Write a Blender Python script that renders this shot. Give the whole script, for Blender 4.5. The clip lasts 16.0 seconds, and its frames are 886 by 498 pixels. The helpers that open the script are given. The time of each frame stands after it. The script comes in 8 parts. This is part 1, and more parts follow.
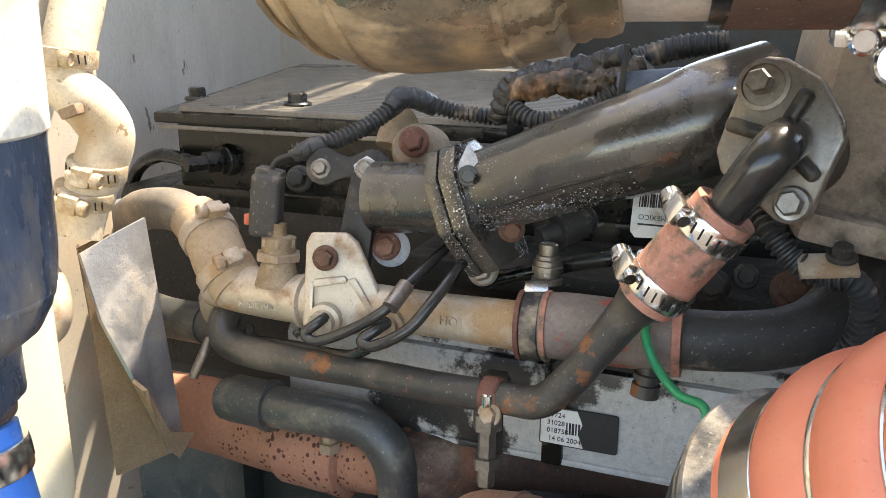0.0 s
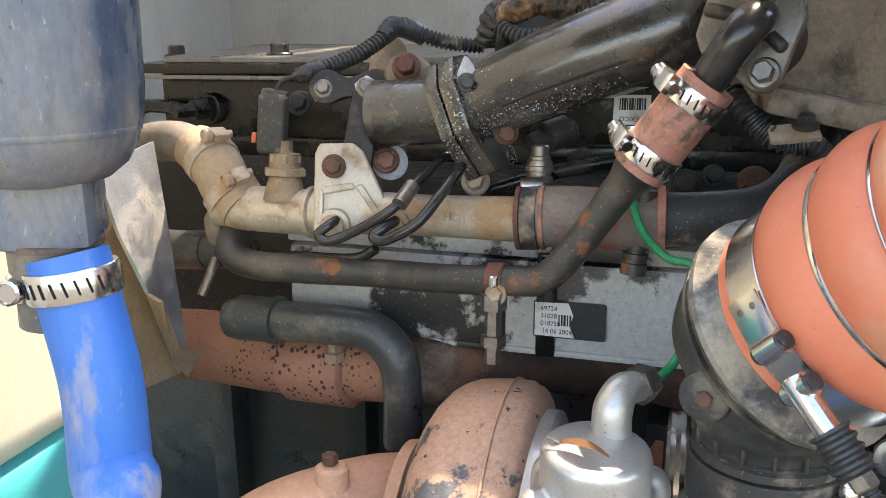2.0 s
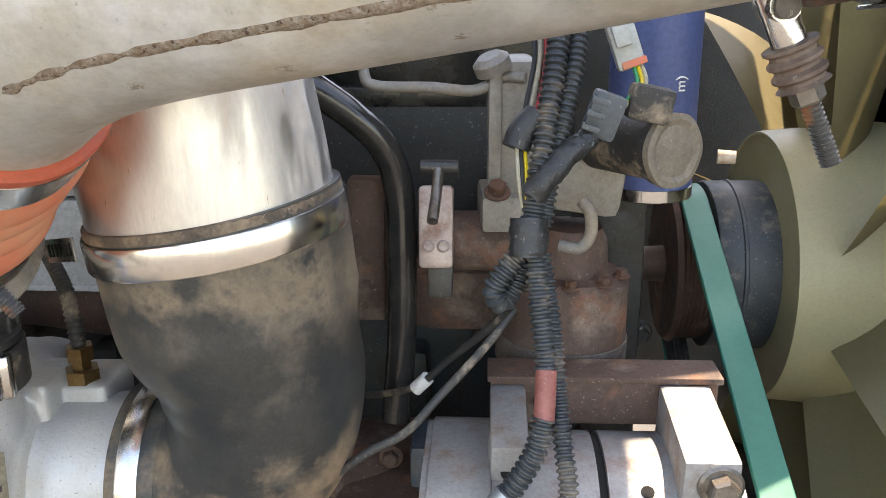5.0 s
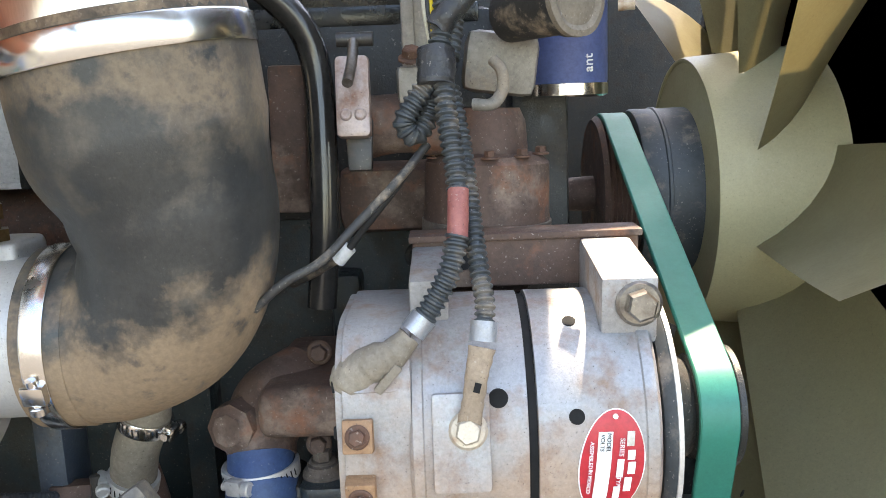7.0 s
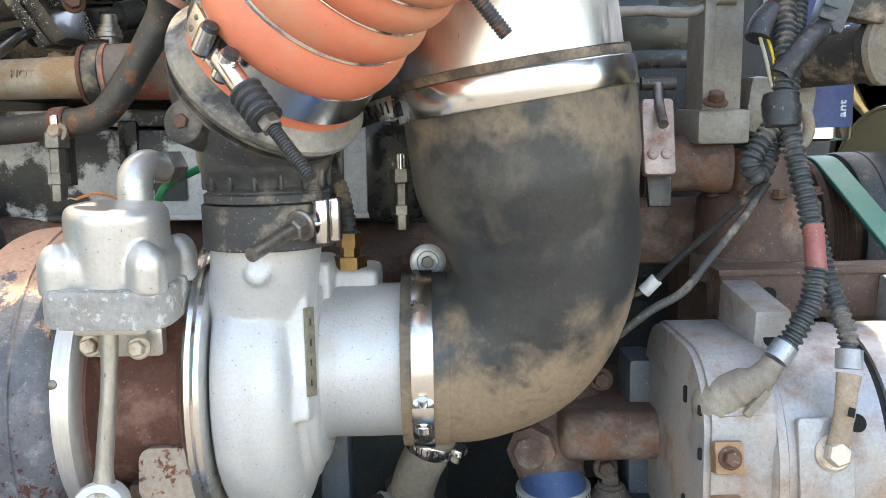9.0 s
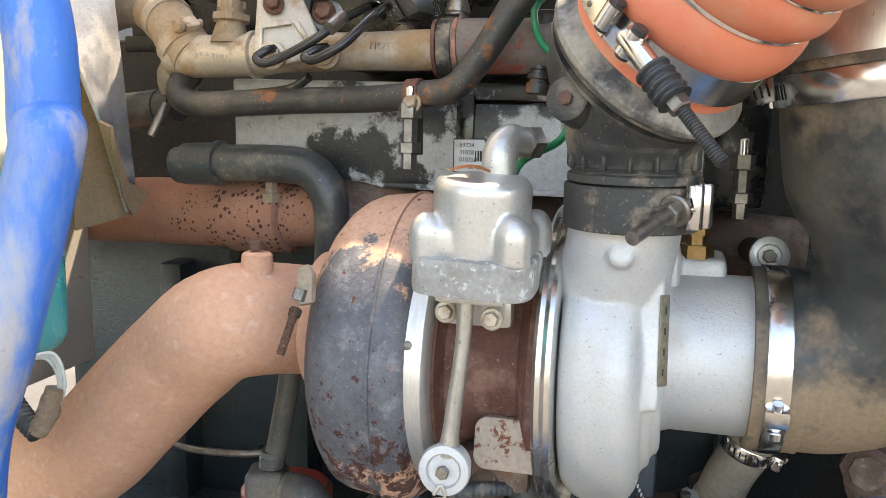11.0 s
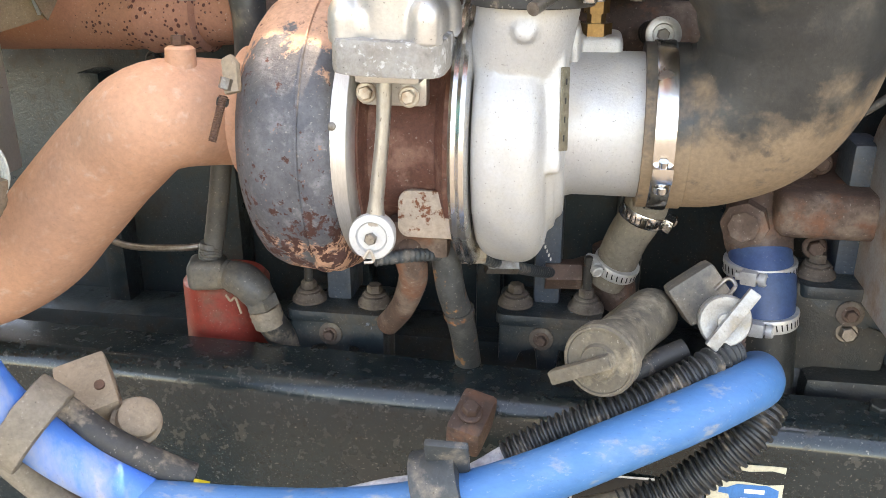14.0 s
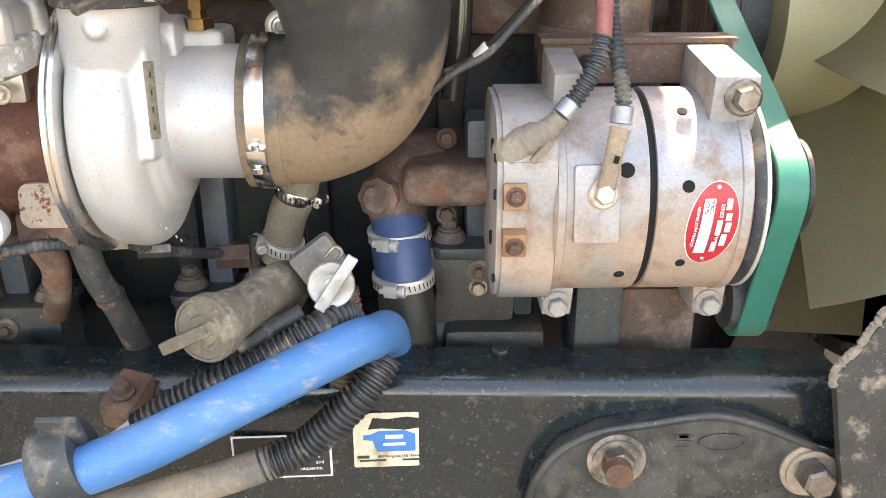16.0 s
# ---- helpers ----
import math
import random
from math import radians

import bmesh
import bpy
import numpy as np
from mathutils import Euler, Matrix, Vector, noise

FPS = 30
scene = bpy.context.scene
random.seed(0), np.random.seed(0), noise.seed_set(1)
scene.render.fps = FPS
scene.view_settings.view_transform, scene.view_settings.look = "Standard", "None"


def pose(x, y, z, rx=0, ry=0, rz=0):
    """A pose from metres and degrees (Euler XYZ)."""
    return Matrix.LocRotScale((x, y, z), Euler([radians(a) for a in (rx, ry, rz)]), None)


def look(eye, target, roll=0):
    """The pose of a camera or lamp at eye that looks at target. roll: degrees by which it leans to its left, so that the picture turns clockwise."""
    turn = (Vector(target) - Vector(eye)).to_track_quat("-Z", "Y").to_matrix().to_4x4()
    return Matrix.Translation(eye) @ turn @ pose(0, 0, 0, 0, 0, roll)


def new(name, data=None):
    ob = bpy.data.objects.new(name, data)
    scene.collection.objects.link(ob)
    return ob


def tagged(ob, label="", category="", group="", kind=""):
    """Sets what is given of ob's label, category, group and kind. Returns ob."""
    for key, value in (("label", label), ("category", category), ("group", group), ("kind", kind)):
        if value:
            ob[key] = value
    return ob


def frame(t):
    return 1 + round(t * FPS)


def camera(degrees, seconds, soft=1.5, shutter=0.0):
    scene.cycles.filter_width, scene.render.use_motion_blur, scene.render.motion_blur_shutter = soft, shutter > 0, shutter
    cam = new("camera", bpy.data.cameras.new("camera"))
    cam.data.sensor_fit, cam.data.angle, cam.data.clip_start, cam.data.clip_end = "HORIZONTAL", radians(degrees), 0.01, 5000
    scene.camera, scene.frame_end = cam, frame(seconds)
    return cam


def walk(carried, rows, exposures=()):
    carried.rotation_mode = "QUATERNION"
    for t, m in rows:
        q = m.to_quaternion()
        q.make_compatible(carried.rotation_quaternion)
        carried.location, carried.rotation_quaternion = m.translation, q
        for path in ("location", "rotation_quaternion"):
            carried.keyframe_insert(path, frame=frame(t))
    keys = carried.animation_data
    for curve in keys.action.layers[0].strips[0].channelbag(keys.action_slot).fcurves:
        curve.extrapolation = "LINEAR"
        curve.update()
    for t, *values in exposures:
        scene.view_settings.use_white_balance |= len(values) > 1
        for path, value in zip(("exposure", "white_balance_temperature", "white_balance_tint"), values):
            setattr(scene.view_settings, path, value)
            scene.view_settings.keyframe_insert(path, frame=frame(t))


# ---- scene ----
cam = camera(54.8, 16.0, 0.8)
METRES, EYE, TILT, LEAN, TURN = 1.33, 1.6, -16.0, 0.0, 21.0
ROWS = [
    (0.0, 0.0, 0.0, 0.0, 0.0, 0.0, -0.0),
    (0.5, -0.0038, -0.001, -0.012, 0.75, -0.28, -0.21),
    (1.0, -0.0081, -0.0112, -0.0261, 0.64, -0.4, -0.16),
    (1.5, -0.0245, -0.0258, -0.0485, -0.95, -0.17, 0.36),
    (2.0, -0.0408, -0.0353, -0.0634, -4.67, 1.3, 1.89),
    (2.5, -0.0141, -0.0515, -0.0748, -11.59, 0.84, 3.25),
    (3.0, 0.0455, -0.0825, -0.0589, -12.79, -1.39, 4.25),
    (3.5, 0.1125, -0.1045, -0.0818, -12.82, -1.5, 4.72),
    (4.0, 0.164, -0.1159, -0.1011, -14.67, -1.85, 4.94),
    (4.5, 0.1909, -0.1242, -0.1051, -16.15, -1.88, 5.19),
    (5.0, 0.2179, -0.1329, -0.1076, -17.42, -1.79, 5.42),
    (5.2, 0.2269, -0.1384, -0.1098, -18.22, -1.58, 5.48),
    (7.3, 0.2247, -0.1437, -0.2538, -20.04, 5.61, 8.42),
    (7.5, 0.2004, -0.1437, -0.2546, -21.81, 5.95, 7.74),
    (8.0, 0.1354, -0.1332, -0.2398, -21.55, 6.43, 7.68),
    (8.5, 0.0802, -0.1174, -0.2322, -21.39, 6.73, 7.49),
    (9.0, 0.0467, -0.0971, -0.2234, -20.3, 6.99, 6.89),
    (9.5, 0.0217, -0.0789, -0.2164, -16.68, 7.49, 5.77),
    (10.0, 0.0021, -0.07, -0.2147, -11.99, 7.88, 4.21),
    (10.2, -0.005, -0.0693, -0.2137, -10.2, 8.04, 3.21),
    (12.3, -0.0186, -0.0882, -0.2264, -3.91, 1.47, 0.2),
    (12.5, -0.02, -0.0908, -0.2319, -3.66, 0.83, 0.2),
    (13.0, -0.0221, -0.0923, -0.2393, -3.08, -1.86, 0.13),
    (13.5, -0.0187, -0.0947, -0.2438, -4.59, -4.6, 0.5),
    (14.0, -0.0164, -0.112, -0.2399, -11.07, -5.56, 3.2),
    (14.5, -0.0145, -0.1341, -0.2395, -16.38, -6.15, 4.95),
    (15.0, 0.0027, -0.1512, -0.2543, -20.77, -6.98, 5.38),
    (15.5, 0.0455, -0.1617, -0.258, -21.37, -7.09, 5.85),
    (16.0, 0.1026, -0.1921, -0.2532, -21.32, -7.25, 6.05),
]
walk(cam, [(t, pose(0, 0, EYE, TILT, LEAN, TURN) @ pose(METRES * x, METRES * y, METRES * z, 90 + pitch, roll, yaw)) for t, x, y, z, yaw, pitch, roll in ROWS],
     exposures=[(0.0, 2.84, 8200, 12), (1.5, 2.84, 8200, 13), (2.5, 2.6, 7900, 12), (3.0, 2.76, 8000, 13), (3.5, 2.72, 8100, 14), (5.0, 2.82, 8700, 15), (7.5, 3.12, 8200, 12), (10.0, 3.0, 8100, 11), (12.5, 2.78, 9200, 18), (14.3, 3.3, 9500, 17), (15.0, 3.28, 9600, 18), (16.0, 3.38, 9700, 18)])

# ---- world and light ----
world = bpy.data.worlds.new("sky")
scene.world = world
world.use_nodes = True
SUN_EL, SUN_AZ = 62.0, 30.0
_n = world.node_tree.nodes
_sky = _n.new("ShaderNodeTexSky")
_sky.sky_type, _sky.sun_disc = "NISHITA", False
_sky.sun_elevation, _sky.sun_rotation = radians(SUN_EL), radians(SUN_AZ)
_n["Background"].inputs["Strength"].default_value = 0.15
world.node_tree.links.new(_sky.outputs[0], _n["Background"].inputs["Color"])
_sun = bpy.data.lights.new("sun", "SUN")
_sun.energy, _sun.angle, _sun.color = 2.3, radians(0.53), (1.0, 0.94, 0.85)
sun = new("sun", _sun)
sun.matrix_world = look((0, 0, 6), (-math.sin(radians(SUN_AZ)) * math.cos(radians(SUN_EL)),
                                    -math.cos(radians(SUN_AZ)) * math.cos(radians(SUN_EL)), 6 - math.sin(radians(SUN_EL))))


# ---- materials ----
def mat(name, base, other=None, scale=30.0, rough=0.55, metal=0.0, bump=0.15, spots=None, dust=None, fine=220.0,
        coat=0.0, spec=0.5, mixw=0.5, grain=0.25, speck=0.06, sfreq=520.0, fleck=0.3, stretch=None, edge=0.07):
    """Base colour varied at three scales, with sparse flecks. dust and spots: one layer or several of
    (colour, scale, share, rough, field); field: (axis, slope, centre, reach) gathers a layer away from a centre."""
    m = bpy.data.materials.new(name)
    m.use_nodes = True
    t = m.node_tree
    b = t.nodes["Principled BSDF"]
    at = t.nodes.new("ShaderNodeTexCoord").outputs["Object"]
    if stretch:
        vs = t.nodes.new("ShaderNodeVectorMath")
        vs.operation = "MULTIPLY"
        t.links.new(at, vs.inputs[0])
        vs.inputs[1].default_value = stretch
        at = vs.outputs[0]

    def noise_tex(s, detail=6.0, r=0.6):
        n = t.nodes.new("ShaderNodeTexNoise")
        n.inputs["Scale"].default_value, n.inputs["Detail"].default_value, n.inputs["Roughness"].default_value = s, detail, r
        t.links.new(at, n.inputs["Vector"])
        return n.outputs["Fac"]

    def ramp(fac, lo, hi, to0=0.0, to1=1.0):
        r = t.nodes.new("ShaderNodeMapRange")
        for key, v in (("From Min", lo), ("From Max", hi), ("To Min", to0), ("To Max", to1)):
            r.inputs[key].default_value = v
        t.links.new(fac, r.inputs["Value"])
        return r.outputs["Result"]

    def math2(op, a, c):
        n = t.nodes.new("ShaderNodeMath")
        n.operation = op
        for k, v in ((0, a), (1, c)):
            if isinstance(v, (int, float)):
                n.inputs[k].default_value = v
            else:
                t.links.new(v, n.inputs[k])
        return n.outputs[0]

    def mix(fac, a, c):
        n = t.nodes.new("ShaderNodeMix")
        n.data_type = "RGBA"
        t.links.new(fac, n.inputs["Factor"])
        for k, v in ((6, a), (7, c)):
            if isinstance(v, tuple):
                n.inputs[k].default_value = (*v, 1)
            else:
                t.links.new(v, n.inputs[k])
        return n.outputs[2]

    def fmix(fac, a, c):
        n = t.nodes.new("ShaderNodeMix")
        t.links.new(fac, n.inputs["Factor"])
        for k, v in ((2, a), (3, c)):
            if isinstance(v, float):
                n.inputs[k].default_value = v
            else:
                t.links.new(v, n.inputs[k])
        return n.outputs[0]

    other = other or tuple(c * 0.72 for c in base)
    big = ramp(noise_tex(scale, 9.0, 0.66), 0.5 - 0.22 * mixw - 0.05, 0.5 + 0.22 * mixw + 0.05)
    small = noise_tex(fine, 5.0, 0.65)
    tiny = noise_tex(sfreq, 3.0, 0.7)
    col = mix(big, base, other)
    tone = math2("MULTIPLY", ramp(small, 0.28, 0.6, 1.0 - grain, 1.0), ramp(tiny, 0.34, 0.66, 1.0 - speck, 1.0 + speck))
    rgh = fmix(big, max(rough - 0.08, 0.03), min(rough + 0.1, 1.0))
    height = math2("ADD", small, math2("MULTIPLY", tiny, 0.5))
    met = None
    layers = [(0, x) for x in (dust if isinstance(dust, list) else [dust] if dust else [])]
    layers += [(1, x) for x in (spots if isinstance(spots, list) else [spots] if spots else [])]
    for kind, lay in layers:
        c, s, share = lay[0], lay[1], lay[2]
        w = 0.018 if kind else edge
        if s < 0:
            vo = t.nodes.new("ShaderNodeTexVoronoi")
            vo.inputs["Scale"].default_value = -s
            t.links.new(at, vo.inputs["Vector"])
            f = math2("ADD", math2("MULTIPLY", vo.outputs["Distance"], -0.5), math2("ADD", math2("MULTIPLY", noise_tex(-s * 0.22, 3.0, 0.6), 0.55), 0.33))
        else:
            f = noise_tex(s, 9.0, 0.68 if kind else 0.62)
        if len(lay) > 4:
            axis, slope, centre, reach = lay[4]
            sep = t.nodes.new("ShaderNodeSeparateXYZ")
            t.links.new(t.nodes.new("ShaderNodeNewGeometry").outputs["Position"], sep.inputs[0])
            far = math2("SUBTRACT", math2("ABSOLUTE", math2("SUBTRACT", sep.outputs[axis], centre), 0.0), reach)
            f = math2("ADD", f, math2("MULTIPLY", far, slope))
        cut = 0.5 + (0.5 - share) * 0.28
        k = ramp(f, cut - w, cut + w)
        col = mix(k, col, c)
        rgh = fmix(k, rgh, lay[3] if len(lay) > 3 else 0.85)
        if metal > 0.2:
            met = fmix(k, met if met else metal, 0.0)
        if kind:
            height = math2("ADD", height, math2("MULTIPLY", k, -0.35))
    if fleck:
        k = ramp(noise_tex(430.0, 2.0, 0.5), 0.68, 0.71, 0.0, fleck)
        col = mix(k, col, (0.5, 0.45, 0.38))
        k = ramp(noise_tex(520.0, 3.0, 0.6), 0.325, 0.29, 0.0, min(fleck * 2.0, 0.7))
        col = mix(k, col, (0.05, 0.038, 0.028))
    vm = t.nodes.new("ShaderNodeVectorMath")
    vm.operation = "SCALE"
    t.links.new(col, vm.inputs[0])
    t.links.new(tone, vm.inputs["Scale"])
    t.links.new(vm.outputs["Vector"], b.inputs["Base Color"])
    t.links.new(rgh, b.inputs["Roughness"])
    if met:
        t.links.new(met, b.inputs["Metallic"])
    else:
        b.inputs["Metallic"].default_value = metal
    b.inputs["Coat Weight"].default_value = coat
    b.inputs["Specular IOR Level"].default_value = spec
    if bump:
        bp = t.nodes.new("ShaderNodeBump")
        bp.inputs["Strength"].default_value, bp.inputs["Distance"].default_value = min(bump * 1.2, 1.0), 0.0012
        t.links.new(height, bp.inputs["Height"])
        t.links.new(bp.outputs[0], b.inputs["Normal"])
    return m


DUST = (0.33, 0.26, 0.19)
M_BLACK = mat("black_cast_paint", (0.02, 0.0195, 0.019), (0.04, 0.036, 0.031), 20, 0.34, 0.0, 0.18, dust=((0.17, 0.135, 0.1), 22, 0.12), edge=0.09, spec=0.28, fleck=0.15)
M_BLACKSPK = mat("black_paint_salt_specks", (0.024, 0.023, 0.021), (0.042, 0.038, 0.034), 12, 0.24, 0.0, 0.16, spots=[((0.42, 0.4, 0.37), 480, -0.12), ((0.6, 0.59, 0.57), 520, -0.03, 0.9, (0, -3.0, -0.186, 0.02))], dust=((0.1, 0.085, 0.068), 14, 0.13, 0.5), edge=0.1, spec=0.8, coat=0.45, fleck=0.04)
M_RIDGE = mat("dusty_black_ridges", (0.17, 0.162, 0.148), (0.24, 0.225, 0.2), 9, 0.32, 0.15, 0.05, dust=((0.28, 0.25, 0.21), 12, 0.2), fleck=0.1)
M_SALT = mat("white_corrosion", (0.62, 0.63, 0.66), (0.35, 0.36, 0.4), 90, 0.85, 0.0, 0.5)
M_COVER = mat("rocker_cover_black", (0.007, 0.009, 0.0085), (0.014, 0.015, 0.013), 14, 0.2, 0.0, 0.1, dust=((0.06, 0.05, 0.04), 24, 0.1), edge=0.09, spec=0.45, fleck=0.1)
M_ENGINE = mat("dark_engine_iron", (0.015, 0.018, 0.0178), (0.03, 0.03, 0.027), 16, 0.42, 0.1, 0.5, dust=[((0.06, 0.049, 0.038), 13, 0.2), ((0.045, 0.038, 0.031), 42, 0.16)], fleck=0.25)
M_BLUEBLK = mat("blue_black_iron", (0.019, 0.033, 0.037), (0.034, 0.045, 0.048), 20, 0.34, 0.1, 0.45, dust=[((0.06, 0.055, 0.046), 18, 0.16), ((0.055, 0.05, 0.043), 50, 0.14)], fleck=0.25)
M_RUBBER = mat("black_rubber", (0.025, 0.025, 0.026), (0.05, 0.047, 0.042), 35, 0.6, 0.0, 0.15, dust=(DUST, 28, 0.12))
M_GREYRUB = mat("grey_dusty_rubber", (0.10, 0.098, 0.092), (0.17, 0.15, 0.125), 16, 0.7, 0.0, 0.1, dust=(DUST, 14, 0.2), edge=0.12)
M_TUBE = mat("painted_steel_tube", (0.034, 0.035, 0.036), (0.065, 0.06, 0.054), 15, 0.36, 0.2, 0.12, spots=((0.26, 0.11, 0.05), 17, 0.15), dust=((0.15, 0.125, 0.1), 12, 0.12))
M_GLOSSTUBE = mat("gloss_black_tube", (0.02, 0.02, 0.02), (0.04, 0.038, 0.035), 30, 0.16, 0.0, 0.04, speck=0.05, fleck=0.0)
M_ORANGE = mat("orange_silicone", (0.73, 0.225, 0.125), (0.63, 0.165, 0.09), 12, 0.5, 0.0, 0.03, dust=((0.62, 0.27, 0.16), 16, 0.3), grain=0.03, speck=0.01, fleck=0.12)
M_REDRIM = mat("red_silicone_edge", (0.56, 0.12, 0.06), (0.46, 0.09, 0.05), 20, 0.5, 0.0, 0.1, grain=0.1, speck=0.05, fleck=0.0)
M_JOINT = mat("faded_joint_hose", (0.16, 0.13, 0.115), (0.23, 0.18, 0.155), 26, 0.7, 0.0, 0.25, spots=((0.34, 0.09, 0.06), 42, 0.22, 0.7), dust=((0.3, 0.25, 0.2), 30, 0.15))
M_PINKHOSE = mat("faded_red_silicone", (0.42, 0.15, 0.1), (0.5, 0.25, 0.18), 40, 0.7, 0.0, 0.3, dust=((0.13, 0.1, 0.07), 60, 0.3))
M_BLUE = mat("blue_silicone", (0.018, 0.14, 0.54), (0.05, 0.2, 0.53), 22, 0.46, 0.0, 0.04, dust=[((0.26, 0.31, 0.43), 15, 0.46, 0.8, (2, -0.7, 1.2, 0.1)), ((0.37, 0.34, 0.34), 30, 0.26, 0.85, (2, -0.7, 1.2, 0.1))], grain=0.06, speck=0.02, stretch=(1.0, 1.0, 0.38), edge=0.06, fleck=0.12)
M_BLUECLEAN = mat("clean_blue_silicone", (0.026, 0.155, 0.38), (0.05, 0.185, 0.385), 20, 0.5, 0.0, 0.06, dust=[((0.1, 0.22, 0.4), 26, 0.16), ((0.26, 0.29, 0.33), 90, 0.0)], grain=0.1, speck=0.03, stretch=(0.5, 1.0, 1.0), fleck=0.15)
M_DKBLUE = mat("dark_blue_silicone", (0.03, 0.065, 0.17), (0.04, 0.085, 0.18), 22, 0.45, 0.0, 0.06, fleck=0.12)
M_CASTAL = mat("cast_aluminium", (0.6, 0.58, 0.55), (0.5, 0.48, 0.45), 14, 0.36, 0.65, 0.1, grain=0.1, fine=380, speck=0.04)
M_COMPR = mat("compressor_aluminium", (0.53, 0.53, 0.535), (0.47, 0.47, 0.465), 12, 0.42, 0.4, 0.34, grain=0.08, fine=420, speck=0.03, dust=((0.5, 0.46, 0.4), 18, 0.12), edge=0.15)
M_ALT = mat("alternator_aluminium", (0.345, 0.345, 0.35), (0.29, 0.285, 0.285), 9, 0.44, 0.4, 0.2, dust=[((0.36, 0.315, 0.275), 9, 0.24), ((0.38, 0.28, 0.215), 12, 0.42, 0.8, (2, -3.2, 1.085, 0.04)), ((0.24, 0.13, 0.075), 34, 0.06)], grain=0.18, fine=320, edge=0.13, fleck=0.25)
M_TANAL = mat("tan_stained_aluminium", (0.53, 0.465, 0.385), (0.43, 0.36, 0.285), 14, 0.42, 0.4, 0.14, dust=[((0.33, 0.21, 0.115), 18, 0.24), ((0.27, 0.15, 0.075), 55, 0.08)], grain=0.14)
M_POLISH = mat("polished_aluminium", (0.8, 0.79, 0.78), (0.7, 0.68, 0.655), 9, 0.34, 1.0, 0.05, spots=((0.4, 0.28, 0.16), 120, -0.06), dust=((0.62, 0.54, 0.45), 16, 0.1), stretch=(1.0, 1.0, 0.25), grain=0.04, speck=0.05, fleck=0.0)
M_PIPE = mat("dull_charge_pipe", (0.52, 0.51, 0.495), (0.37, 0.355, 0.33), 16, 0.36, 0.4, 0.06, mixw=0.7, spots=((0.26, 0.21, 0.16), 60, -0.05, 0.7), dust=[((0.46, 0.39, 0.3), 9, 0.32), ((0.62, 0.61, 0.6), 24, 0.16, 0.3)], grain=0.14, speck=0.04, edge=0.14, fleck=0.12)
M_WELD = mat("rusty_weld", (0.36, 0.3, 0.235), (0.2, 0.125, 0.075), 330, 0.8, 0.1, 0.8, fine=620, mixw=0.4, spots=((0.1, 0.05, 0.03), 420, 0.12), grain=0.3)
M_DULLSTEEL = mat("dull_clamp_steel", (0.62, 0.61, 0.59), (0.5, 0.48, 0.45), 40, 0.42, 0.45, 0.1, grain=0.1)
M_CRUST = mat("paint_crusted_steel", (0.5, 0.4, 0.27), (0.34, 0.24, 0.14), 60, 0.8, 0.1, 0.8, dust=((0.62, 0.56, 0.46), 50, 0.25))
M_STAIN = mat("stainless_band", (0.78, 0.77, 0.75), (0.66, 0.64, 0.6), 12, 0.2, 1.0, 0.03, grain=0.05, speck=0.05, fleck=0.0)
M_BOLT = mat("zinc_bolt", (0.28, 0.26, 0.235), (0.17, 0.14, 0.115), 90, 0.38, 0.8, 0.15, grain=0.2)
M_CHROME = mat("bright_steel", (0.75, 0.75, 0.75), (0.6, 0.58, 0.55), 60, 0.16, 1.0, 0.04, grain=0.06, speck=0.05, fleck=0.0)
M_RUSTBOLT = mat("rust_brown_bolt", (0.15, 0.07, 0.042), (0.1, 0.058, 0.042), 80, 0.7, 0.2, 0.4)
M_RUST = mat("rusty_iron", (0.12, 0.068, 0.05), (0.075, 0.05, 0.04), 20, 0.7, 0.1, 0.3, dust=[((0.25, 0.18, 0.14), 18, 0.16), ((0.22, 0.1, 0.06), 30, 0.12)])
M_RUSTRED = mat("red_brown_iron", (0.17, 0.066, 0.045), (0.12, 0.05, 0.036), 45, 0.75, 0.05, 0.55, fine=320, dust=((0.28, 0.15, 0.11), 35, 0.2))
M_PEACH = mat("peach_heat_coating", (0.62, 0.335, 0.215), (0.54, 0.28, 0.18), 9, 0.75, 0.0, 0.08, dust=[((0.64, 0.43, 0.33), 90, -0.04), ((0.5, 0.28, 0.19), 9, 0.2)], grain=0.16, speck=0.03, edge=0.1, fleck=0.12)
M_PEEL = mat("peeled_turbine_coating", (0.075, 0.078, 0.09), (0.14, 0.14, 0.15), 26, 0.55, 0.1, 0.4, dust=[((0.22, 0.21, 0.22), 60, 0.12)], spots=[((0.6, 0.35, 0.24), 24, -0.12, 0.75, (2, 5.6, 1.168, 0.045)), ((0.105, 0.05, 0.045), 62, 0.34, 0.85, (2, -2.5, 1.088, 0.016)), ((0.1, 0.045, 0.038), 78, 0.06, 0.85), ((0.3, 0.17, 0.13), 110, -0.06, 0.85), ((0.08, 0.032, 0.024), 95, 0.2, 0.85, (2, -1.4, 1.1, 0.05))], grain=0.25)
M_SPOTTED = mat("pitted_terracotta", (0.36, 0.165, 0.105), (0.3, 0.14, 0.09), 12, 0.8, 0.0, 0.2, spots=((0.07, 0.022, 0.016), -210.0, 0.42, 0.8, (0, -1.6, -0.33, 0.07)), grain=0.15)
M_SLEEVE = mat("pitted_slip_joint", (0.36, 0.17, 0.115), (0.3, 0.14, 0.095), 12, 0.8, 0.0, 0.25, spots=((0.08, 0.026, 0.02), -165.0, 0.62), grain=0.15)
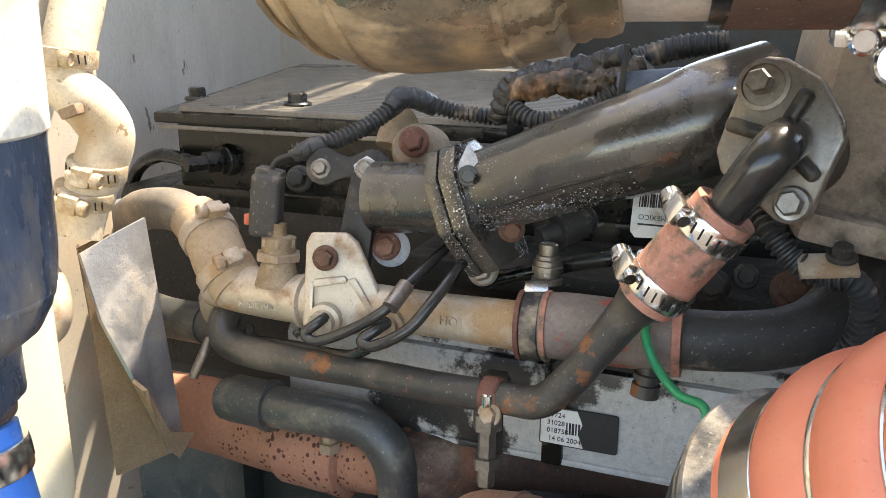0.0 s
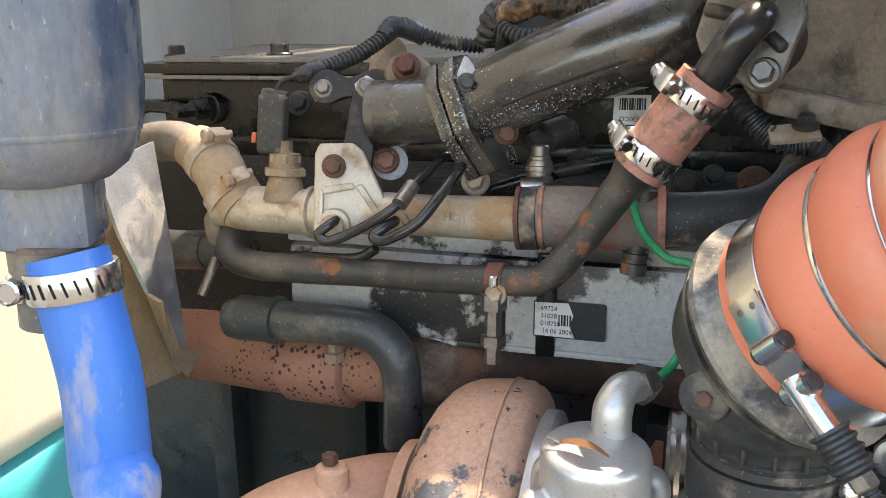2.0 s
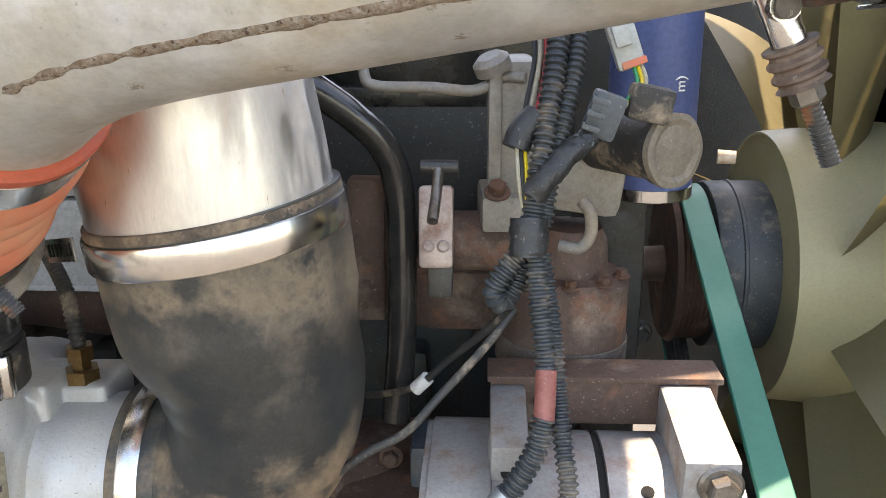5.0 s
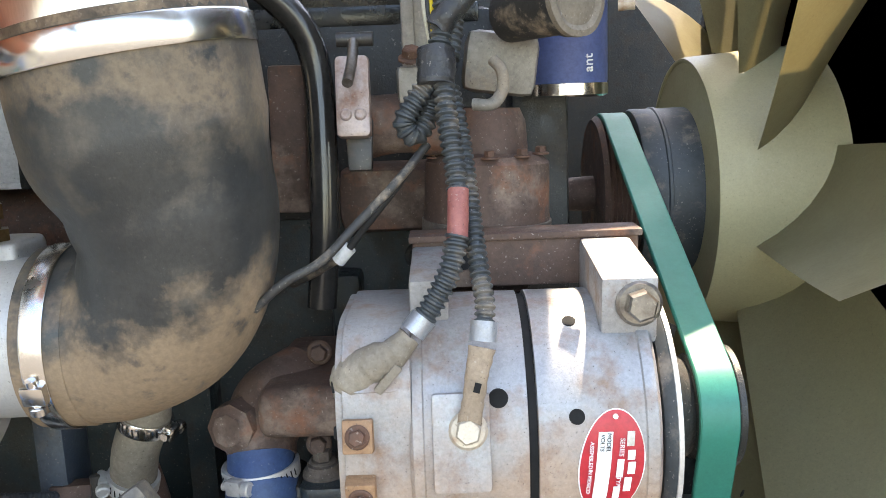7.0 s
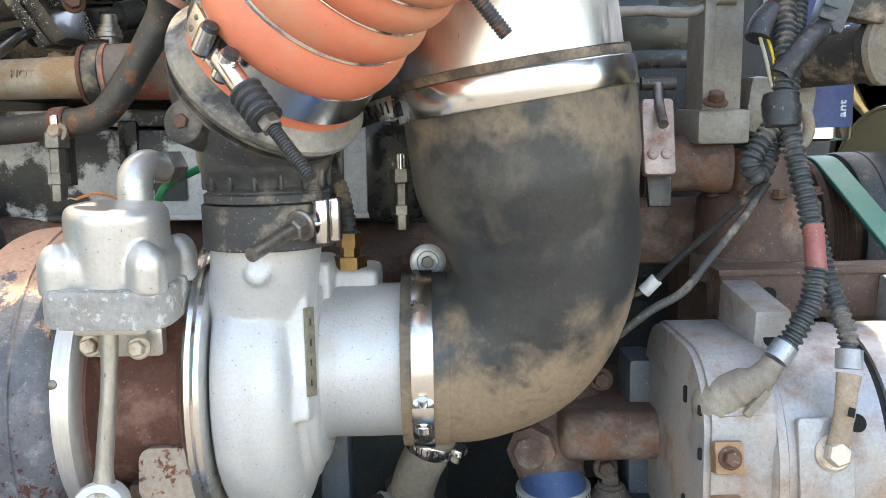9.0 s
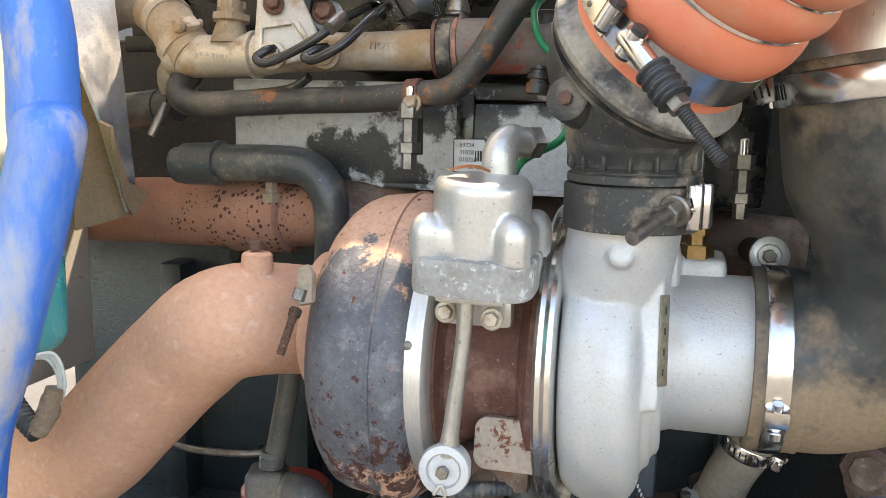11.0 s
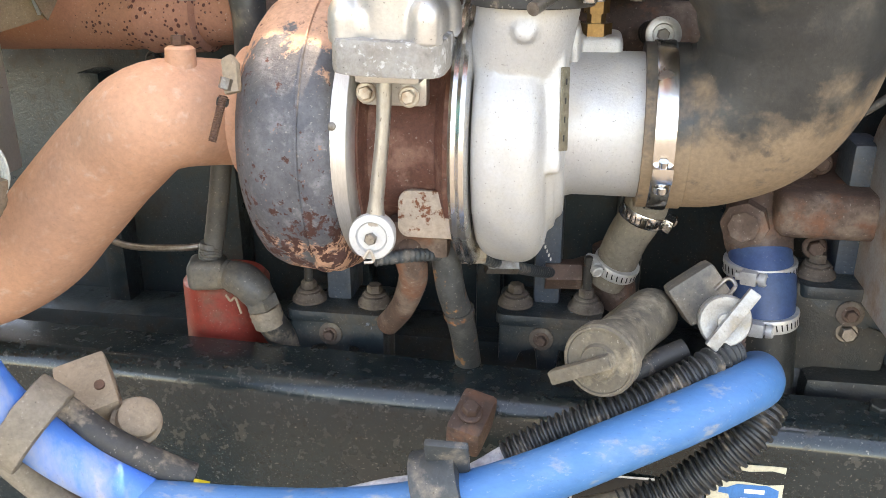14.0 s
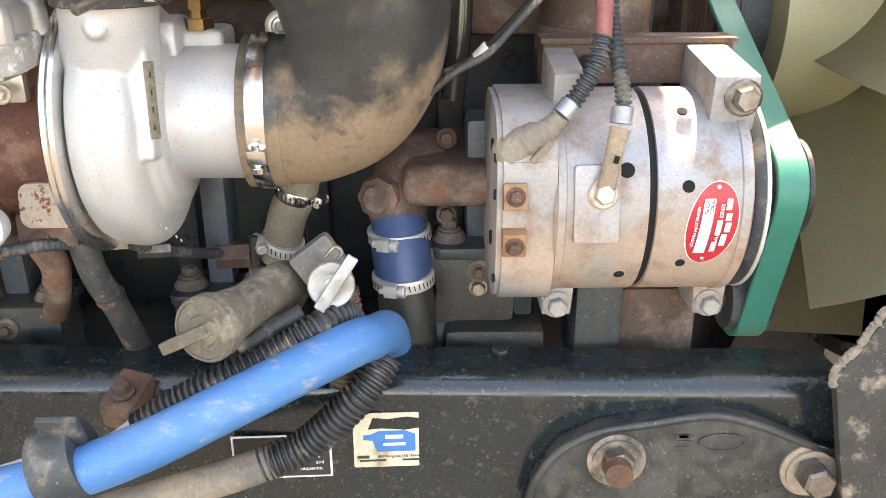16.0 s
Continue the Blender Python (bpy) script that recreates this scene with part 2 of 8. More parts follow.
M_WHITE = mat("cab_white_paint", (0.52, 0.49, 0.43), (0.45, 0.41, 0.35), 6, 0.42, 0.0, 0.04, spots=((0.22, 0.18, 0.14), 60, -0.06), dust=((0.56, 0.47, 0.36), 5, 0.15), grain=0.08, fleck=0.08)
# Cab white with the recess's shade put into its base colour, plus dirt.
M_SHADEDWHITE = mat("shaded_dusty_white_paint", (0.46, 0.45, 0.42), (0.38, 0.36, 0.33), 5, 0.5, 0.0, 0.05, spots=((0.12, 0.1, 0.08), 46, -0.08), dust=((0.32, 0.29, 0.25), 4, 0.2), stretch=(1.0, 1.0, 0.3), grain=0.1, fleck=0.2)
M_SHIELD = mat("crinkled_foil", (0.4, 0.42, 0.45), (0.31, 0.33, 0.36), 26, 0.36, 0.6, 0.5, dust=((0.36, 0.33, 0.29), 14, 0.2), fine=45)
M_FELT = mat("tan_insulation", (0.27, 0.195, 0.135), (0.21, 0.145, 0.095), 30, 0.95, 0.0, 0.5, fine=500)
M_PEELBOX = mat("peeling_grey_box", (0.026, 0.028, 0.03), (0.05, 0.048, 0.045), 20, 0.4, 0.0, 0.12, spots=((0.5, 0.5, 0.49), 9, 0.64, 0.4))
M_RAIL = mat("black_chassis_paint", (0.01, 0.0175, 0.019), (0.016, 0.0245, 0.026), 9, 0.13, 0.0, 0.05, dust=[((0.02, 0.022, 0.021), 12, 0.1, 0.35), ((0.04, 0.038, 0.032), 90, 0.02, 0.6)], spots=((0.28, 0.23, 0.16), 620, -0.1), spec=0.55, fleck=0.3)
M_GREEN = mat("green_belt", (0.015, 0.2, 0.145), (0.015, 0.17, 0.12), 20, 0.5, 0.0, 0.05, grain=0.1, speck=0.05, fleck=0.0)
M_GREENWIRE = mat("green_wire", (0.01, 0.3, 0.12), (0.01, 0.25, 0.1), 40, 0.35, 0.0, 0.0, fleck=0.0)
M_FAN = mat("cream_fan_plastic", (0.34, 0.3, 0.165), (0.29, 0.25, 0.14), 4, 0.45, 0.0, 0.03, grain=0.08, fleck=0.12)
M_TANK = mat("translucent_tank", (0.72, 0.7, 0.55), (0.68, 0.65, 0.5), 5, 0.35, 0.0, 0.03, grain=0.05, speck=0.05, fleck=0.0)
M_COOLANT = mat("turquoise_coolant", (0.03, 0.36, 0.39), (0.05, 0.38, 0.4), 5, 0.3, 0.0, 0.0, grain=0.05, speck=0.05, fleck=0.0)
M_CANBLK = mat("blue_black_canister", (0.04, 0.062, 0.105), (0.07, 0.092, 0.13), 8, 0.3, 0.0, 0.04, dust=[((0.24, 0.245, 0.26), 9, 0.26, 0.5), ((0.26, 0.22, 0.17), 40, 0.08)], stretch=(1.0, 1.0, 0.4), edge=0.12, spec=0.6)
M_CANWHT = mat("weathered_white_canister", (0.78, 0.75, 0.68), (0.7, 0.65, 0.55), 8, 0.5, 0.0, 0.05, dust=(DUST, 14, 0.12))
M_RED = mat("red_filter_paint", (0.34, 0.035, 0.02), (0.25, 0.03, 0.02), 20, 0.45, 0.0, 0.1, dust=((0.2, 0.1, 0.07), 16, 0.1))
M_FILTBLUE = mat("blue_filter_paint", (0.08, 0.115, 0.26), (0.075, 0.105, 0.24), 10, 0.4, 0.0, 0.03, fleck=0.0)
M_LOOM = mat("black_loom", (0.022, 0.024, 0.026), (0.045, 0.047, 0.047), 50, 0.5, 0.0, 0.1, dust=(DUST, 40, 0.05))
M_BLUELOOM = mat("grey_blue_loom", (0.03, 0.038, 0.044), (0.055, 0.061, 0.063), 40, 0.55, 0.0, 0.1, dust=((0.2, 0.17, 0.14), 40, 0.1))
M_TAPE = mat("black_tape", (0.02, 0.022, 0.026), (0.04, 0.04, 0.04), 40, 0.35, 0.0, 0.6, fine=140)
M_PLASTIC = mat("grey_plastic", (0.07, 0.085, 0.1), (0.1, 0.11, 0.12), 30, 0.45, 0.0, 0.05)
M_LTGREY = mat("light_grey_plastic", (0.5, 0.52, 0.48), (0.44, 0.45, 0.4), 30, 0.45, 0.0, 0.05, fleck=0.12)
M_BROWNCAST = mat("dusty_brown_casting", (0.36, 0.29, 0.225), (0.26, 0.2, 0.155), 12, 0.6, 0.1, 0.3, dust=[((0.36, 0.28, 0.2), 16, 0.3), ((0.08, 0.065, 0.05), 20, 0.12)], fleck=0.25)
M_DUSTPL = mat("dusty_brown_plastic", (0.26, 0.22, 0.17), (0.18, 0.15, 0.115), 24, 0.8, 0.0, 0.2)
M_TANDUST = mat("tan_dust_caked_steel", (0.36, 0.27, 0.19), (0.27, 0.2, 0.14), 30, 0.85, 0.0, 0.35)
M_BRASS = mat("brass", (0.3, 0.19, 0.085), (0.2, 0.125, 0.06), 60, 0.35, 0.9, 0.08, fleck=0.0)
M_PAPER = mat("white_label", (0.78, 0.78, 0.78), (0.72, 0.72, 0.7), 30, 0.5, 0.0, 0.02, dust=((0.45, 0.4, 0.33), 40, 0.16), grain=0.06, speck=0.05, fleck=0.0)
M_INK = mat("black_ink", (0.02, 0.02, 0.02), (0.03, 0.03, 0.03), 30, 0.6, 0.0, 0.0, fleck=0.0)
M_PLATE = mat("red_name_plate", (0.5, 0.02, 0.035), (0.45, 0.02, 0.03), 30, 0.35, 0.0, 0.02, speck=0.05, fleck=0.0)
M_YELLOW = mat("yellow_wire", (0.7, 0.5, 0.02), None, 30, 0.4, 0.0, 0.0, fleck=0.0)
M_REDWIRE = mat("red_wire", (0.45, 0.03, 0.03), None, 30, 0.45, 0.0, 0.0, fleck=0.0)
M_WIRE = mat("tan_wire", (0.5, 0.45, 0.33), None, 30, 0.5, 0.0, 0.0, fleck=0.0)
M_BLUEINK = mat("blue_print", (0.03, 0.2, 0.5), None, 30, 0.5, 0.0, 0.0, fleck=0.0)
M_GROUND = mat("dry_earth", (0.1, 0.09, 0.077), (0.07, 0.063, 0.054), 2, 0.95, 0.0, 0.3)
M_HOLE = mat("dark_bore", (0.008, 0.008, 0.008), None, 30, 0.9, 0.0, 0.0, fleck=0.0)


# ---- mesh tools ----
def V(*a):
    return Vector(a[0] if len(a) == 1 else a)


def frame_of(axis):
    """Two unit vectors across an axis."""
    w = V(axis).normalized()
    h = V(0, 0, 1) if abs(w.z) < 0.9 else V(0, 1, 0)
    u = h.cross(w).normalized()
    return u, w.cross(u), w


def spline(points, per=8):
    p = [V(q) for q in points]
    if len(p) == 2:
        return [p[0].lerp(p[1], i / per) for i in range(per + 1)], [i / per for i in range(per + 1)]
    out, par = [], []
    for i in range(len(p) - 1):
        a, b = p[i], p[i + 1]
        z, c = p[i - 1] if i else a * 2 - b, p[i + 2] if i + 2 < len(p) else b * 2 - a
        for k in range(per):
            t = k / per
            out.append(0.5 * (2 * a + (b - z) * t + (2 * z - 5 * a + 4 * b - c) * t * t + (3 * a - z - 3 * b + c) * t ** 3))
            par.append(i + t)
    return out + [p[-1]], par + [len(p) - 1]


def sweep(points, radius, n=20, per=8, ribs=None, bm=None, flat=1.0):
    """A tube along a smooth line; radius: one or one per point; ribs: (pitch, depth)."""
    bm = bm or bmesh.new()
    line, par = spline(points, per)
    if ribs:
        length = sum((line[i + 1] - line[i]).length for i in range(len(line) - 1))
        need = int(length / ribs[0]) * 4
        cum = [0.0]
        for i in range(len(line) - 1):
            cum.append(cum[-1] + (line[i + 1] - line[i]).length)
        res, rp, j = [], [], 0
        for k in range(need + 1):
            s = length * k / need
            while j < len(cum) - 2 and cum[j + 1] < s:
                j += 1
            f = (s - cum[j]) / max(cum[j + 1] - cum[j], 1e-9)
            res.append(line[j].lerp(line[j + 1], f))
            rp.append(par[j] + (par[j + 1] - par[j]) * f)
        line, par = res, rp
    rr = radius if isinstance(radius, (list, tuple)) else [radius] * (int(par[-1]) + 2)
    rings, u = [], None
    for i, q in enumerate(line):
        d = (line[min(i + 1, len(line) - 1)] - line[max(i - 1, 0)]).normalized()
        if u is None:
            u = frame_of(d)[0]
        u = (u - d * u.dot(d)).normalized()
        v = d.cross(u)
        k = min(int(par[i]), len(rr) - 1)
        f = par[i] - k
        f = f * f * (3 - 2 * f)
        r = rr[k] + (rr[min(k + 1, len(rr) - 1)] - rr[k]) * f
        if ribs:
            r -= (0.0, 0.0, ribs[1], ribs[1])[i % 4]
        rings.append([bm.verts.new(q + (u * math.cos(a) + v * flat * math.sin(a)) * r) for a in (2 * math.pi * j / n for j in range(n))])
    for a, b in zip(rings, rings[1:]):
        for j in range(n):
            bm.faces.new((a[j], a[(j + 1) % n], b[(j + 1) % n], b[j]))
    bm.faces.new(rings[0][::-1])
    bm.faces.new(rings[-1])
    return bm


def lathe(profile, origin, axis, n=48, bm=None, shape=None):
    """Revolve (along, radius) pairs round an axis; shape(angle): a factor on the radius."""
    bm = bm or bmesh.new()
    u, v, w = frame_of(axis)
    o = V(origin)
    rings = []
    for s, r in profile:
        if r <= 1e-6:
            rings.append([bm.verts.new(o + w * s)])
        else:
            rings.append([bm.verts.new(o + w * s + (u * math.cos(a) + v * math.sin(a)) * r * (shape(a) if shape else 1.0))
                          for a in (2 * math.pi * j / n for j in range(n))])
    for a, b in zip(rings, rings[1:]):
        if len(a) == 1 and len(b) == 1:
            continue
        for j in range(n):
            k = (j + 1) % n
            if len(a) == 1:
                bm.faces.new((a[0], b[k], b[j]))
            elif len(b) == 1:
                bm.faces.new((a[j], a[k], b[0]))
            else:
                bm.faces.new((a[j], a[k], b[k], b[j]))
    for ring, flip in ((rings[0], True), (rings[-1], False)):
        if len(ring) > 1:
            bm.faces.new(ring[::-1] if flip else ring)
    return bm


def rings_round(r0, r1, s0, s1, k=5):
    """A rounded step of a profile from (s0, r0) to (s1, r1)."""
    return [(s0 + (s1 - s0) * (1 - math.cos(i / k * math.pi / 2)), r0 + (r1 - r0) * math.sin(i / k * math.pi / 2)) for i in range(k + 1)]


def crown(r, s0, drop, rise, k=5):
    """The rounded shoulder of a cap: (along, radius) pairs that climb from s0 and close in."""
    return [(s0 + rise * math.sin(i / k * math.pi / 2), r - drop * (1 - math.cos(i / k * math.pi / 2))) for i in range(1, k + 1)]


def prism(outline, thick, m, bevel=0.002, bm=None, seg=2):
    """An outline in a pose's x and y, made thick along its z, with rounded edges."""
    own = bmesh.new()
    lo = [own.verts.new((x, y, 0)) for x, y in outline]
    hi = [own.verts.new((x, y, thick)) for x, y in outline]
    n = len(outline)
    own.faces.new(lo[::-1])
    own.faces.new(hi)
    for i in range(n):
        own.faces.new((lo[i], lo[(i + 1) % n], hi[(i + 1) % n], hi[i]))
    bmesh.ops.recalc_face_normals(own, faces=own.faces)
    if bevel:
        own.edges.ensure_lookup_table()
        sharp = [e for e in own.edges if abs(e.verts[0].co.z - e.verts[1].co.z) < 1e-9 or e.calc_face_angle(0.0) > radians(28)]
        bmesh.ops.bevel(own, geom=sharp, offset=bevel, segments=seg, affect="EDGES", profile=0.6)
    own.transform(m)
    if bm is None:
        return own
    return merge(bm, own)


def merge(bm, other):
    mesh = bpy.data.meshes.new("tmp")
    other.to_mesh(mesh)
    other.free()
    bm.from_mesh(mesh)
    bpy.data.meshes.remove(mesh)
    return bm


def box(size, m, bevel=0.002, bm=None, seg=2):
    x, y, z = size
    return prism([(-x / 2, -y / 2), (x / 2, -y / 2), (x / 2, y / 2), (-x / 2, y / 2)], z, m @ pose(0, 0, -z / 2), bevel, bm, seg)


def aim(p, axis, roll=0.0, up=None):
    """A pose at p whose z looks along axis (and whose y leans to up)."""
    w = V(axis).normalized()
    if up is None:
        u, v, w = frame_of(axis)
    else:
        v = (V(up) - w * V(up).dot(w)).normalized()
        u = v.cross(w)
    m = Matrix((u, v, w)).transposed().to_4x4()
    m.translation = V(p)
    return m @ pose(0, 0, 0, 0, 0, roll)


def rounded(w, h, r, k=5):
    out = []
    for cx, cy, a0 in ((w / 2 - r, h / 2 - r, 0), (-w / 2 + r, h / 2 - r, 90), (-w / 2 + r, -h / 2 + r, 180), (w / 2 - r, -h / 2 + r, 270)):
        out += [(cx + r * math.cos(radians(a0 + 90 * i / k)), cy + r * math.sin(radians(a0 + 90 * i / k))) for i in range(k + 1)]
    return out


def crumple(bm, amp=0.002, freq=70.0):
    """Moves a mesh's points in and out, as of wrapped tape or worn cloth."""
    bm.normal_update()
    for v in bm.verts:
        v.co += v.normal * (0.8 * noise.noise(v.co * freq) + 0.6 * noise.noise(v.co * freq * 2.7) - 0.7 * abs(noise.noise(v.co * freq * 4.1))) * amp
    return bm


def thing(name, origin, label, category, group="", kind=""):
    ob = new(name)
    ob.empty_display_size = 0.01
    ob.location = V(origin)
    return tagged(ob, label, category, group, kind)


def root_of(ob):
    while ob.parent:
        ob = ob.parent
    return ob


def part(name, bm, material, parent=None, label="", smooth=True, angle=38):
    """Links a bmesh, given in world places, as one mesh object under a thing or a part."""
    bmesh.ops.recalc_face_normals(bm, faces=bm.faces)
    if smooth:
        for f in bm.faces:
            f.smooth = True
        for e in bm.edges:
            if len(e.link_faces) == 2 and e.calc_face_angle(0.0) > radians(angle):
                e.smooth = False
    if parent:
        bm.transform(Matrix.Translation(-root_of(parent).location))
    mesh = bpy.data.meshes.new(name)
    bm.to_mesh(mesh)
    bm.free()
    mesh.materials.append(material)
    ob = new(name, mesh)
    ob.parent = parent
    if label:
        ob["label"] = label
    return ob


def blend(ob, voxel=0.0018, times=6):
    """Runs the pieces of a casting into one skin with soft fillets."""
    m = ob.modifiers.new("skin", "REMESH")
    m.mode, m.voxel_size, m.use_smooth_shade = "VOXEL", voxel, True
    k = ob.modifiers.new("soften", "SMOOTH")
    k.factor, k.iterations = 0.5, times
    return ob


def bolt(p, axis, parent, size=0.010, material=None, washer=True, h=0.6, name="bolt", label=""):
    """A flanged hexagon head; size is the width across corners."""
    size *= 0.8
    u, v, w = frame_of(axis)
    r, hh = size / 2, size * h
    bm = bmesh.new()
    if washer:
        lathe([(0, r * 1.45), (size * 0.12, r * 1.45), (size * 0.2, r * 1.25), (size * 0.22, 0.0)], p, axis, 20, bm)
    z0 = size * 0.1
    rings = []
    for s, k in ((z0, 1.0), (z0 + hh * 0.85, 1.0), (z0 + hh, 0.84)):
        rings.append([bm.verts.new(V(p) + w * s + (u * math.cos(a) + v * math.sin(a)) * r * k) for a in (math.pi / 3 * j + 0.3 for j in range(6))])
    for a, b in zip(rings, rings[1:]):
        for j in range(6):
            bm.faces.new((a[j], a[(j + 1) % 6], b[(j + 1) % 6], b[j]))
    bm.faces.new(rings[-1])
    return part(name, bm, material or M_BOLT, parent, label, angle=25)


def worm_clamp(p, axis, r, parent, screw, w=0.0125, material=None, slots=9):
    """A slotted band round a hose, with its housing and screw at the side that screw points to."""
    u, v, a = frame_of(axis)
    t = 0.0012
    band = part("clamp_band", lathe([(-w / 2, r), (-w / 2, r + t), (-w / 2 + 0.001, r + t * 1.4), (w / 2 - 0.001, r + t * 1.4), (w / 2, r + t), (w / 2, r)], p, axis, 56),
                material or M_STAIN, parent, "slotted stainless steel band")
    s = V(screw)
    s = (s - a * s.dot(a)).normalized()
    side = a.cross(s).normalized()
    c = V(p) + s * (r + 0.0045)
    part("screw_housing", box((0.014, w * 1.05, 0.008), aim(c, s, up=a), 0.0022), material or M_STAIN, band)
    bm = lathe([(-0.011, 0.0034), (0.008, 0.0034), (0.0085, 0.0058), (0.0135, 0.0058), (0.0145, 0.0046), (0.0135, 0.004), (0.0135, 0.0)], c, side, 12)
    part("screw", bm, material or M_CHROME, band)
    for i in range(slots * 2):
        k = (i // 2 + 1) * (1 if i % 2 else -1)
        ang = k * 0.0046 / r + math.copysign(0.0065 / r, k)
        d = s * math.cos(ang) + side * math.sin(ang)
        part("slot", box((0.001, w * 0.5, 0.0006), aim(V(p) + d * (r + t * 1.45), d, 12, up=a), 0), M_HOLE, band, smooth=False)
    return band


def tbolt_clamp(p, axis, r, parent, q0, q1, w=0.02, spring=None):
    """A broad band whose folded ends are drawn together by a sprung bolt that runs from q0 to its tail at q1."""
    u, v, a = frame_of(axis)
    q0, q1 = V(q0), V(q1)
    side = (q1 - q0).normalized()
    s = q0 - V(p)
    s = (s - a * s.dot(a)).normalized()
    band = part("clamp_band", lathe([(-w / 2, r), (-w / 2, r + 0.0012), (-w / 2 + 0.0004, r + 0.0016), (w / 2 - 0.0004, r + 0.0016), (w / 2, r + 0.0012), (w / 2, r)], p, axis, 72), M_STAIN, parent,
                "polished stainless steel band")
    wide = side.cross(s).normalized()
    out = wide.cross(side).normalized()
    for k, sg in ((-0.016, -1), (0.004, 1)):
        c = q0 + side * k
        loop = [(0.0054 * math.cos(t) * sg, 0.0052 * math.sin(t)) for t in (radians(-70 + 28 * i) for i in range(10))]
        inner = [(0.0043 * math.cos(t) * sg, 0.0041 * math.sin(t)) for t in (radians(-70 + 28 * i) for i in range(10))]
        m = Matrix((side, out, wide)).transposed().to_4x4()
        m.translation = c - wide * w * 0.36
        part("folded_end", prism(loop + inner[::-1], w * 0.72, m, 0), M_STAIN, band, "folded steel band end")
        part("trunnion", lathe([(-w * 0.5, 0.003), (-w * 0.47, 0.0042), (w * 0.47, 0.0042), (w * 0.5, 0.003)], c, wide, 18), M_TUBE, band)
    tab = aim(V(p) + (q0 - side * 0.03 - V(p) - a * (q0 - side * 0.03 - V(p)).dot(a)).normalized() * (r + 0.0024), (q0 - side * 0.03 - V(p)) - a * (q0 - side * 0.03 - V(p)).dot(a), up=a)
    part("weld_plate", box((0.026, w * 0.92, 0.0014), tab, 0.0005), M_STAIN, band, "spot-welded steel plate")
    for dx, dy in ((-0.007, -0.004), (-0.007, 0.004)):
        part("spot_weld", lathe([(0, 0.0018), (0.0005, 0.0015), (0.0008, 0.0)], tab @ V(dx, dy, 0.0007), tab.to_3x3() @ V(0, 0, 1), 10), M_BOLT, band)
    n = (q1 - q0).length
    part("barrel", lathe([(-0.002, 0.0052), (-0.001, 0.0058), (n * 0.29, 0.0058), (n * 0.295, 0.0052)], q0, side, 22), M_CHROME, band, "bright barrel nut")
    part("spring", sweep([q0 + side * (n * 0.28), q0 + side * (n * 0.52)], 0.0092, 22, 8, (0.0048, 0.0016)), spring or M_LOOM, band, "black ribbed spring sleeve")
    bolt(q0 + side * (n * 0.52 - 0.001), side, band, 0.0145, M_BOLT, False, 0.55, name="nut")
    part("bolt_tail", sweep([q0 + side * (n * 0.5), q1], 0.0036, 14, 8, (0.0017, 0.0006)), M_TUBE, band, "threaded steel tail")
    return band


def thread(p, axis, length, r, parent, material):
    return part("thread", sweep([V(p), V(p) + V(axis).normalized() * length], r, 12, 6, (0.0016, 0.0005)), material, parent)


def words(text, size, m, parent, material, depth=0.0002):
    cu = bpy.data.curves.new("lettering", "FONT")
    cu.body, cu.size, cu.extrude, cu.align_x, cu.align_y = text, size, depth, "CENTER", "CENTER"
    tmp = bpy.data.objects.new("lettering", cu)
    mesh = bpy.data.meshes.new_from_object(tmp)
    bpy.data.objects.remove(tmp)
    bpy.data.curves.remove(cu)
    bm = bmesh.new()
    bm.from_mesh(mesh)
    bpy.data.meshes.remove(mesh)
    bm.transform(m)
    return part("lettering", bm, material, parent, smooth=False)


# ---- setting ----
bm = bmesh.new()
for x, y in ((-60, -60), (60, -60), (60, 60), (-60, 60)):
    bm.verts.new((x, y, 0))
bm.faces.new(bm.verts)
tagged(part("ground", bm, M_GROUND), "dry bare earth under the truck", "ground", kind="structure")

# the cab's front wall: a near panel that ends at an upright edge, and a recess behind it
wall = part("wall_cab", box((0.04, 0.75, 1.39), pose(-0.53, 0.18, 1.785), 0.006), M_WHITE)
tagged(wall, "white painted cab front panel with dirt and chips", "cab panel", kind="structure")
wall = part("wall_firewall", box((0.04, 1.5, 1.2), pose(-0.98, 1.2, 1.9), 0.004), M_SHADEDWHITE)
tagged(wall, "white painted firewall behind the engine", "firewall", kind="structure")
wall = part("wall_recess", box((0.42, 0.03, 1.3), pose(-0.765, 0.54, 1.83), 0.004), M_SHADEDWHITE)
tagged(wall, "white painted return of the cab panel", "cab panel", kind="structure")

wall = part("wall_far_side", box((2.4, 0.04, 1.1), pose(0.2, 1.62, 1.15), 0.004), M_ENGINE)
tagged(wall, "dark inner wing panel on the far side", "inner wing", kind="structure")
beam = part("cross_member", box((0.12, 1.5, 0.12), pose(0.95, 0.85, 0.69), 0.01), M_RAIL)
tagged(beam, "black front cross member under the radiator", "cross member", kind="structure")
side = part("wall_firewall_side", box((0.62, 0.03, 1.2), pose(-0.67, 1.585, 1.9), 0.004), M_SHADEDWHITE)
tagged(side, "white painted firewall return behind the engine", "firewall", kind="structure")
# Out-of-view panel added only to keep the sun off the firewall.
cowl = part("firewall_shade_panel", box((0.62, 1.6, 0.05), pose(-1.01, 1.3, 2.42), 0.01), M_SHADEDWHITE)
tagged(cowl, "unseen white panel added to shade the firewall", "cab panel", kind="structure")
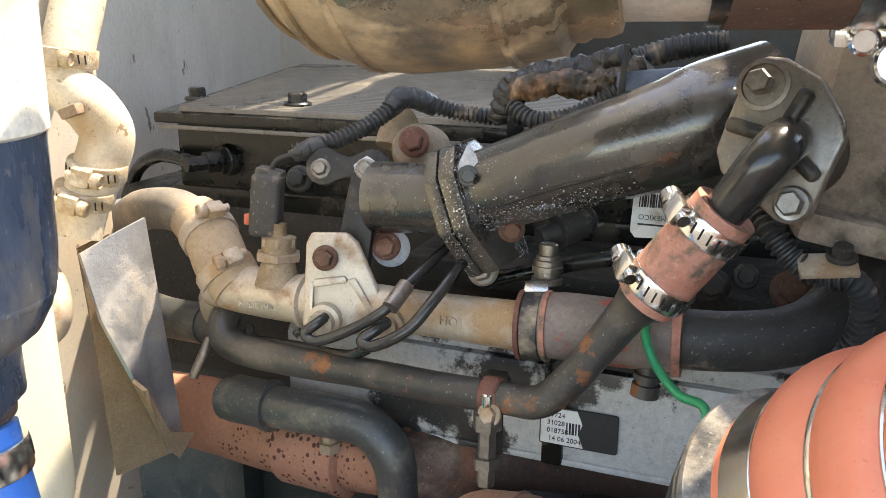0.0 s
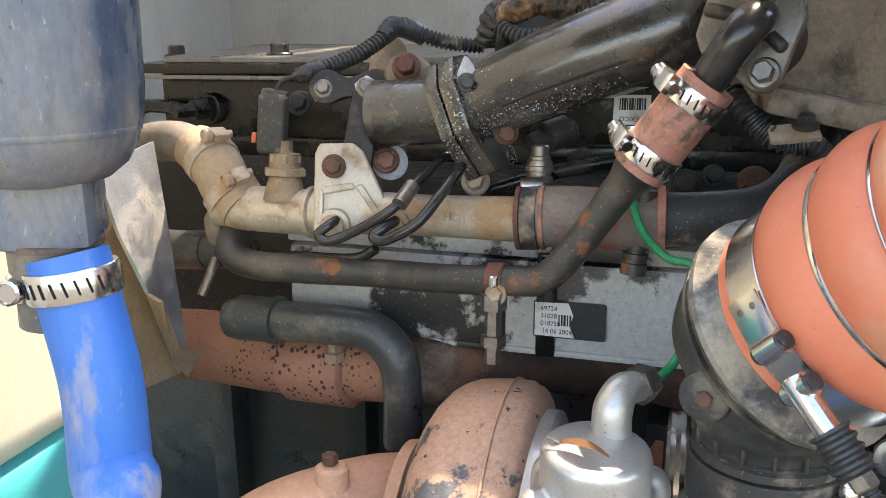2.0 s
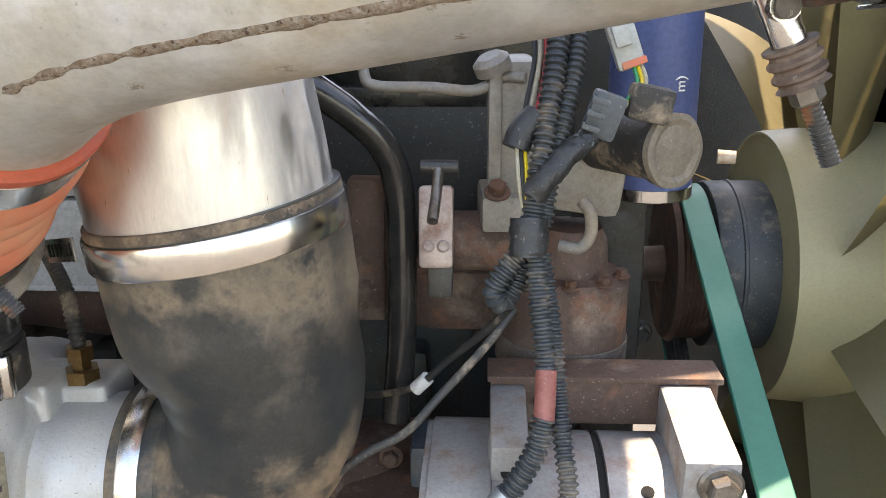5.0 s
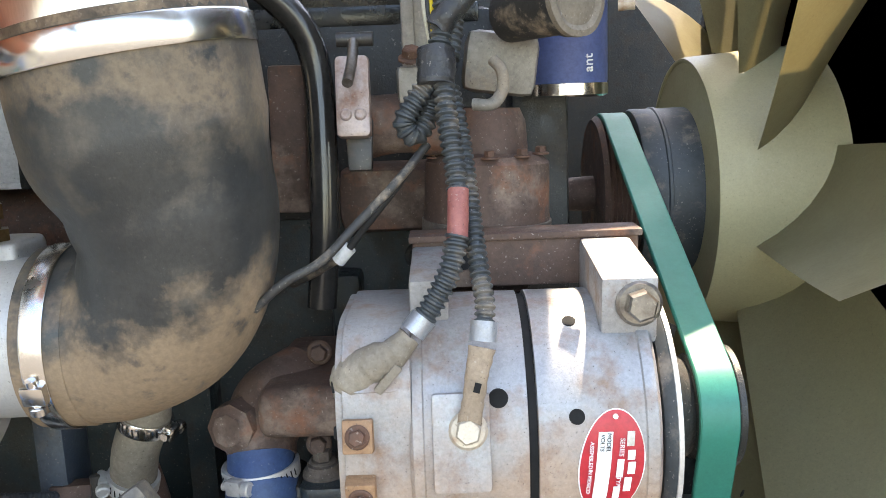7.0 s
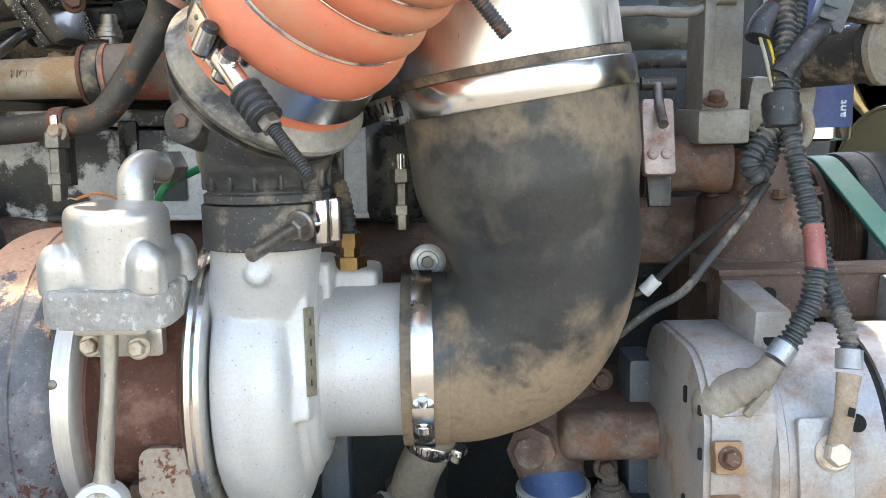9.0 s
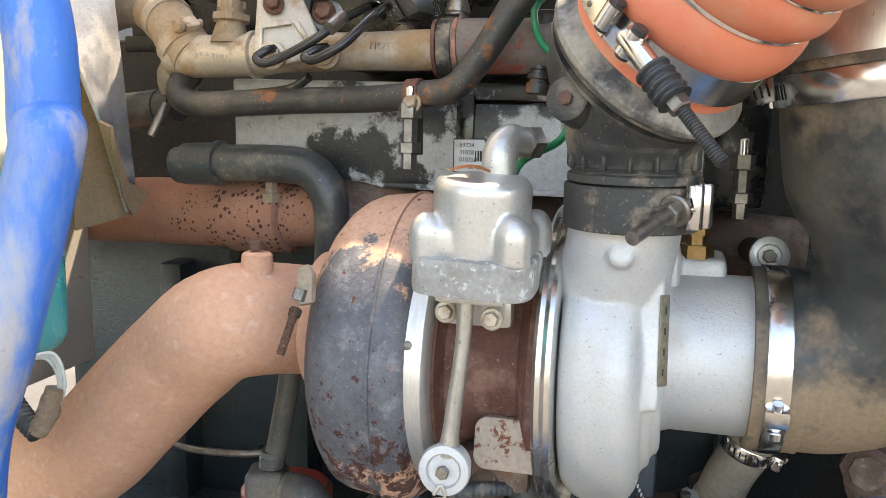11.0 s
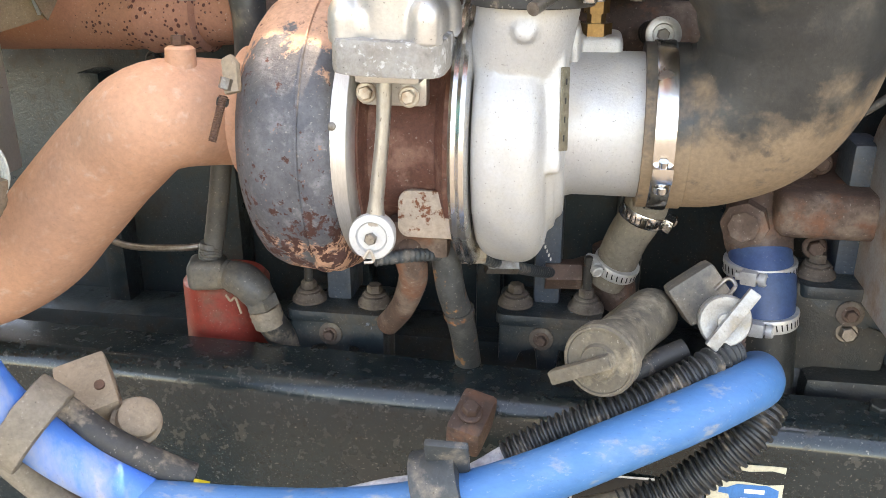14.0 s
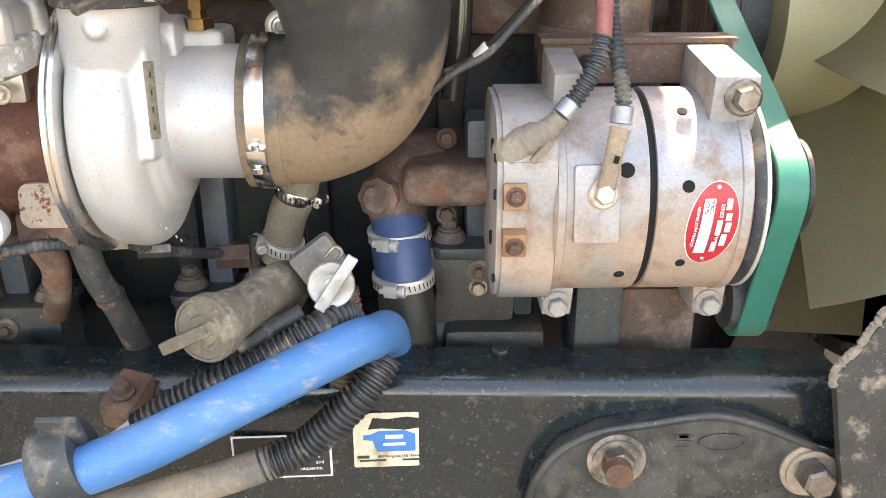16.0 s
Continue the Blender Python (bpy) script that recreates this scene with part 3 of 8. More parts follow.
# Unseen panel, its outline cut so the sun shades and streaks the engine.
hood = part("sun_shade_panel", prism([(-0.09, 0.36), (0.25, 0.36), (0.03, 0.765), (0.095, 0.782), (0.325, 0.36), (0.675, 0.36), (0.675, 0.86), (0.86, 0.92), (0.86, 1.35), (0.2, 1.35), (0.2, 1.14), (-0.205, 1.14), (-0.205, 0.87), (-0.26, 0.87), (-0.1, 0.5)], 0.03, pose(0, 0, 2.05), 0.006), M_WHITE)
tagged(hood, "unseen white panel added above the engine to shape the sunlight", "hood", kind="structure")
# Slats added out of view; the gaps between them draw the cover's sun streaks.
for ol in ([(-0.6, 0.86), (-0.318, 0.86), (-0.338, 1.03), (-0.372, 1.2), (-0.38, 1.5), (-0.6, 1.5)],
           [(-0.296, 0.86), (-0.306, 0.967), (-0.317, 1.075), (-0.356, 1.24), (-0.4, 1.5), (-0.41, 1.5), (-0.364, 1.24), (-0.33, 1.075), (-0.318, 0.967), (-0.31, 0.86)],
           [(-0.262, 0.873), (-0.272, 0.977), (-0.281, 1.034), (-0.3, 1.155), (-0.338, 1.279), (-0.365, 1.5), (0.198, 1.5), (0.198, 1.143), (-0.208, 1.143), (-0.208, 0.873)]):
    slat = part("sun_shade_slat", prism(ol, 0.01, pose(0, 0, 2.05), 0.002), M_WHITE)
    tagged(slat, "unseen white slat added to cut the sunlight into streaks", "hood", kind="structure")

# chassis rail: a channel with a rounded top edge
RAIL_Y, RAIL_TOP = 0.395, 0.957
bm = bmesh.new()
prof = [(0.06, RAIL_TOP - 0.008), (0.06, RAIL_TOP), (0.022, RAIL_TOP)] + \
       [(0.022 - 0.022 * math.sin(radians(a)), RAIL_TOP - 0.022 + 0.022 * math.cos(radians(a))) for a in range(10, 91, 10)] + \
       [(0.0, RAIL_TOP - 0.27), (0.06, RAIL_TOP - 0.27), (0.06, RAIL_TOP - 0.262), (0.008, RAIL_TOP - 0.262), (0.008, RAIL_TOP - 0.008)]
ends = []
for x, dy, dz in ((-2.2, 0.075, 0.0), (0.615, -0.021, 0.0)):
    ends.append([bm.verts.new((x, RAIL_Y + y + dy, z + dz)) for y, z in prof])
k = len(prof)
for i in range(k):
    bm.faces.new((ends[0][i], ends[0][(i + 1) % k], ends[1][(i + 1) % k], ends[1][i]))
bm.faces.new(ends[0][::-1])
bm.faces.new(ends[1])
rail = part("chassis_rail", bm, M_RAIL)
tagged(rail, "glossy black steel chassis rail with dried mud specks", "chassis rail", kind="structure")

# ---- engine: block, head, covers ----
eng = thing("engine_block", (0.0, 0.75, 0.8), "dark blue-black cast iron diesel engine block", "engine")
part("crankcase", box((1.1, 0.42, 0.52), pose(-0.12, 0.92, 0.98), 0.02), M_BLUEBLK, eng)
part("cylinder_head", box((1.06, 0.36, 0.2), pose(-0.1, 0.88, 1.32), 0.012), M_ENGINE, eng)
part("sump", box((1.05, 0.3, 0.2), pose(-0.12, 0.95, 0.66), 0.03), M_ENGINE, eng)
for i in range(7):
    x = -0.5 + i * 0.155
    part("side_rib", box((0.03, 0.05, 0.34), pose(x, 0.70, 1.0), 0.008), M_BLUEBLK, eng)
    bolt((x + 0.07, 0.71, 1.18), (0, -1, 0), eng, 0.022, M_ENGINE)
part("bearing_ledge", box((1.05, 0.08, 0.05), pose(-0.15, 0.68, 0.86), 0.01), M_BLUEBLK, eng)

cov = thing("rocker_cover", (-0.15, 0.95, 1.42), "glossy black rocker cover with a ridged dusty top", "engine cover")


def cover_slab(front, back, lo, hi, grow, bevel):
    """A slab of the cover's plan, whose rear end runs aslant."""
    return prism([(-0.558 - grow, front), (0.41 + grow, front), (0.41 + grow, back), (-0.76 - grow, back)], hi - lo, pose(0, 0, lo), bevel)


part("cover_body", cover_slab(0.706, 1.28, 1.41, 1.49, 0.0, 0.006), M_COVER, cov)
part("cover_foot", cover_slab(0.699, 1.28, 1.405, 1.424, 0.004, 0.003), M_COVER, cov)
part("cover_rim", cover_slab(0.690, 1.29, 1.487, 1.4975, 0.014, 0.0025), M_COVER, cov)
part("rim_lip", box((0.98, 0.004, 0.004), pose(-0.075, 0.6895, 1.484), 0.001), M_RIDGE, cov)
for i in range(48):
    y = 0.702 + i * 0.0122
    lo = -0.55 - 0.34 * (y - 0.706)
    part("ridge", box((0.4 - lo, 0.0058, 0.007), pose((0.4 + lo) / 2, y, 1.5005), 0.0016, seg=1), M_RIDGE, cov)
for q in ((-0.585, 0.78, 1.5), (-0.44, 0.745, 1.503), (-0.3312, 0.7389, 1.505)):
    bolt(q, (0, 0, 1), cov, 0.024, M_COVER)
fit_p = V(-0.5, 0.7, 1.452)
part("fitting", lathe([(0, 0.014), (0.006, 0.014), (0.006, 0.011), (0.02, 0.011), (0.02, 0.0075), (0.04, 0.0075)], fit_p, (-0.5, -1, 0), 6), M_COVER, cov, "black hexagonal hose fitting")
part("fitting_boss", lathe([(-0.01, 0.0165), (0.001, 0.0155), (0.002, 0.0145)], fit_p, (-0.3, -1, 0), 32), M_COVER, cov)
part("breather_hose", sweep([(-0.515, 0.675, 1.452), (-0.5467, 0.685, 1.455), (-0.5771, 0.695, 1.452), (-0.6178, 0.7143, 1.433), (-0.6468, 0.7258, 1.397)], 0.007, 14), M_COVER, cov)

# ---- turbocharger ----
TY, TZ = 0.448, 1.168
turbo = thing("turbocharger", (-0.06, TY, 1.05), "turbocharger with peeling turbine housing and silver compressor", "turbocharger")


def scroll(lo, hi, start):
    """A snail's radius, as a factor, that grows round the axis from start degrees."""
    def f(a):
        k = ((math.degrees(a) - start) % 360) / 360
        return lo + (hi - lo) * k if k < 0.93 else hi + (lo - hi) * (k - 0.93) / 0.07
    return f


prof = rings_round(0.055, 0.118, -0.098, -0.052, 8) + [(-0.037, 0.1195), (-0.0225, 0.1195)] + [(s, r) for s, r in rings_round(0.085, 0.117, -0.006, -0.0185, 7)][::-1] + [(0.004, 0.082), (0.004, 0.05)]
turb = part("turbine_housing", lathe([(s - 0.104, r) for s, r in prof], (0, 0.458, 1.166), (1, 0, 0), 72, shape=scroll(0.955, 1.03, 250)), M_PEEL, turbo,
            "peeling dark coating over peach-coloured iron")
part("casting_seam", lathe([(-0.1385, 0.1185), (-0.1375, 0.1212), (-0.1362, 0.1212), (-0.1352, 0.1185)], (0, 0.458, 1.166), (1, 0, 0), 72, shape=scroll(0.955, 1.03, 250)), M_PEEL, turb)
part("turbine_inlet", sweep([(-0.15, 0.5, 1.195), (-0.155, 0.56, 1.195), (-0.16, 0.62, 1.2)], [0.05, 0.046, 0.046], 24), M_PEEL, turbo)
vb = part("turbine_band", lathe([(-0.1235, 0.09), (-0.1235, 0.1), (-0.1225, 0.1015), (-0.1035, 0.1015), (-0.1015, 0.0995), (-0.1, 0.094), (-0.1, 0.088)], (0, TY, TZ), (1, 0, 0), 88), mat("brushed_clamp_band", (0.68, 0.66, 0.63), (0.58, 0.55, 0.5), 30, 0.4, 0.75, 0.06, stretch=(3.0, 0.4, 0.4), grain=0.1, fleck=0.0), turbo, "brushed steel clamping band")
part("rivet", lathe([(0, 0.0032), (0.0012, 0.0032), (0.002, 0.0018)], (-0.1135, 0.3505, 1.196), (0, -1, 0.25), 14), M_BOLT, vb)
part("bearing_housing", lathe([(-0.104, 0.06), (-0.104, 0.088), (-0.098, 0.088), (-0.095, 0.072), (-0.06, 0.068), (-0.045, 0.07), (-0.036, 0.088), (-0.03, 0.088)], (0, TY, TZ), (1, 0, 0), 56), M_RUSTRED, turbo, "red-brown rusty iron")
part("oil_flange", prism(rounded(0.052, 0.036, 0.009), 0.012, aim((-0.046, 0.384, 1.124), (0, -1, 0.18), 0, up=(0, 0, 1)), 0.002), mat("flaking_boss", (0.5, 0.4, 0.31), (0.42, 0.33, 0.26), 30, 0.7, 0.1, 0.4, spots=((0.22, 0.08, 0.04), 70, 0.3)), turbo, "flaking peach-painted boss")
part("oil_boss", box((0.05, 0.05, 0.03), pose(-0.06, 0.41, 1.1), 0.006), M_RUST, turbo)
part("compressor_ring", lathe([(-0.028, 0.085), (-0.028, 0.1035), (-0.0255, 0.1065), (-0.0225, 0.1055), (-0.0195, 0.1075), (-0.0165, 0.1065), (-0.0145, 0.1025), (-0.0145, 0.085)], (0, 0.436, 1.178), (1, 0, 0), 80), M_STAIN, turbo, "bright steel v-band")
prof = [(-0.0145, 0.06), (-0.0135, 0.094)] + rings_round(0.094, 0.1075, -0.0125, 0.008, 6)[1:] + [(0.017, 0.1085)] + [(s, r) for s, r in rings_round(0.082, 0.108, 0.0385, 0.02, 8)][::-1] + [(0.044, 0.078), (0.0455, 0.06)]
cast = lathe(prof, (0, 0.43, 1.181), (1, 0, 0), 96, shape=scroll(0.9, 1.015, 60))
merge(cast, sweep([(0.006, 0.412, 1.2), (0.013, 0.385, 1.236), (0.0195, 0.373, 1.265), (0.0235, 0.369, 1.302)], [0.034, 0.0355, 0.0345, 0.0355], 48))
merge(cast, lathe([(0.03, 0.078), (0.041, 0.0775), (0.045, 0.072), (0.049, 0.07), (0.0505, 0.066), (0.0505, 0.052)], (0, 0.43, 1.185), (1, 0, 0), 64))
merge(cast, box((0.034, 0.05, 0.03), pose(0.071, 0.45, 1.238), 0.006))
merge(cast, box((0.02, 0.05, 0.034), pose(0.047, 0.43, 1.246), 0.006))
merge(cast, box((0.014, 0.03, 0.092), pose(0.0415, 0.3655, 1.213, -9, 0, 0), 0.003))
merge(cast, lathe([(-0.006, 0.0085), (0.0045, 0.008), (0.0065, 0.006)], (0.0215, 0.3405, 1.266), (0.1, -1, 0.2), 20))

blend(part("compressor_housing", cast, M_COMPR, turbo, "silver sand-cast aluminium scroll"), 0.0016, 9)
part("inlet_tube", lathe([(0.03, 0.076), (0.042, 0.074), (0.046, 0.062), (0.05, 0.0565), (0.056, 0.0545), (0.108, 0.0545), (0.109, 0.0535), (0.109, 0.049), (0.06, 0.047)], (0, 0.43, 1.187), (1, 0, 0), 64), M_COMPR, turbo, "machined silver inlet")
tagplate = part("data_plate", prism(rounded(0.0085, 0.056, 0.001), 0.001, aim((0.0486, 0.3535, 1.213), (0.8, -0.6, 0.1), up=(0, 0.12, 1)), 0.0003), mat("worn_data_plate", (0.3, 0.27, 0.2), (0.2, 0.17, 0.12), 90, 0.5, 0.5, 0.1), turbo, "narrow worn metal data plate")
for k in range(4):
    part("imprint", box((0.0013, 0.0042, 0.0002), aim((0.0496, 0.353 + (k - 2) * 0.0016, 1.194 + k * 0.0125), (0.8, -0.6, 0.1), up=(0, 0.12, 1)), 0), M_INK, tagplate)
bm = bmesh.new()
for k in range(6):
    box((0.0016, 0.0042, 0.0008), aim((0.0372 + 0.0012 * k, 0.362 + 0.0075 * k, 1.1165 - 0.0062 * k), (0.75, -0.6, -0.5), 30, up=(0, 0, 1)), 0.0003, bm, 1)
part("cast_marks", bm, M_COMPR, turbo)
# brass fitting and dark line on the inlet pad
fitg = part("fitting", lathe([(0, 0.012), (0.009, 0.012), (0.009, 0.007), (0.016, 0.007), (0.016, 0.0095), (0.026, 0.0095)], (0.067, 0.438, 1.252), (0, 0, 1), 6), M_BRASS, turbo, "brass hexagonal fitting")
part("line", sweep([(0.067, 0.438, 1.276), (0.066, 0.438, 1.292), (0.058, 0.448, 1.315), (0.03, 0.48, 1.335)], 0.0055, 12, 6, (0.004, 0.0008)), M_RUBBER, fitg)

# actuator with rod
AX = V(-0.066, 0.352, 1.258)
cast = lathe([(0.0, 0.0308), (0.044, 0.0308)] + crown(0.0308, 0.044, 0.006, 0.007) + [(0.0525, 0.012), (0.0528, 0.0)], AX, (0.03, -0.06, 1), 48)
merge(cast, prism(rounded(0.07, 0.059, 0.018), 0.024, Matrix.Translation(AX), 0.008, seg=4))
for x, y in ((-0.0295, -0.0215), (0.0255, -0.0255), (0.031, 0.02), (-0.028, 0.02)):
    merge(cast, lathe([(0.0, 0.011), (0.016, 0.011)] + crown(0.011, 0.016, 0.0105, 0.014), AX + V(x, y, 0), (0.03, -0.06, 1), 20))
blend(part("actuator_body", cast, M_CASTAL, turbo, "silver cast actuator cap with fluted corners"), 0.0013, 8)
part("actuator_base", prism([(0.0385 * (abs(math.cos(a)) ** 0.45) * math.copysign(1, math.cos(a)), 0.036 * (abs(math.sin(a)) ** 0.45) * math.copysign(1, math.sin(a))) for a in (2 * math.pi * i / 48 for i in range(48))],
                            0.024, aim((-0.067, 0.352, 1.239), (0.03, -0.06, 1), up=(0, 1, 0)), 0.003), mat("corroded_cast", (0.4, 0.39, 0.37), (0.3, 0.27, 0.24), 40, 0.7, 0.2, 0.5, spots=((0.62, 0.61, 0.6), 90, 0.25)), turbo, "corroded grey flange")
part("actuator_foot", box((0.046, 0.044, 0.014), pose(-0.07, 0.36, 1.236), 0.004), M_CASTAL, turbo)
part("actuator_bracket", box((0.05, 0.012, 0.026), pose(-0.072, 0.372, 1.221), 0.005), M_CASTAL, turbo)
part("elbow_fitting", sweep([(-0.058, 0.365, 1.306), (-0.058, 0.366, 1.322), (-0.054, 0.374, 1.331), (-0.046, 0.388, 1.329)], [0.0112, 0.0112, 0.01, 0.009], 20), M_CASTAL, turbo)
part("hex_nut", lathe([(0, 0.0115), (0.012, 0.0115)], (-0.047, 0.386, 1.329), (0.5, 1, 0.0), 6), M_BOLT, turbo)
bolt((-0.0882, 0.3545, 1.22), (0, -1, 0.1), turbo, 0.013, M_TANAL)
bolt((-0.0569, 0.3497, 1.219), (0, -1, 0.1), turbo, 0.013, M_TANAL)
rod = part("actuator_rod", sweep([(-0.073, 0.346, 1.238), (-0.074, 0.342, 1.2), (-0.079, 0.338, 1.15), (-0.081, 0.338, 1.13)], [0.0058, 0.005, 0.0054, 0.0076], 20), mat("brown_tinged_steel", (0.44, 0.41, 0.37), (0.34, 0.3, 0.25), 30, 0.38, 0.6, 0.06, stretch=(1.0, 1.0, 0.3)), turbo, "brown-tinged steel rod")
part("rod_end", lathe([(-0.008, 0.015), (0.006, 0.0172), (0.009, 0.0162), (0.0095, 0.0115), (0.0075, 0.0102), (0.0075, 0.0)], (-0.082, 0.338, 1.121), (0.05, -1, 0.1), 32), M_COMPR, rod, "round steel eye")
bolt((-0.082, 0.3305, 1.121), (0.05, -1, 0.1), rod, 0.011, M_BOLT, False)

leaf = thing("dry_leaf", (-0.07, 0.334, 1.3125), "curled dry brown leaf fallen on the actuator cap", "leaf")
bm = bmesh.new()
lv = []
for i in range(9):
    k = i / 8
    w = 0.0042 * math.sin(math.pi * min(k * 0.9 + 0.1, 1.0)) + 0.0003
    lv.append([bm.verts.new((-0.083 + 0.027 * k, 0.338 - 0.010 * k + j * w, 1.3125 + 0.003 * math.sin(k * 3.0) + 0.0016 * abs(j))) for j in (-1, 0, 1)])
for p0, p1 in zip(lv, lv[1:]):
    for j in range(2):
        bm.faces.new((p0[j], p0[j + 1], p1[j + 1], p1[j]))
bmesh.ops.solidify(bm, geom=bm.faces[:], thickness=0.0004)
part("blade", bm, mat("dry_leaf", (0.36, 0.19, 0.09), (0.26, 0.13, 0.06), 120, 0.7), leaf)
part("stalk", sweep([(-0.083, 0.338, 1.3128), (-0.088, 0.34, 1.3135), (-0.091, 0.343, 1.3128)], 0.0005, 6), M_DUSTPL, leaf)

# exhaust downpipe with its clamp
exh = thing("exhaust_downpipe", (-0.4, 0.48, 1.0), "peach heat-coated exhaust pipe curving down from the turbine", "exhaust pipe")
part("pipe", sweep([(-0.19, 0.45, 1.178), (-0.225, 0.452, 1.18), (-0.2671, 0.3954, 1.188), (-0.3115, 0.3995, 1.156), (-0.3601, 0.4037, 1.109), (-0.4093, 0.4078, 1.062), (-0.4749, 0.4099, 1.027), (-0.5689, 0.418, 1.005), (-0.75, 0.56, 1.03)], [0.044, 0.0435, 0.0435, 0.044, 0.045, 0.046, 0.046, 0.046, 0.046], 40, 8), M_PEACH, exh)
part("flange", lathe([(0, 0.047), (0.002, 0.056), (0.012, 0.058), (0.014, 0.052)], (-0.215, 0.45, 1.18), (1, 0, 0), 48), M_PEACH, exh)
part("boss", lathe([(-0.01, 0.0125), (0.012, 0.0115), (0.014, 0.009)], (-0.2475, 0.4018, 1.228), (0.02, 0.05, 1), 24), M_PEACH, exh)
bolt((-0.2488, 0.4033, 1.242), (0.02, 0.05, 1), exh, 0.014, M_RUSTBOLT, False)
part("clamp_lug", prism([(-0.006, -0.014), (0.006, -0.013), (0.0065, 0.008), (0.002, 0.015), (-0.006, 0.012)], 0.007, aim((-0.1925, 0.372, 1.226), (-0.1, -1, 0.3), 10, up=(0, 0, 1)), 0.002), M_BROWNCAST, exh, "rust-dusted clamp lug")
part("clamp_nut", lathe([(-0.004, 0.0062), (0.004, 0.0062), (0.0045, 0.005)], (-0.1953, 0.3655, 1.221), (-0.25, -0.3, -1), 6), M_BOLT, exh)
bolt((-0.1975, 0.3619, 1.212), (-0.25, -0.1, -1), exh, 0.012, M_TUBE, False)
thread((-0.1967, 0.3601, 1.213), V((-0.2014, 0.3467, 1.186)) - V((-0.1967, 0.3601, 1.213)), 0.034, 0.0032, exh, M_RUSTBOLT)

# ---- air intake: rubber elbow, polished pipe, dirty cowl ----
M_ELBOW = mat("dusty_elbow_rubber", (0.022, 0.024, 0.025), (0.045, 0.045, 0.041), 18, 0.42, 0.0, 0.12, dust=[((0.1, 0.085, 0.066), 11, 0.4, 0.6), ((0.19, 0.145, 0.1), 13, 0.46, 0.8, (2, -5.0, 1.35, 0.012)), ((0.235, 0.165, 0.105), 10, 0.62, 0.85, (2, -3.2, 1.12, 0.09)), ((0.028, 0.031, 0.032), 26, 0.08, 0.45)], edge=0.055, fleck=0.05)
elbow = thing("intake_elbow_hose", (0.18, 0.41, 1.13), "dusty black rubber reducing elbow hose", "hose")
part("hose", sweep([(0.108, 0.43, 1.187), (0.128, 0.43, 1.187), (0.155, 0.427, 1.19), (0.1855, 0.42, 1.208), (0.2015, 0.414, 1.242), (0.2015, 0.41, 1.28), (0.191, 0.407, 1.324), (0.186, 0.405, 1.366), (0.182, 0.405, 1.389)], [0.0595, 0.06, 0.0605, 0.0615, 0.0625, 0.0665, 0.0768, 0.0774, 0.0772], 64, 10),
     M_ELBOW, elbow)
part("cuff", lathe([(-0.014, 0.0575), (-0.014, 0.0618), (0.018, 0.0618), (0.02, 0.0575)], (0.118, 0.43, 1.187), (1, 0, 0), 56), M_ELBOW, elbow, "raised dusty rubber cuff")
worm_clamp((0.1185, 0.43, 1.187), (1, 0, 0), 0.062, elbow, (0.0, -1, -0.32), 0.0145, slots=0)
ECL = V(0.184, 0.405, 1.3745)
worm_clamp(ECL, (-0.15, 0.0, 1), 0.0782, elbow, (-1.0, 0.35, 0), 0.0185, slots=10)
tm = aim((0.0898, 0.3895, 1.3612), (-0.75, -1, 0.1), up=(-0.2, 0.1, 1))
tail = part("band_tail", box((0.034, 0.0145, 0.0012), tm, 0.0004), M_STAIN, elbow, "slotted steel band tail")
for k in range(7):
    part("slot", box((0.0012, 0.008, 0.0005), tm @ pose(-0.0135 + 0.0045 * k, 0, 0.0008, 0, 0, 12), 0), M_HOLE, tail, smooth=False)
part("lip", lathe([(-0.004, 0.0755), (-0.003, 0.0776), (0.0015, 0.0776), (0.0025, 0.0772), (0.003, 0.0755)], (0.182, 0.405, 1.3875), (-0.15, 0.0, 1), 64), mat("grimy_hose_edge", (0.14, 0.1, 0.07), (0.06, 0.048, 0.038), 26, 0.7, 0.0, 0.3, dust=((0.3, 0.22, 0.15), 34, 0.3)), elbow, "grimy brown hose edge")
ipipe = thing("intake_pipe", (0.186, 0.405, 1.36), "polished aluminium intake pipe rising from the rubber elbow", "pipe")
part("pipe", sweep([(0.186, 0.405, 1.35), (0.178, 0.404, 1.41), (0.168, 0.403, 1.48), (0.159, 0.402, 1.56)], [0.074, 0.074, 0.073, 0.073], 64, 8), M_POLISH, ipipe)
M_DUCT = mat("dirty_duct_metal", (0.52, 0.4, 0.26), (0.3, 0.24, 0.17), 11, 0.28, 0.85, 0.1, dust=[((0.42, 0.29, 0.16), 14, 0.3, 0.5), ((0.12, 0.1, 0.08), 16, 0.2, 0.4), ((0.55, 0.4, 0.25), 30, 0.12, 0.6)], fleck=0.15)
duct = thing("intake_duct", (0.165, 0.4, 1.54), "dirty brown air duct crossing above the engine", "air duct")
DA = V(-1, -0.12, 0.0).normalized()
DC = V(-0.075, 0.345, 1.672)
part("bend", sweep([(0.163, 0.402, 1.53), (0.158, 0.40, 1.575), (0.14, 0.392, 1.625), (0.1, 0.375, 1.655), (0.05, 0.362, 1.665), (-0.02, 0.352, 1.667)], [0.076, 0.076, 0.075, 0.075, 0.075, 0.0765], 56, 8), M_RUST, duct, "dusty brown rubber bend")
# The polished stub's bright reflection is put into this pale colour.
part("pipe", lathe([(-0.1, 0.078), (0.03, 0.079)], DC, DA, 64), mat("painted_reflection_metal", (0.72, 0.68, 0.63), (0.62, 0.57, 0.51), 10, 0.35, 0.3, 0.05, dust=((0.5, 0.42, 0.34), 14, 0.2)), duct, "metal pipe stub coloured pale for a polished reflection")
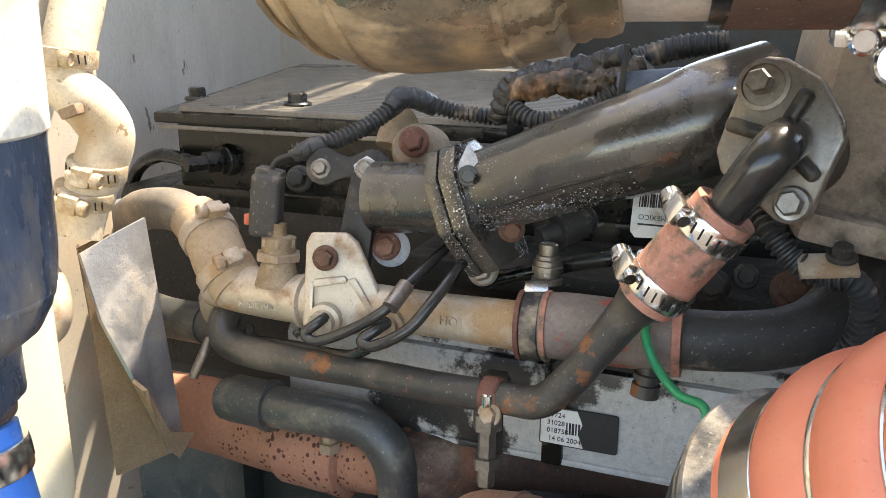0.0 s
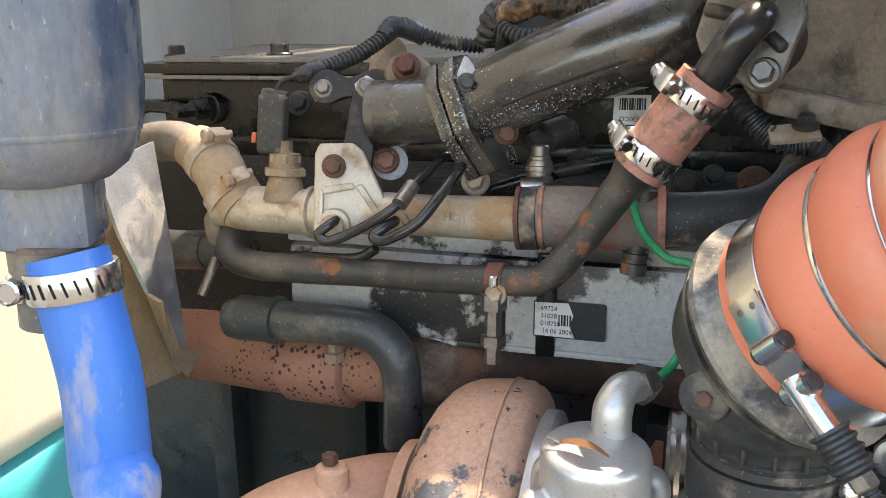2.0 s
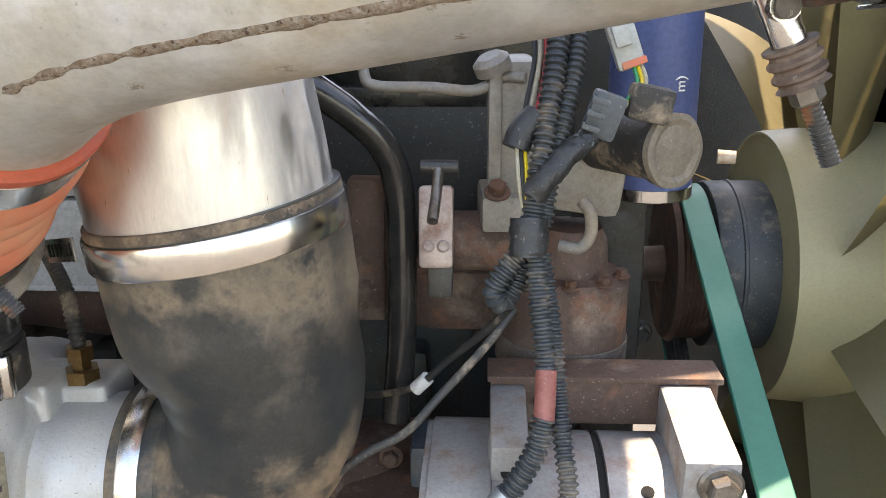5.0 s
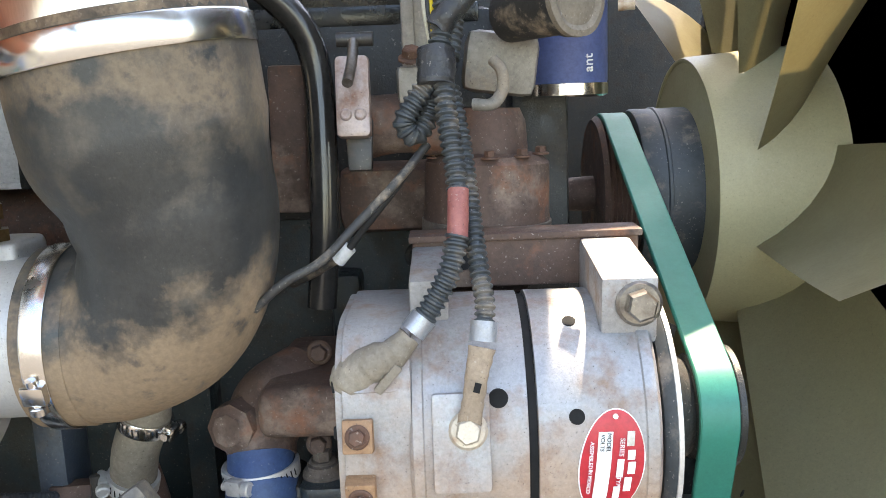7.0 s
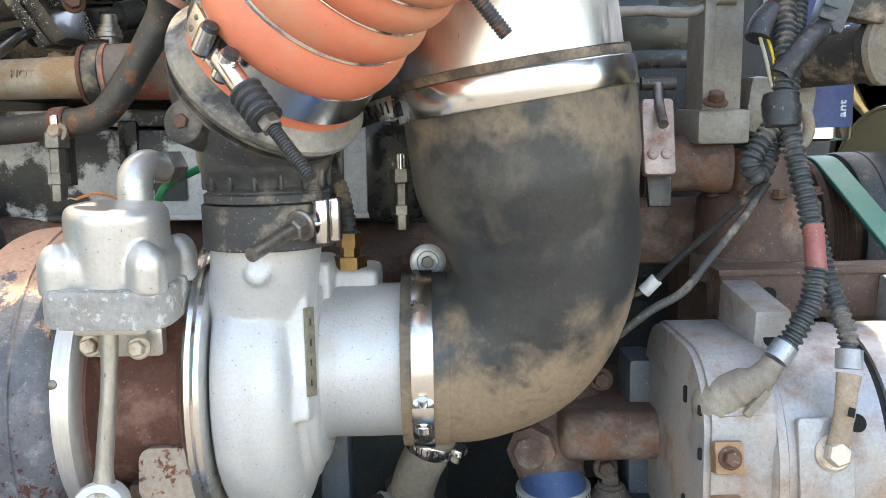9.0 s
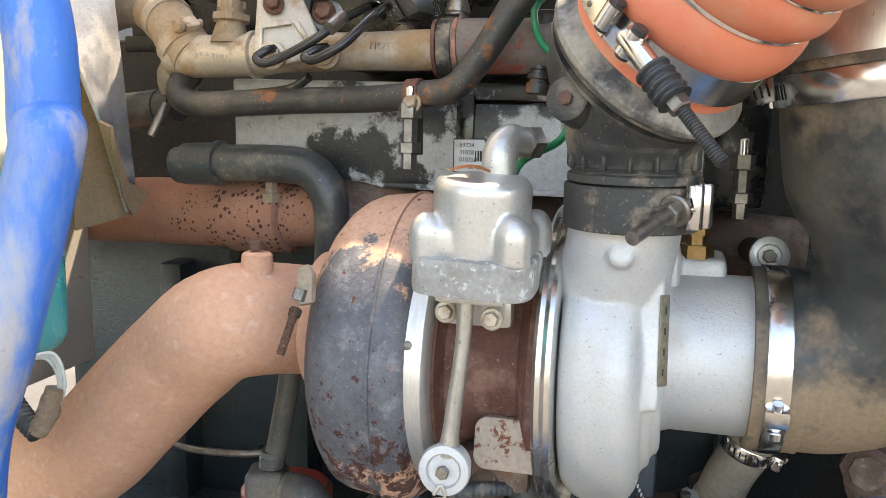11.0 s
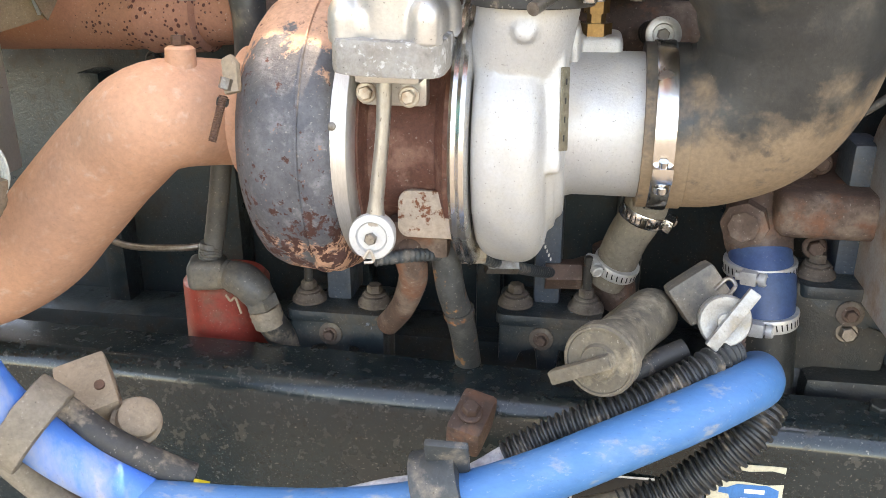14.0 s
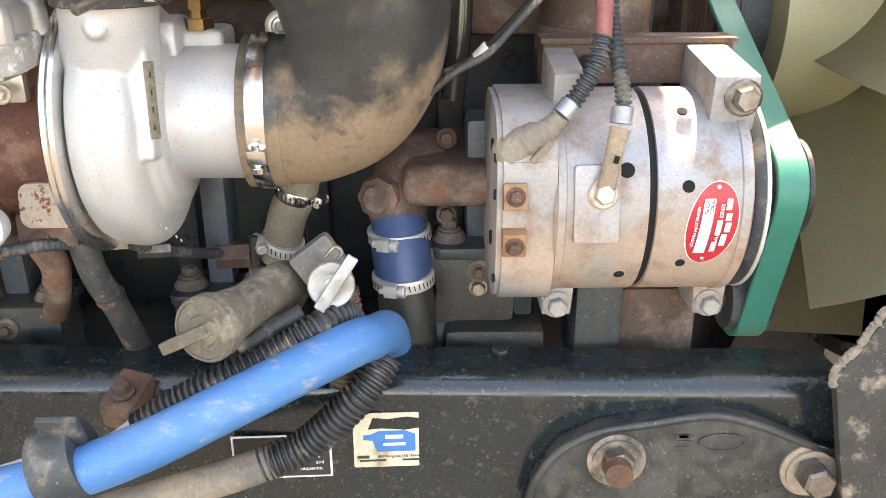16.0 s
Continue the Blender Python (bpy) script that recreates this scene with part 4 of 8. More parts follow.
# Dark reflection of the polished pipe, added as a black ring.
part("black_band", lathe([(-0.076, 0.0785), (-0.076, 0.0805), (-0.048, 0.0805), (-0.048, 0.0785)], DC, DA, 64), M_COVER, duct, "glossy black ring standing for a dark reflection")
part("collar", lathe([(-0.018, 0.0785), (-0.017, 0.083), (-0.012, 0.085), (-0.006, 0.085), (-0.003, 0.087), (0.002, 0.087)], DC, DA, 64), M_DUCT, duct, "tan-stained metal collar")
prof = [(0.0, 0.086), (0.004, 0.092), (0.03, 0.097), (0.065, 0.1)] + [(0.065 + 0.07 * math.sin(radians(a)), 0.045 + 0.055 * math.cos(radians(a))) for a in range(8, 89, 8)] + [(0.136, 0.0)]
part("cowl", lathe(prof, DC, DA, 72), M_DUCT, duct, "tan-stained metal cowl")
for k, r in ((0.022, 0.0958), (0.08, 0.0985), (0.1, 0.0935), (0.112, 0.0865)):
    part("rib", lathe([(k - 0.003, r - 0.003), (k - 0.0012, r + 0.0013), (k + 0.0012, r + 0.0013), (k + 0.003, r - 0.004)], DC, DA, 72), M_DUCT, duct)
worm_clamp((0.1615, 0.4015, 1.545), (-0.13, 0, 1), 0.0768, duct, (-1.0, -0.3, 0), 0.02, slots=0)
cl = DC - DA * 0.104
worm_clamp(cl, DA, 0.0795, duct, (0.0, 0.12, -1), 0.018, slots=0)
part("clamp_screw", lathe([(0, 0.0085), (0.006, 0.0085), (0.007, 0.0075), (0.007, 0.0)], cl + V(0.012, 0.002, -0.094), (0.1, -0.9, 0.2), 24), M_STAIN, duct, "slotted round clamp screw")
part("screw_slot", box((0.0018, 0.013, 0.0012), aim(cl + V(0.0127, -0.0044, -0.0925), (0.1, -0.9, 0.2), -35, up=(0, 0, 1)), 0), M_HOLE, duct)

# ---- charge-air outlet: elbow, orange hose, pipe ----
HOSE = [V(0.0376, 0.3473, 1.3909), V(0.0539, 0.332, 1.4109), V(0.0713, 0.3126, 1.4313), V(0.0882, 0.2985, 1.4472), V(0.1042, 0.2838, 1.4612), V(0.1225, 0.2672, 1.4735), V(0.1385, 0.2528, 1.4844)]
H0, HA = HOSE[0], V(0.543, -0.51, 0.668).normalized()
H1, HB = HOSE[-1], V(0.703, -0.441, 0.558).normalized()
oelb = thing("outlet_elbow", (0.025, 0.36, 1.285), "dirty grey cast elbow clamped on the compressor outlet", "pipe elbow")
part("coupling", lathe([(-0.003, 0.038), (-0.003, 0.0405), (-0.0022, 0.0412), (0.0232, 0.0412), (0.024, 0.0405), (0.024, 0.038)], (0.0245, 0.368, 1.283), (0, 0, 1), 64), M_RUBBER, oelb, "black coated clamp band")
part("hose_lip", lathe([(0.024, 0.036), (0.0255, 0.0395), (0.03, 0.0395), (0.0315, 0.037), (0.034, 0.0385), (0.036, 0.036)], (0.0245, 0.368, 1.283), (0, 0, 1), 56), M_RUBBER, oelb, "folded rubber lip")
bm = sweep([(0.0245, 0.368, 1.30), (0.0245, 0.3675, 1.318), (0.0245, 0.366, 1.336), (0.0265, 0.362, 1.356), H0 - HA * 0.022, H0 - HA * 0.012], [0.0355, 0.0372, 0.042, 0.0485, 0.0545, 0.056], 56, 8)
M_DIRTCAST = mat("dirt_caked_casting", (0.03, 0.031, 0.032), (0.075, 0.073, 0.067), 26, 0.42, 0.2, 0.5, dust=((0.24, 0.2, 0.15), 24, 0.2), fleck=0.25)
part("casting", crumple(bm, 0.0006, 160.0), M_DIRTCAST, oelb)
for k in range(16):
    a = math.pi * 2 * k / 16
    part("rib", box((0.0035, 0.003, 0.014), aim((0.0245 + 0.0385 * math.cos(a), 0.3675 + 0.0385 * math.sin(a), 1.323), (0, 0, 1), math.degrees(a)), 0.001, seg=1), M_DIRTCAST, oelb)
for off, r in ((0.004, 0.0605), (0.011, 0.0585)):
    part("seam_ring", lathe([(-0.0025, r - 0.006), (-0.001, r), (0.001, r), (0.0025, r - 0.006)], H0 - HA * (0.012 + off), HA, 64), M_DIRTCAST, oelb, "dark ridge")
part("collar", lathe([(-0.0155, 0.05), (-0.015, 0.0605), (-0.0125, 0.0628), (-0.009, 0.0628), (-0.007, 0.0605), (-0.001, 0.056), (0.002, 0.053)], H0, HA, 72), mat("bright_dirty_collar", (0.4, 0.38, 0.35), (0.25, 0.23, 0.2), 24, 0.36, 0.5, 0.25, dust=[((0.3, 0.26, 0.2), 20, 0.4), ((0.05, 0.05, 0.05), 24, 0.3)]), oelb, "machined grey collar")
lug = V(-0.0115, 0.318, 1.357)
part("lug", lathe([(-0.034, 0.016), (0.0, 0.0125), (0.002, 0.0095)], lug, (-0.3, -1, 0.15), 24), M_DIRTCAST, oelb)
bolt(lug + V(0, -0.002, 0), (-0.2, -1, 0.15), oelb, 0.011, M_RUSTBOLT, False, 0.3)
CL = V(0.0245, 0.368, 1.295)
part("clamp_tongue", box((0.026, 0.002, 0.018), aim(CL + V(0.0262, -0.0325, 0.001), (0.6, -0.8, 0), up=(0, 0, 1)), 0.0006), M_STAIN, oelb, "bright steel tongue")
for k in (0.0, 0.016):
    part("trunnion", lathe([(-0.013, 0.0045), (-0.012, 0.0052), (0.012, 0.0052), (0.013, 0.0045)], CL + V(0.037 + k * 0.35, -0.03 + k * 0.7, 0.002), (0, 0, 1), 16), M_CHROME, oelb)
cb = part("clamp_bolt", sweep([(0.0625, 0.345, 1.3), (0.0502, 0.3271, 1.296), (0.0296, 0.2874, 1.2845)], 0.0042, 16), M_BOLT, oelb, "grey clamp bolt")
bolt((0.0512, 0.3287, 1.296), (-0.45, -0.87, -0.25), cb, 0.0165, M_BOLT, True, 0.7, "nut")

ohose = thing("orange_silicone_hose", H0, "orange four-bulge silicone charge-air hose with wire rings", "hose")


def along(points, profile, n=72, per=14):
    """A tube of revolution bent along a smooth line; profile: (length along it, radius)."""
    line, _ = spline(points, per)
    cum = [0.0]
    for a, b in zip(line, line[1:]):
        cum.append(cum[-1] + (b - a).length)
    bm, rings, u, j = bmesh.new(), [], None, 0
    for s, r in profile:
        j = max(i for i in range(len(cum) - 1) if cum[i] <= max(s, 0.0))
        f = (s - cum[j]) / max(cum[j + 1] - cum[j], 1e-9)
        q = line[j] + (line[j + 1] - line[j]) * f
        lo, hi = max(j - 2, 0), min(j + 3, len(line) - 1)
        d = (line[hi] - line[lo]).normalized()
        u = u or frame_of(d)[0]
        u = (u - d * u.dot(d)).normalized()
        v = d.cross(u)
        rings.append([bm.verts.new(q + (u * math.cos(t) + v * math.sin(t)) * r) for t in (2 * math.pi * i / n for i in range(n))])
    for a, b in zip(rings, rings[1:]):
        for i in range(n):
            bm.faces.new((a[i], a[(i + 1) % n], b[(i + 1) % n], b[i]))
    bm.faces.new(rings[0][::-1])
    bm.faces.new(rings[-1])
    return bm


RING_AT = (0.0603, 0.0865, 0.1125)
BULGES = (0.0275,) + RING_AT + (0.1375,)
prof = []
for i in range(121):
    s = 0.1605 * i / 120
    r = 0.0553
    for lo, hi in zip(BULGES, BULGES[1:]):
        if lo < s < hi:
            r += 0.0062 * math.sin((s - lo) / (hi - lo) * math.pi) ** 0.6
    prof.append((s, r))
part("hose", along(HOSE, prof), M_ORANGE, ohose)
for k in RING_AT:
    part("wire_ring", along(HOSE, [(k + 0.0017 * math.cos(a), 0.0562 + 0.0017 * math.sin(a)) for a in (2 * math.pi * i / 8 for i in range(9))], 80), M_CHROME, ohose, "shiny wire ring")
part("edge", lathe([(-0.0045, 0.05), (-0.004, 0.0568), (0.003, 0.0572), (0.004, 0.0562), (0.0042, 0.05)], H1, HB, 72), M_REDRIM, ohose, "red hose end")
tbolt_clamp(H0 + HA * 0.0175, HA, 0.0558, ohose, (0.0224, 0.2755, 1.387), (0.0702, 0.2425, 1.3281), 0.0195)
tbolt_clamp(H1 - HB * 0.0125, HB, 0.0558, ohose, (0.1125, 0.2112, 1.454), (0.1631, 0.2132, 1.3899), 0.0205, M_DUSTPL)
cpipe = thing("charge_air_pipe", H1, "dull grey welded charge-air pipe above the turbo", "pipe")
CP = [H1 - HB * 0.01, H1 + HB * 0.01, (0.172, 0.2345, 1.5065), (0.212, 0.221, 1.5205), (0.27, 0.213, 1.531), (0.35, 0.206, 1.5435), (0.45, 0.2, 1.5605), (0.52, 0.197, 1.572)]
part("pipe", sweep(CP, [0.0525, 0.0525, 0.0525, 0.052, 0.0515, 0.051, 0.0505, 0.0505], 64, 10), M_PIPE, cpipe)
line = spline(CP[1:], 8)[0]
bm = bmesh.new()
wl = []
for i in range(6, 44):
    way = (line[i + 1] - line[i - 1]).normalized()
    side = V(0.0, -0.77, -0.64)
    side = (side - way * side.dot(way)).normalized()
    wl.append(line[i] + side * (0.0484 - 0.002 * i / 50))
sweep(wl, [0.0046 + 0.0003 * math.sin(k * 2.3) for k in range(len(wl))], 16, 4, None, bm)
crumple(bm, 0.0002, 900.0)
part("weld_seam", bm, M_WELD, cpipe, "rough rusty weld bead")
ehose = thing("charge_hose_end", (0.47, 0.2, 1.565), "dusty brown charge hose with a rusty sprung clamp", "hose")
EA = V(1, -0.03, 0.17).normalized()
part("hose", lathe([(-0.012, 0.052), (-0.012, 0.056), (0.11, 0.057), (0.11, 0.05)], (0.452, 0.2, 1.561), EA, 56), M_RUST, ehose)
tbolt_clamp(V(0.467, 0.2, 1.5635), EA, 0.0565, ehose, (0.4375, 0.2, 1.508), (0.4625, 0.2, 1.4528), 0.02, M_RUST)

# ---- upper engine: black recirculation pipe, mixer tube, coolant tubes ----
egr = thing("recirculation_pipe", (-0.1, 0.52, 1.48), "black cast exhaust recirculation pipe with white salt specks", "pipe")
EP = [(-0.2615, 0.5483, 1.4655), (-0.2415, 0.547, 1.467), (-0.2154, 0.5455, 1.469), (-0.1814, 0.5437, 1.474)]
part("small_pipe", sweep(EP, [0.026, 0.0255, 0.025, 0.026], 32), M_BLACKSPK, egr)
BP = [(-0.1859, 0.5451, 1.474), (-0.1509, 0.541, 1.4878), (-0.122, 0.538, 1.5), (-0.0861, 0.536, 1.5131), (-0.056, 0.537, 1.5241), (-0.0325, 0.543, 1.5351), (0.0, 0.558, 1.546)]
part("large_pipe", sweep(BP, [0.028, 0.0295, 0.0305, 0.032, 0.0335, 0.0345, 0.0345], 48), M_BLACKSPK, egr)
part("casting_seam", sweep([V(q) + V(-0.004, -0.0285, -0.0115) * k for q, k in zip(BP[1:6], (0.97, 1.0, 1.05, 1.1, 1.13))], 0.0013, 8), M_BLACK, egr)
fd = (V(BP[2]) - V(BP[0])).normalized()
fm = aim(V(BP[0]) - fd * 0.006, fd, up=(0.35, 0, 1))
for off, th in ((-0.011, 0.011), (0.0006, 0.0135)):
    part("flange", prism([(-0.034, 0.018), (-0.02, 0.036), (0.012, 0.038), (0.032, 0.02), (0.037, -0.02), (0.022, -0.052), (-0.014, -0.054), (-0.036, -0.02)], th, fm @ pose(0, 0, off), 0.003), M_BLACKSPK, egr)
sm0 = aim((-0.1812, 0.5215, 1.489), (0.35, -1, 0.2), up=(-0.05, 0, 1))
part("salt_crust", prism([(-0.001, 0.0225), (-0.0065, 0.012), (-0.009, 0.002), (-0.0065, -0.009), (-0.002, -0.021), (0.004, -0.0215), (0.0065, -0.008), (0.0085, 0.003), (0.005, 0.015), (0.0015, 0.021)], 0.0016, sm0, 0.0006), M_SALT, egr, "white salt crust round the bolt")
bolt((-0.1815, 0.5185, 1.492), (0.35, -1, 0.2), egr, 0.0125, M_TUBE)
cr = bmesh.new()
random.seed(11)
for i in range(520):
    k = min(abs(random.gauss(0.0, 0.42)), 0.98) * (len(BP) - 2)
    a, b = V(BP[int(k)]), V(BP[int(k) + 1])
    c = a.lerp(b, k - int(k))
    side = (b - a).normalized().cross(V(0, 0, 1)).normalized()
    up_ = side.cross((b - a).normalized())
    deg = radians(-44 + random.gauss(0, 15))
    out = side * math.cos(deg) + up_ * math.sin(deg)
    z = 0.00025 + random.random() ** 3 * 0.0006
    box((z * (0.8 + random.random()), z, 0.0004), aim(c + out * (0.0283 + 0.00125 * k), out, random.random() * 90, up=(0, 0, 1)), 0, cr)
for i in range(240):
    q = fm @ V(0.0365 - random.random() ** 2 * 0.02, -0.01 - random.random() * 0.042, 0.0142)
    z = 0.0003 + random.random() ** 3 * 0.0006
    box((z * (0.8 + random.random()), z, 0.0004), fm @ pose(*(fm.inverted() @ q), 0, 0, random.random() * 90), 0, cr)
tagged(part("salt_speckle", cr, M_SALT, egr, "scattered white salt grains"), kind="stuff")
bolt((-0.1551, 0.5314, 1.456), (0.35, -1, 0.0), egr, 0.016, M_RUSTBOLT)
# bracket with two bolts
bd = (0.3, -1, 0.35)
lobes = []
for cx, a0, a1 in ((-0.0172, 48, 312), (0.0172, -132, 132)):
    lobes += [(cx + 0.0138 * math.cos(radians(a0 + (a1 - a0) * i / 14)), 0.0138 * math.sin(radians(a0 + (a1 - a0) * i / 14))) for i in range(15)]
    lobes += [(0.0, -0.0072 if cx < 0 else 0.0072)]
part("ear_plate", prism(lobes, 0.009, aim((-0.2853, 0.5525, 1.484), bd, -2, up=(0, 0, 1)), 0.002), M_BLACK, egr, "two-lobed black mounting plate")
for q, r in (((-0.3026, 0.5418, 1.4845), 0.0105), ((-0.2684, 0.5462, 1.4855), 0.009)):
    part("crusted_washer", lathe([(-0.001, r), (0.0012, r), (0.0018, r * 0.85)], q, bd, 20, shape=lambda a: 1 + 0.07 * math.sin(5 * a) + 0.05 * math.sin(9 * a + 1)), M_SALT, egr, "white crusted washer")
bolt((-0.302, 0.5396, 1.485), bd, egr, 0.0135, M_BOLT)
bolt((-0.2679, 0.5443, 1.486), bd, egr, 0.0135, M_BOLT)
part("strut", prism([(-0.014, -0.05), (0.012, -0.05), (0.012, 0.028), (-0.01, 0.03)], 0.018, aim((-0.2755, 0.5525, 1.452), (0.3, -1, 0.2), -8, up=(0, 0, 1)), 0.004), M_BLACK, egr)
part("pad", lathe([(-0.03, 0.024), (0, 0.02), (0.01, 0.0175), (0.012, 0.0155)], (-0.2572, 0.612, 1.491), (0.2, -1, 0.3), 28), M_TANDUST, egr, "tan-stained cast boss")
part("pad_stem", sweep([(-0.2784, 0.6088, 1.492), (-0.277, 0.6171, 1.507), (-0.2716, 0.6272, 1.515)], 0.012, 16), M_TANDUST, egr)
bolt((-0.2524, 0.5964, 1.499), (0.2, -1, 0.35), egr, 0.0205, M_RUSTRED)
bolt((-0.331, 0.5578, 1.472), (0.2, -1, 0.35), egr, 0.018, M_ENGINE)
part("washer", lathe([(0, 0.0142), (0.003, 0.0142), (0.004, 0.012)], (-0.2525, 0.5516, 1.4275), (0.3, -1, 0.2), 28), M_SALT, egr, "white corroded washer")
bolt((-0.2541, 0.5466, 1.43), (0.3, -1, 0.2), egr, 0.0185, M_RUSTRED)
# flange plate with elbow
pn = V(-0.25, -1, 0.28).normalized()
pc = V((0.0071, 0.4752, 1.531))
pm = aim(pc, pn, 0, up=V((-0.0063, 0.4828, 1.565)) - V((0.0152, 0.4702, 1.497)))
part("cover_plate", prism([(0.001, 0.045), (0.0105, 0.041), (0.025, 0.0257), (0.0308, 0.002), (0.0294, -0.008), (0.0175, -0.0247), (0.0075, -0.0403), (-0.0007, -0.0438), (-0.009, -0.041), (-0.0193, -0.027), (-0.0325, -0.009), (-0.033, 0.0028), (-0.0244, 0.0173), (-0.011, 0.038)], 0.009, pm, 0.0025, seg=3), mat("grey_cover_plate", (0.24, 0.215, 0.185), (0.19, 0.165, 0.14), 20, 0.32, 0.5, 0.1, dust=((0.3, 0.24, 0.17), 22, 0.2)), egr, "grey-tan diamond-shaped cover plate")
for k in (148, 48, -60):
    part("web", box((0.008, 0.021, 0.009), pm @ pose(0, 0, 0.0125, 0, 0, k - 90) @ pose(0, 0.0175, 0), 0.0038, seg=3), M_BLACK, egr)
part("bolt_seat", lathe([(0.0, 0.0135), (0.0105, 0.0135), (0.0108, 0.011), (0.0095, 0.0105), (0.0095, 0.0)], pc + (V((-0.0068, 0.4724, 1.561)) - V(pc)) - pn * ((V((-0.0068, 0.4724, 1.561)) - V(pc)).dot(pn)), pn, 28), M_BOLT, egr)
bolt((-0.0068, 0.4724, 1.561), pn, egr, 0.0165, M_BOLT, False)
bolt((0.0137, 0.4546, 1.503), pn, egr, 0.0165, M_BOLT)
part("neck", lathe([(-0.05, 0.026), (0.0, 0.026)], pc, pn, 40), M_BLACK, egr)
part("valve_body", box((0.11, 0.1, 0.15), pose(0.068, 0.56, 1.545, 0, 8, 12), 0.016), M_BROWNCAST, egr, "dusty brown valve body")
part("body_foot", box((0.14, 0.07, 0.018), pose(0.08, 0.53, 1.475, 6, 12, 12), 0.005), M_BROWNCAST, egr)

tube = thing("coolant_return_tube", (-0.138, 0.4752, 1.361), "dark steel coolant tube with rust patches, hose-joined", "tube")
part("upper_elbow", sweep([V((0.0081, 0.4758, 1.532)) - pn * 0.004, V((0.0078, 0.4598, 1.534)), (0.0044, 0.4467, 1.532), (-0.002, 0.4397, 1.525), (-0.0112, 0.4417, 1.51), (-0.0223, 0.4485, 1.492)], [0.012, 0.0122, 0.0122, 0.0118, 0.0114, 0.0108], 28), M_GLOSSTUBE, tube, "glossy black elbow")
H_A, H_B = V((-0.0206, 0.4497, 1.494)), V((-0.0531, 0.4543, 1.448))
hd = (H_B - H_A).normalized()
part("joining_hose", sweep([H_A - hd * 0.006, H_A.lerp(H_B, 0.33), H_A.lerp(H_B, 0.66), H_B + hd * 0.004], [0.0178, 0.0182, 0.0182, 0.0178], 32), M_PINKHOSE, tube, "faded red rubber joining hose")
worm_clamp(H_A + hd * 0.006, hd, 0.0182, tube, V((-0.039, 0.4356, 1.507)) - (H_A + hd * 0.006), 0.0125)
worm_clamp(H_B - hd * 0.008, hd, 0.0184, tube, V((-0.0672, 0.4403, 1.467)) - (H_B - hd * 0.008), 0.0125)
part("long_tube", sweep([H_B - hd * 0.002, (-0.0663, 0.4627, 1.43), (-0.0841, 0.4644, 1.403), (-0.1021, 0.4665, 1.378), (-0.1182, 0.4694, 1.364), (-0.1419, 0.4757, 1.36), (-0.1869, 0.4828, 1.356), (-0.2444, 0.4902, 1.354), (-0.3066, 0.4966, 1.351), (-0.3499, 0.504, 1.349), (-0.3724, 0.5082, 1.354), (-0.38, 0.5174, 1.365), (-0.3803, 0.5373, 1.376)],
                       [0.0165, 0.0115, 0.0105, 0.0105, 0.0105, 0.0105, 0.0107, 0.0107, 0.0112, 0.0115, 0.0115, 0.0112, 0.011], 26), M_TUBE, tube)
part("rust_joint", lathe([(-0.0065, 0.011), (-0.0055, 0.0122), (0.0055, 0.0122), (0.0065, 0.011)], (-0.1486, 0.4766, 1.36), V((-0.1419, 0.4757, 1.36)) - V((-0.1869, 0.4828, 1.356)), 26), M_RUSTRED, tube, "rust-brown joint")
part("stand", lathe([(0, 0.0065), (0.045, 0.0065), (0.046, 0.011), (0.055, 0.011)], (-0.1517, 0.4887, 1.313), (0, 0, 1), 6), M_ENGINE, tube, "black stand-off post")
bolt((-0.1469, 0.4638, 1.353), (0, -1, 0.3), tube, 0.013, M_TANAL, True)

mix_t = thing("mixer_tube", (-0.2336, 0.5156, 1.394), "tan-stained aluminium mixer tube with a cast mounting ear", "tube")
part("tube", sweep([(-0.3903, 0.5272, 1.392), (-0.3589, 0.5225, 1.391), (-0.3058, 0.5153, 1.392), (-0.2689, 0.5153, 1.394), (-0.2069, 0.5128, 1.395), (-0.1379, 0.5107, 1.396)], [0.0185, 0.0185, 0.018, 0.0165, 0.0155, 0.0165], 36), M_TANAL, mix_t)

words("HOT", 0.0085, aim((-0.1843, 0.4962, 1.398), (0.05, -1, 0.12), -1, up=(0, 0, 1)), mix_t, M_TANAL, 0.0012)
words("MADE IN USA", 0.0055, aim((-0.3311, 0.4959, 1.39), (0.35, -1, 0.12), -6, up=(0, 0, 1)), mix_t, M_TANAL, 0.001)
em = aim((-0.2723, 0.5058, 1.41), (0.28, -1, 0.22), -4, up=(0, 0, 1))
ear = part("mounting_ear", prism([(-0.021, 0.036), (-0.024, 0.028), (-0.022, -0.03), (-0.008, -0.032), (0.03, -0.022), (0.036, -0.012), (0.012, 0.032), (0.004, 0.038)], 0.008, em, 0.0025, seg=3), M_TANAL, mix_t, "pale cast aluminium ear")
for ol in ([(-0.016, -0.002), (0.008, 0.004), (0.006, 0.0085), (-0.016, 0.004)], [(0.008, 0.006), (0.013, 0.008), (0.03, -0.016), (0.026, -0.018)], [(-0.019, 0.002), (-0.0155, 0.002), (-0.0145, -0.024), (-0.019, -0.024)]):
    part("raised_rib", prism(ol, 0.005, em @ pose(0, 0, 0.0075), 0.0018), M_TANAL, ear)
bolt((-0.2774, 0.4971, 1.432), (0.28, -1, 0.22), mix_t, 0.0155, M_RUSTBOLT)
part("port", lathe([(0, 0.0115), (0.006, 0.0115), (0.007, 0.0085), (0.014, 0.0085)], (-0.2759, 0.4927, 1.39), (0.15, -1, 0.0), 24), M_TANAL, mix_t)
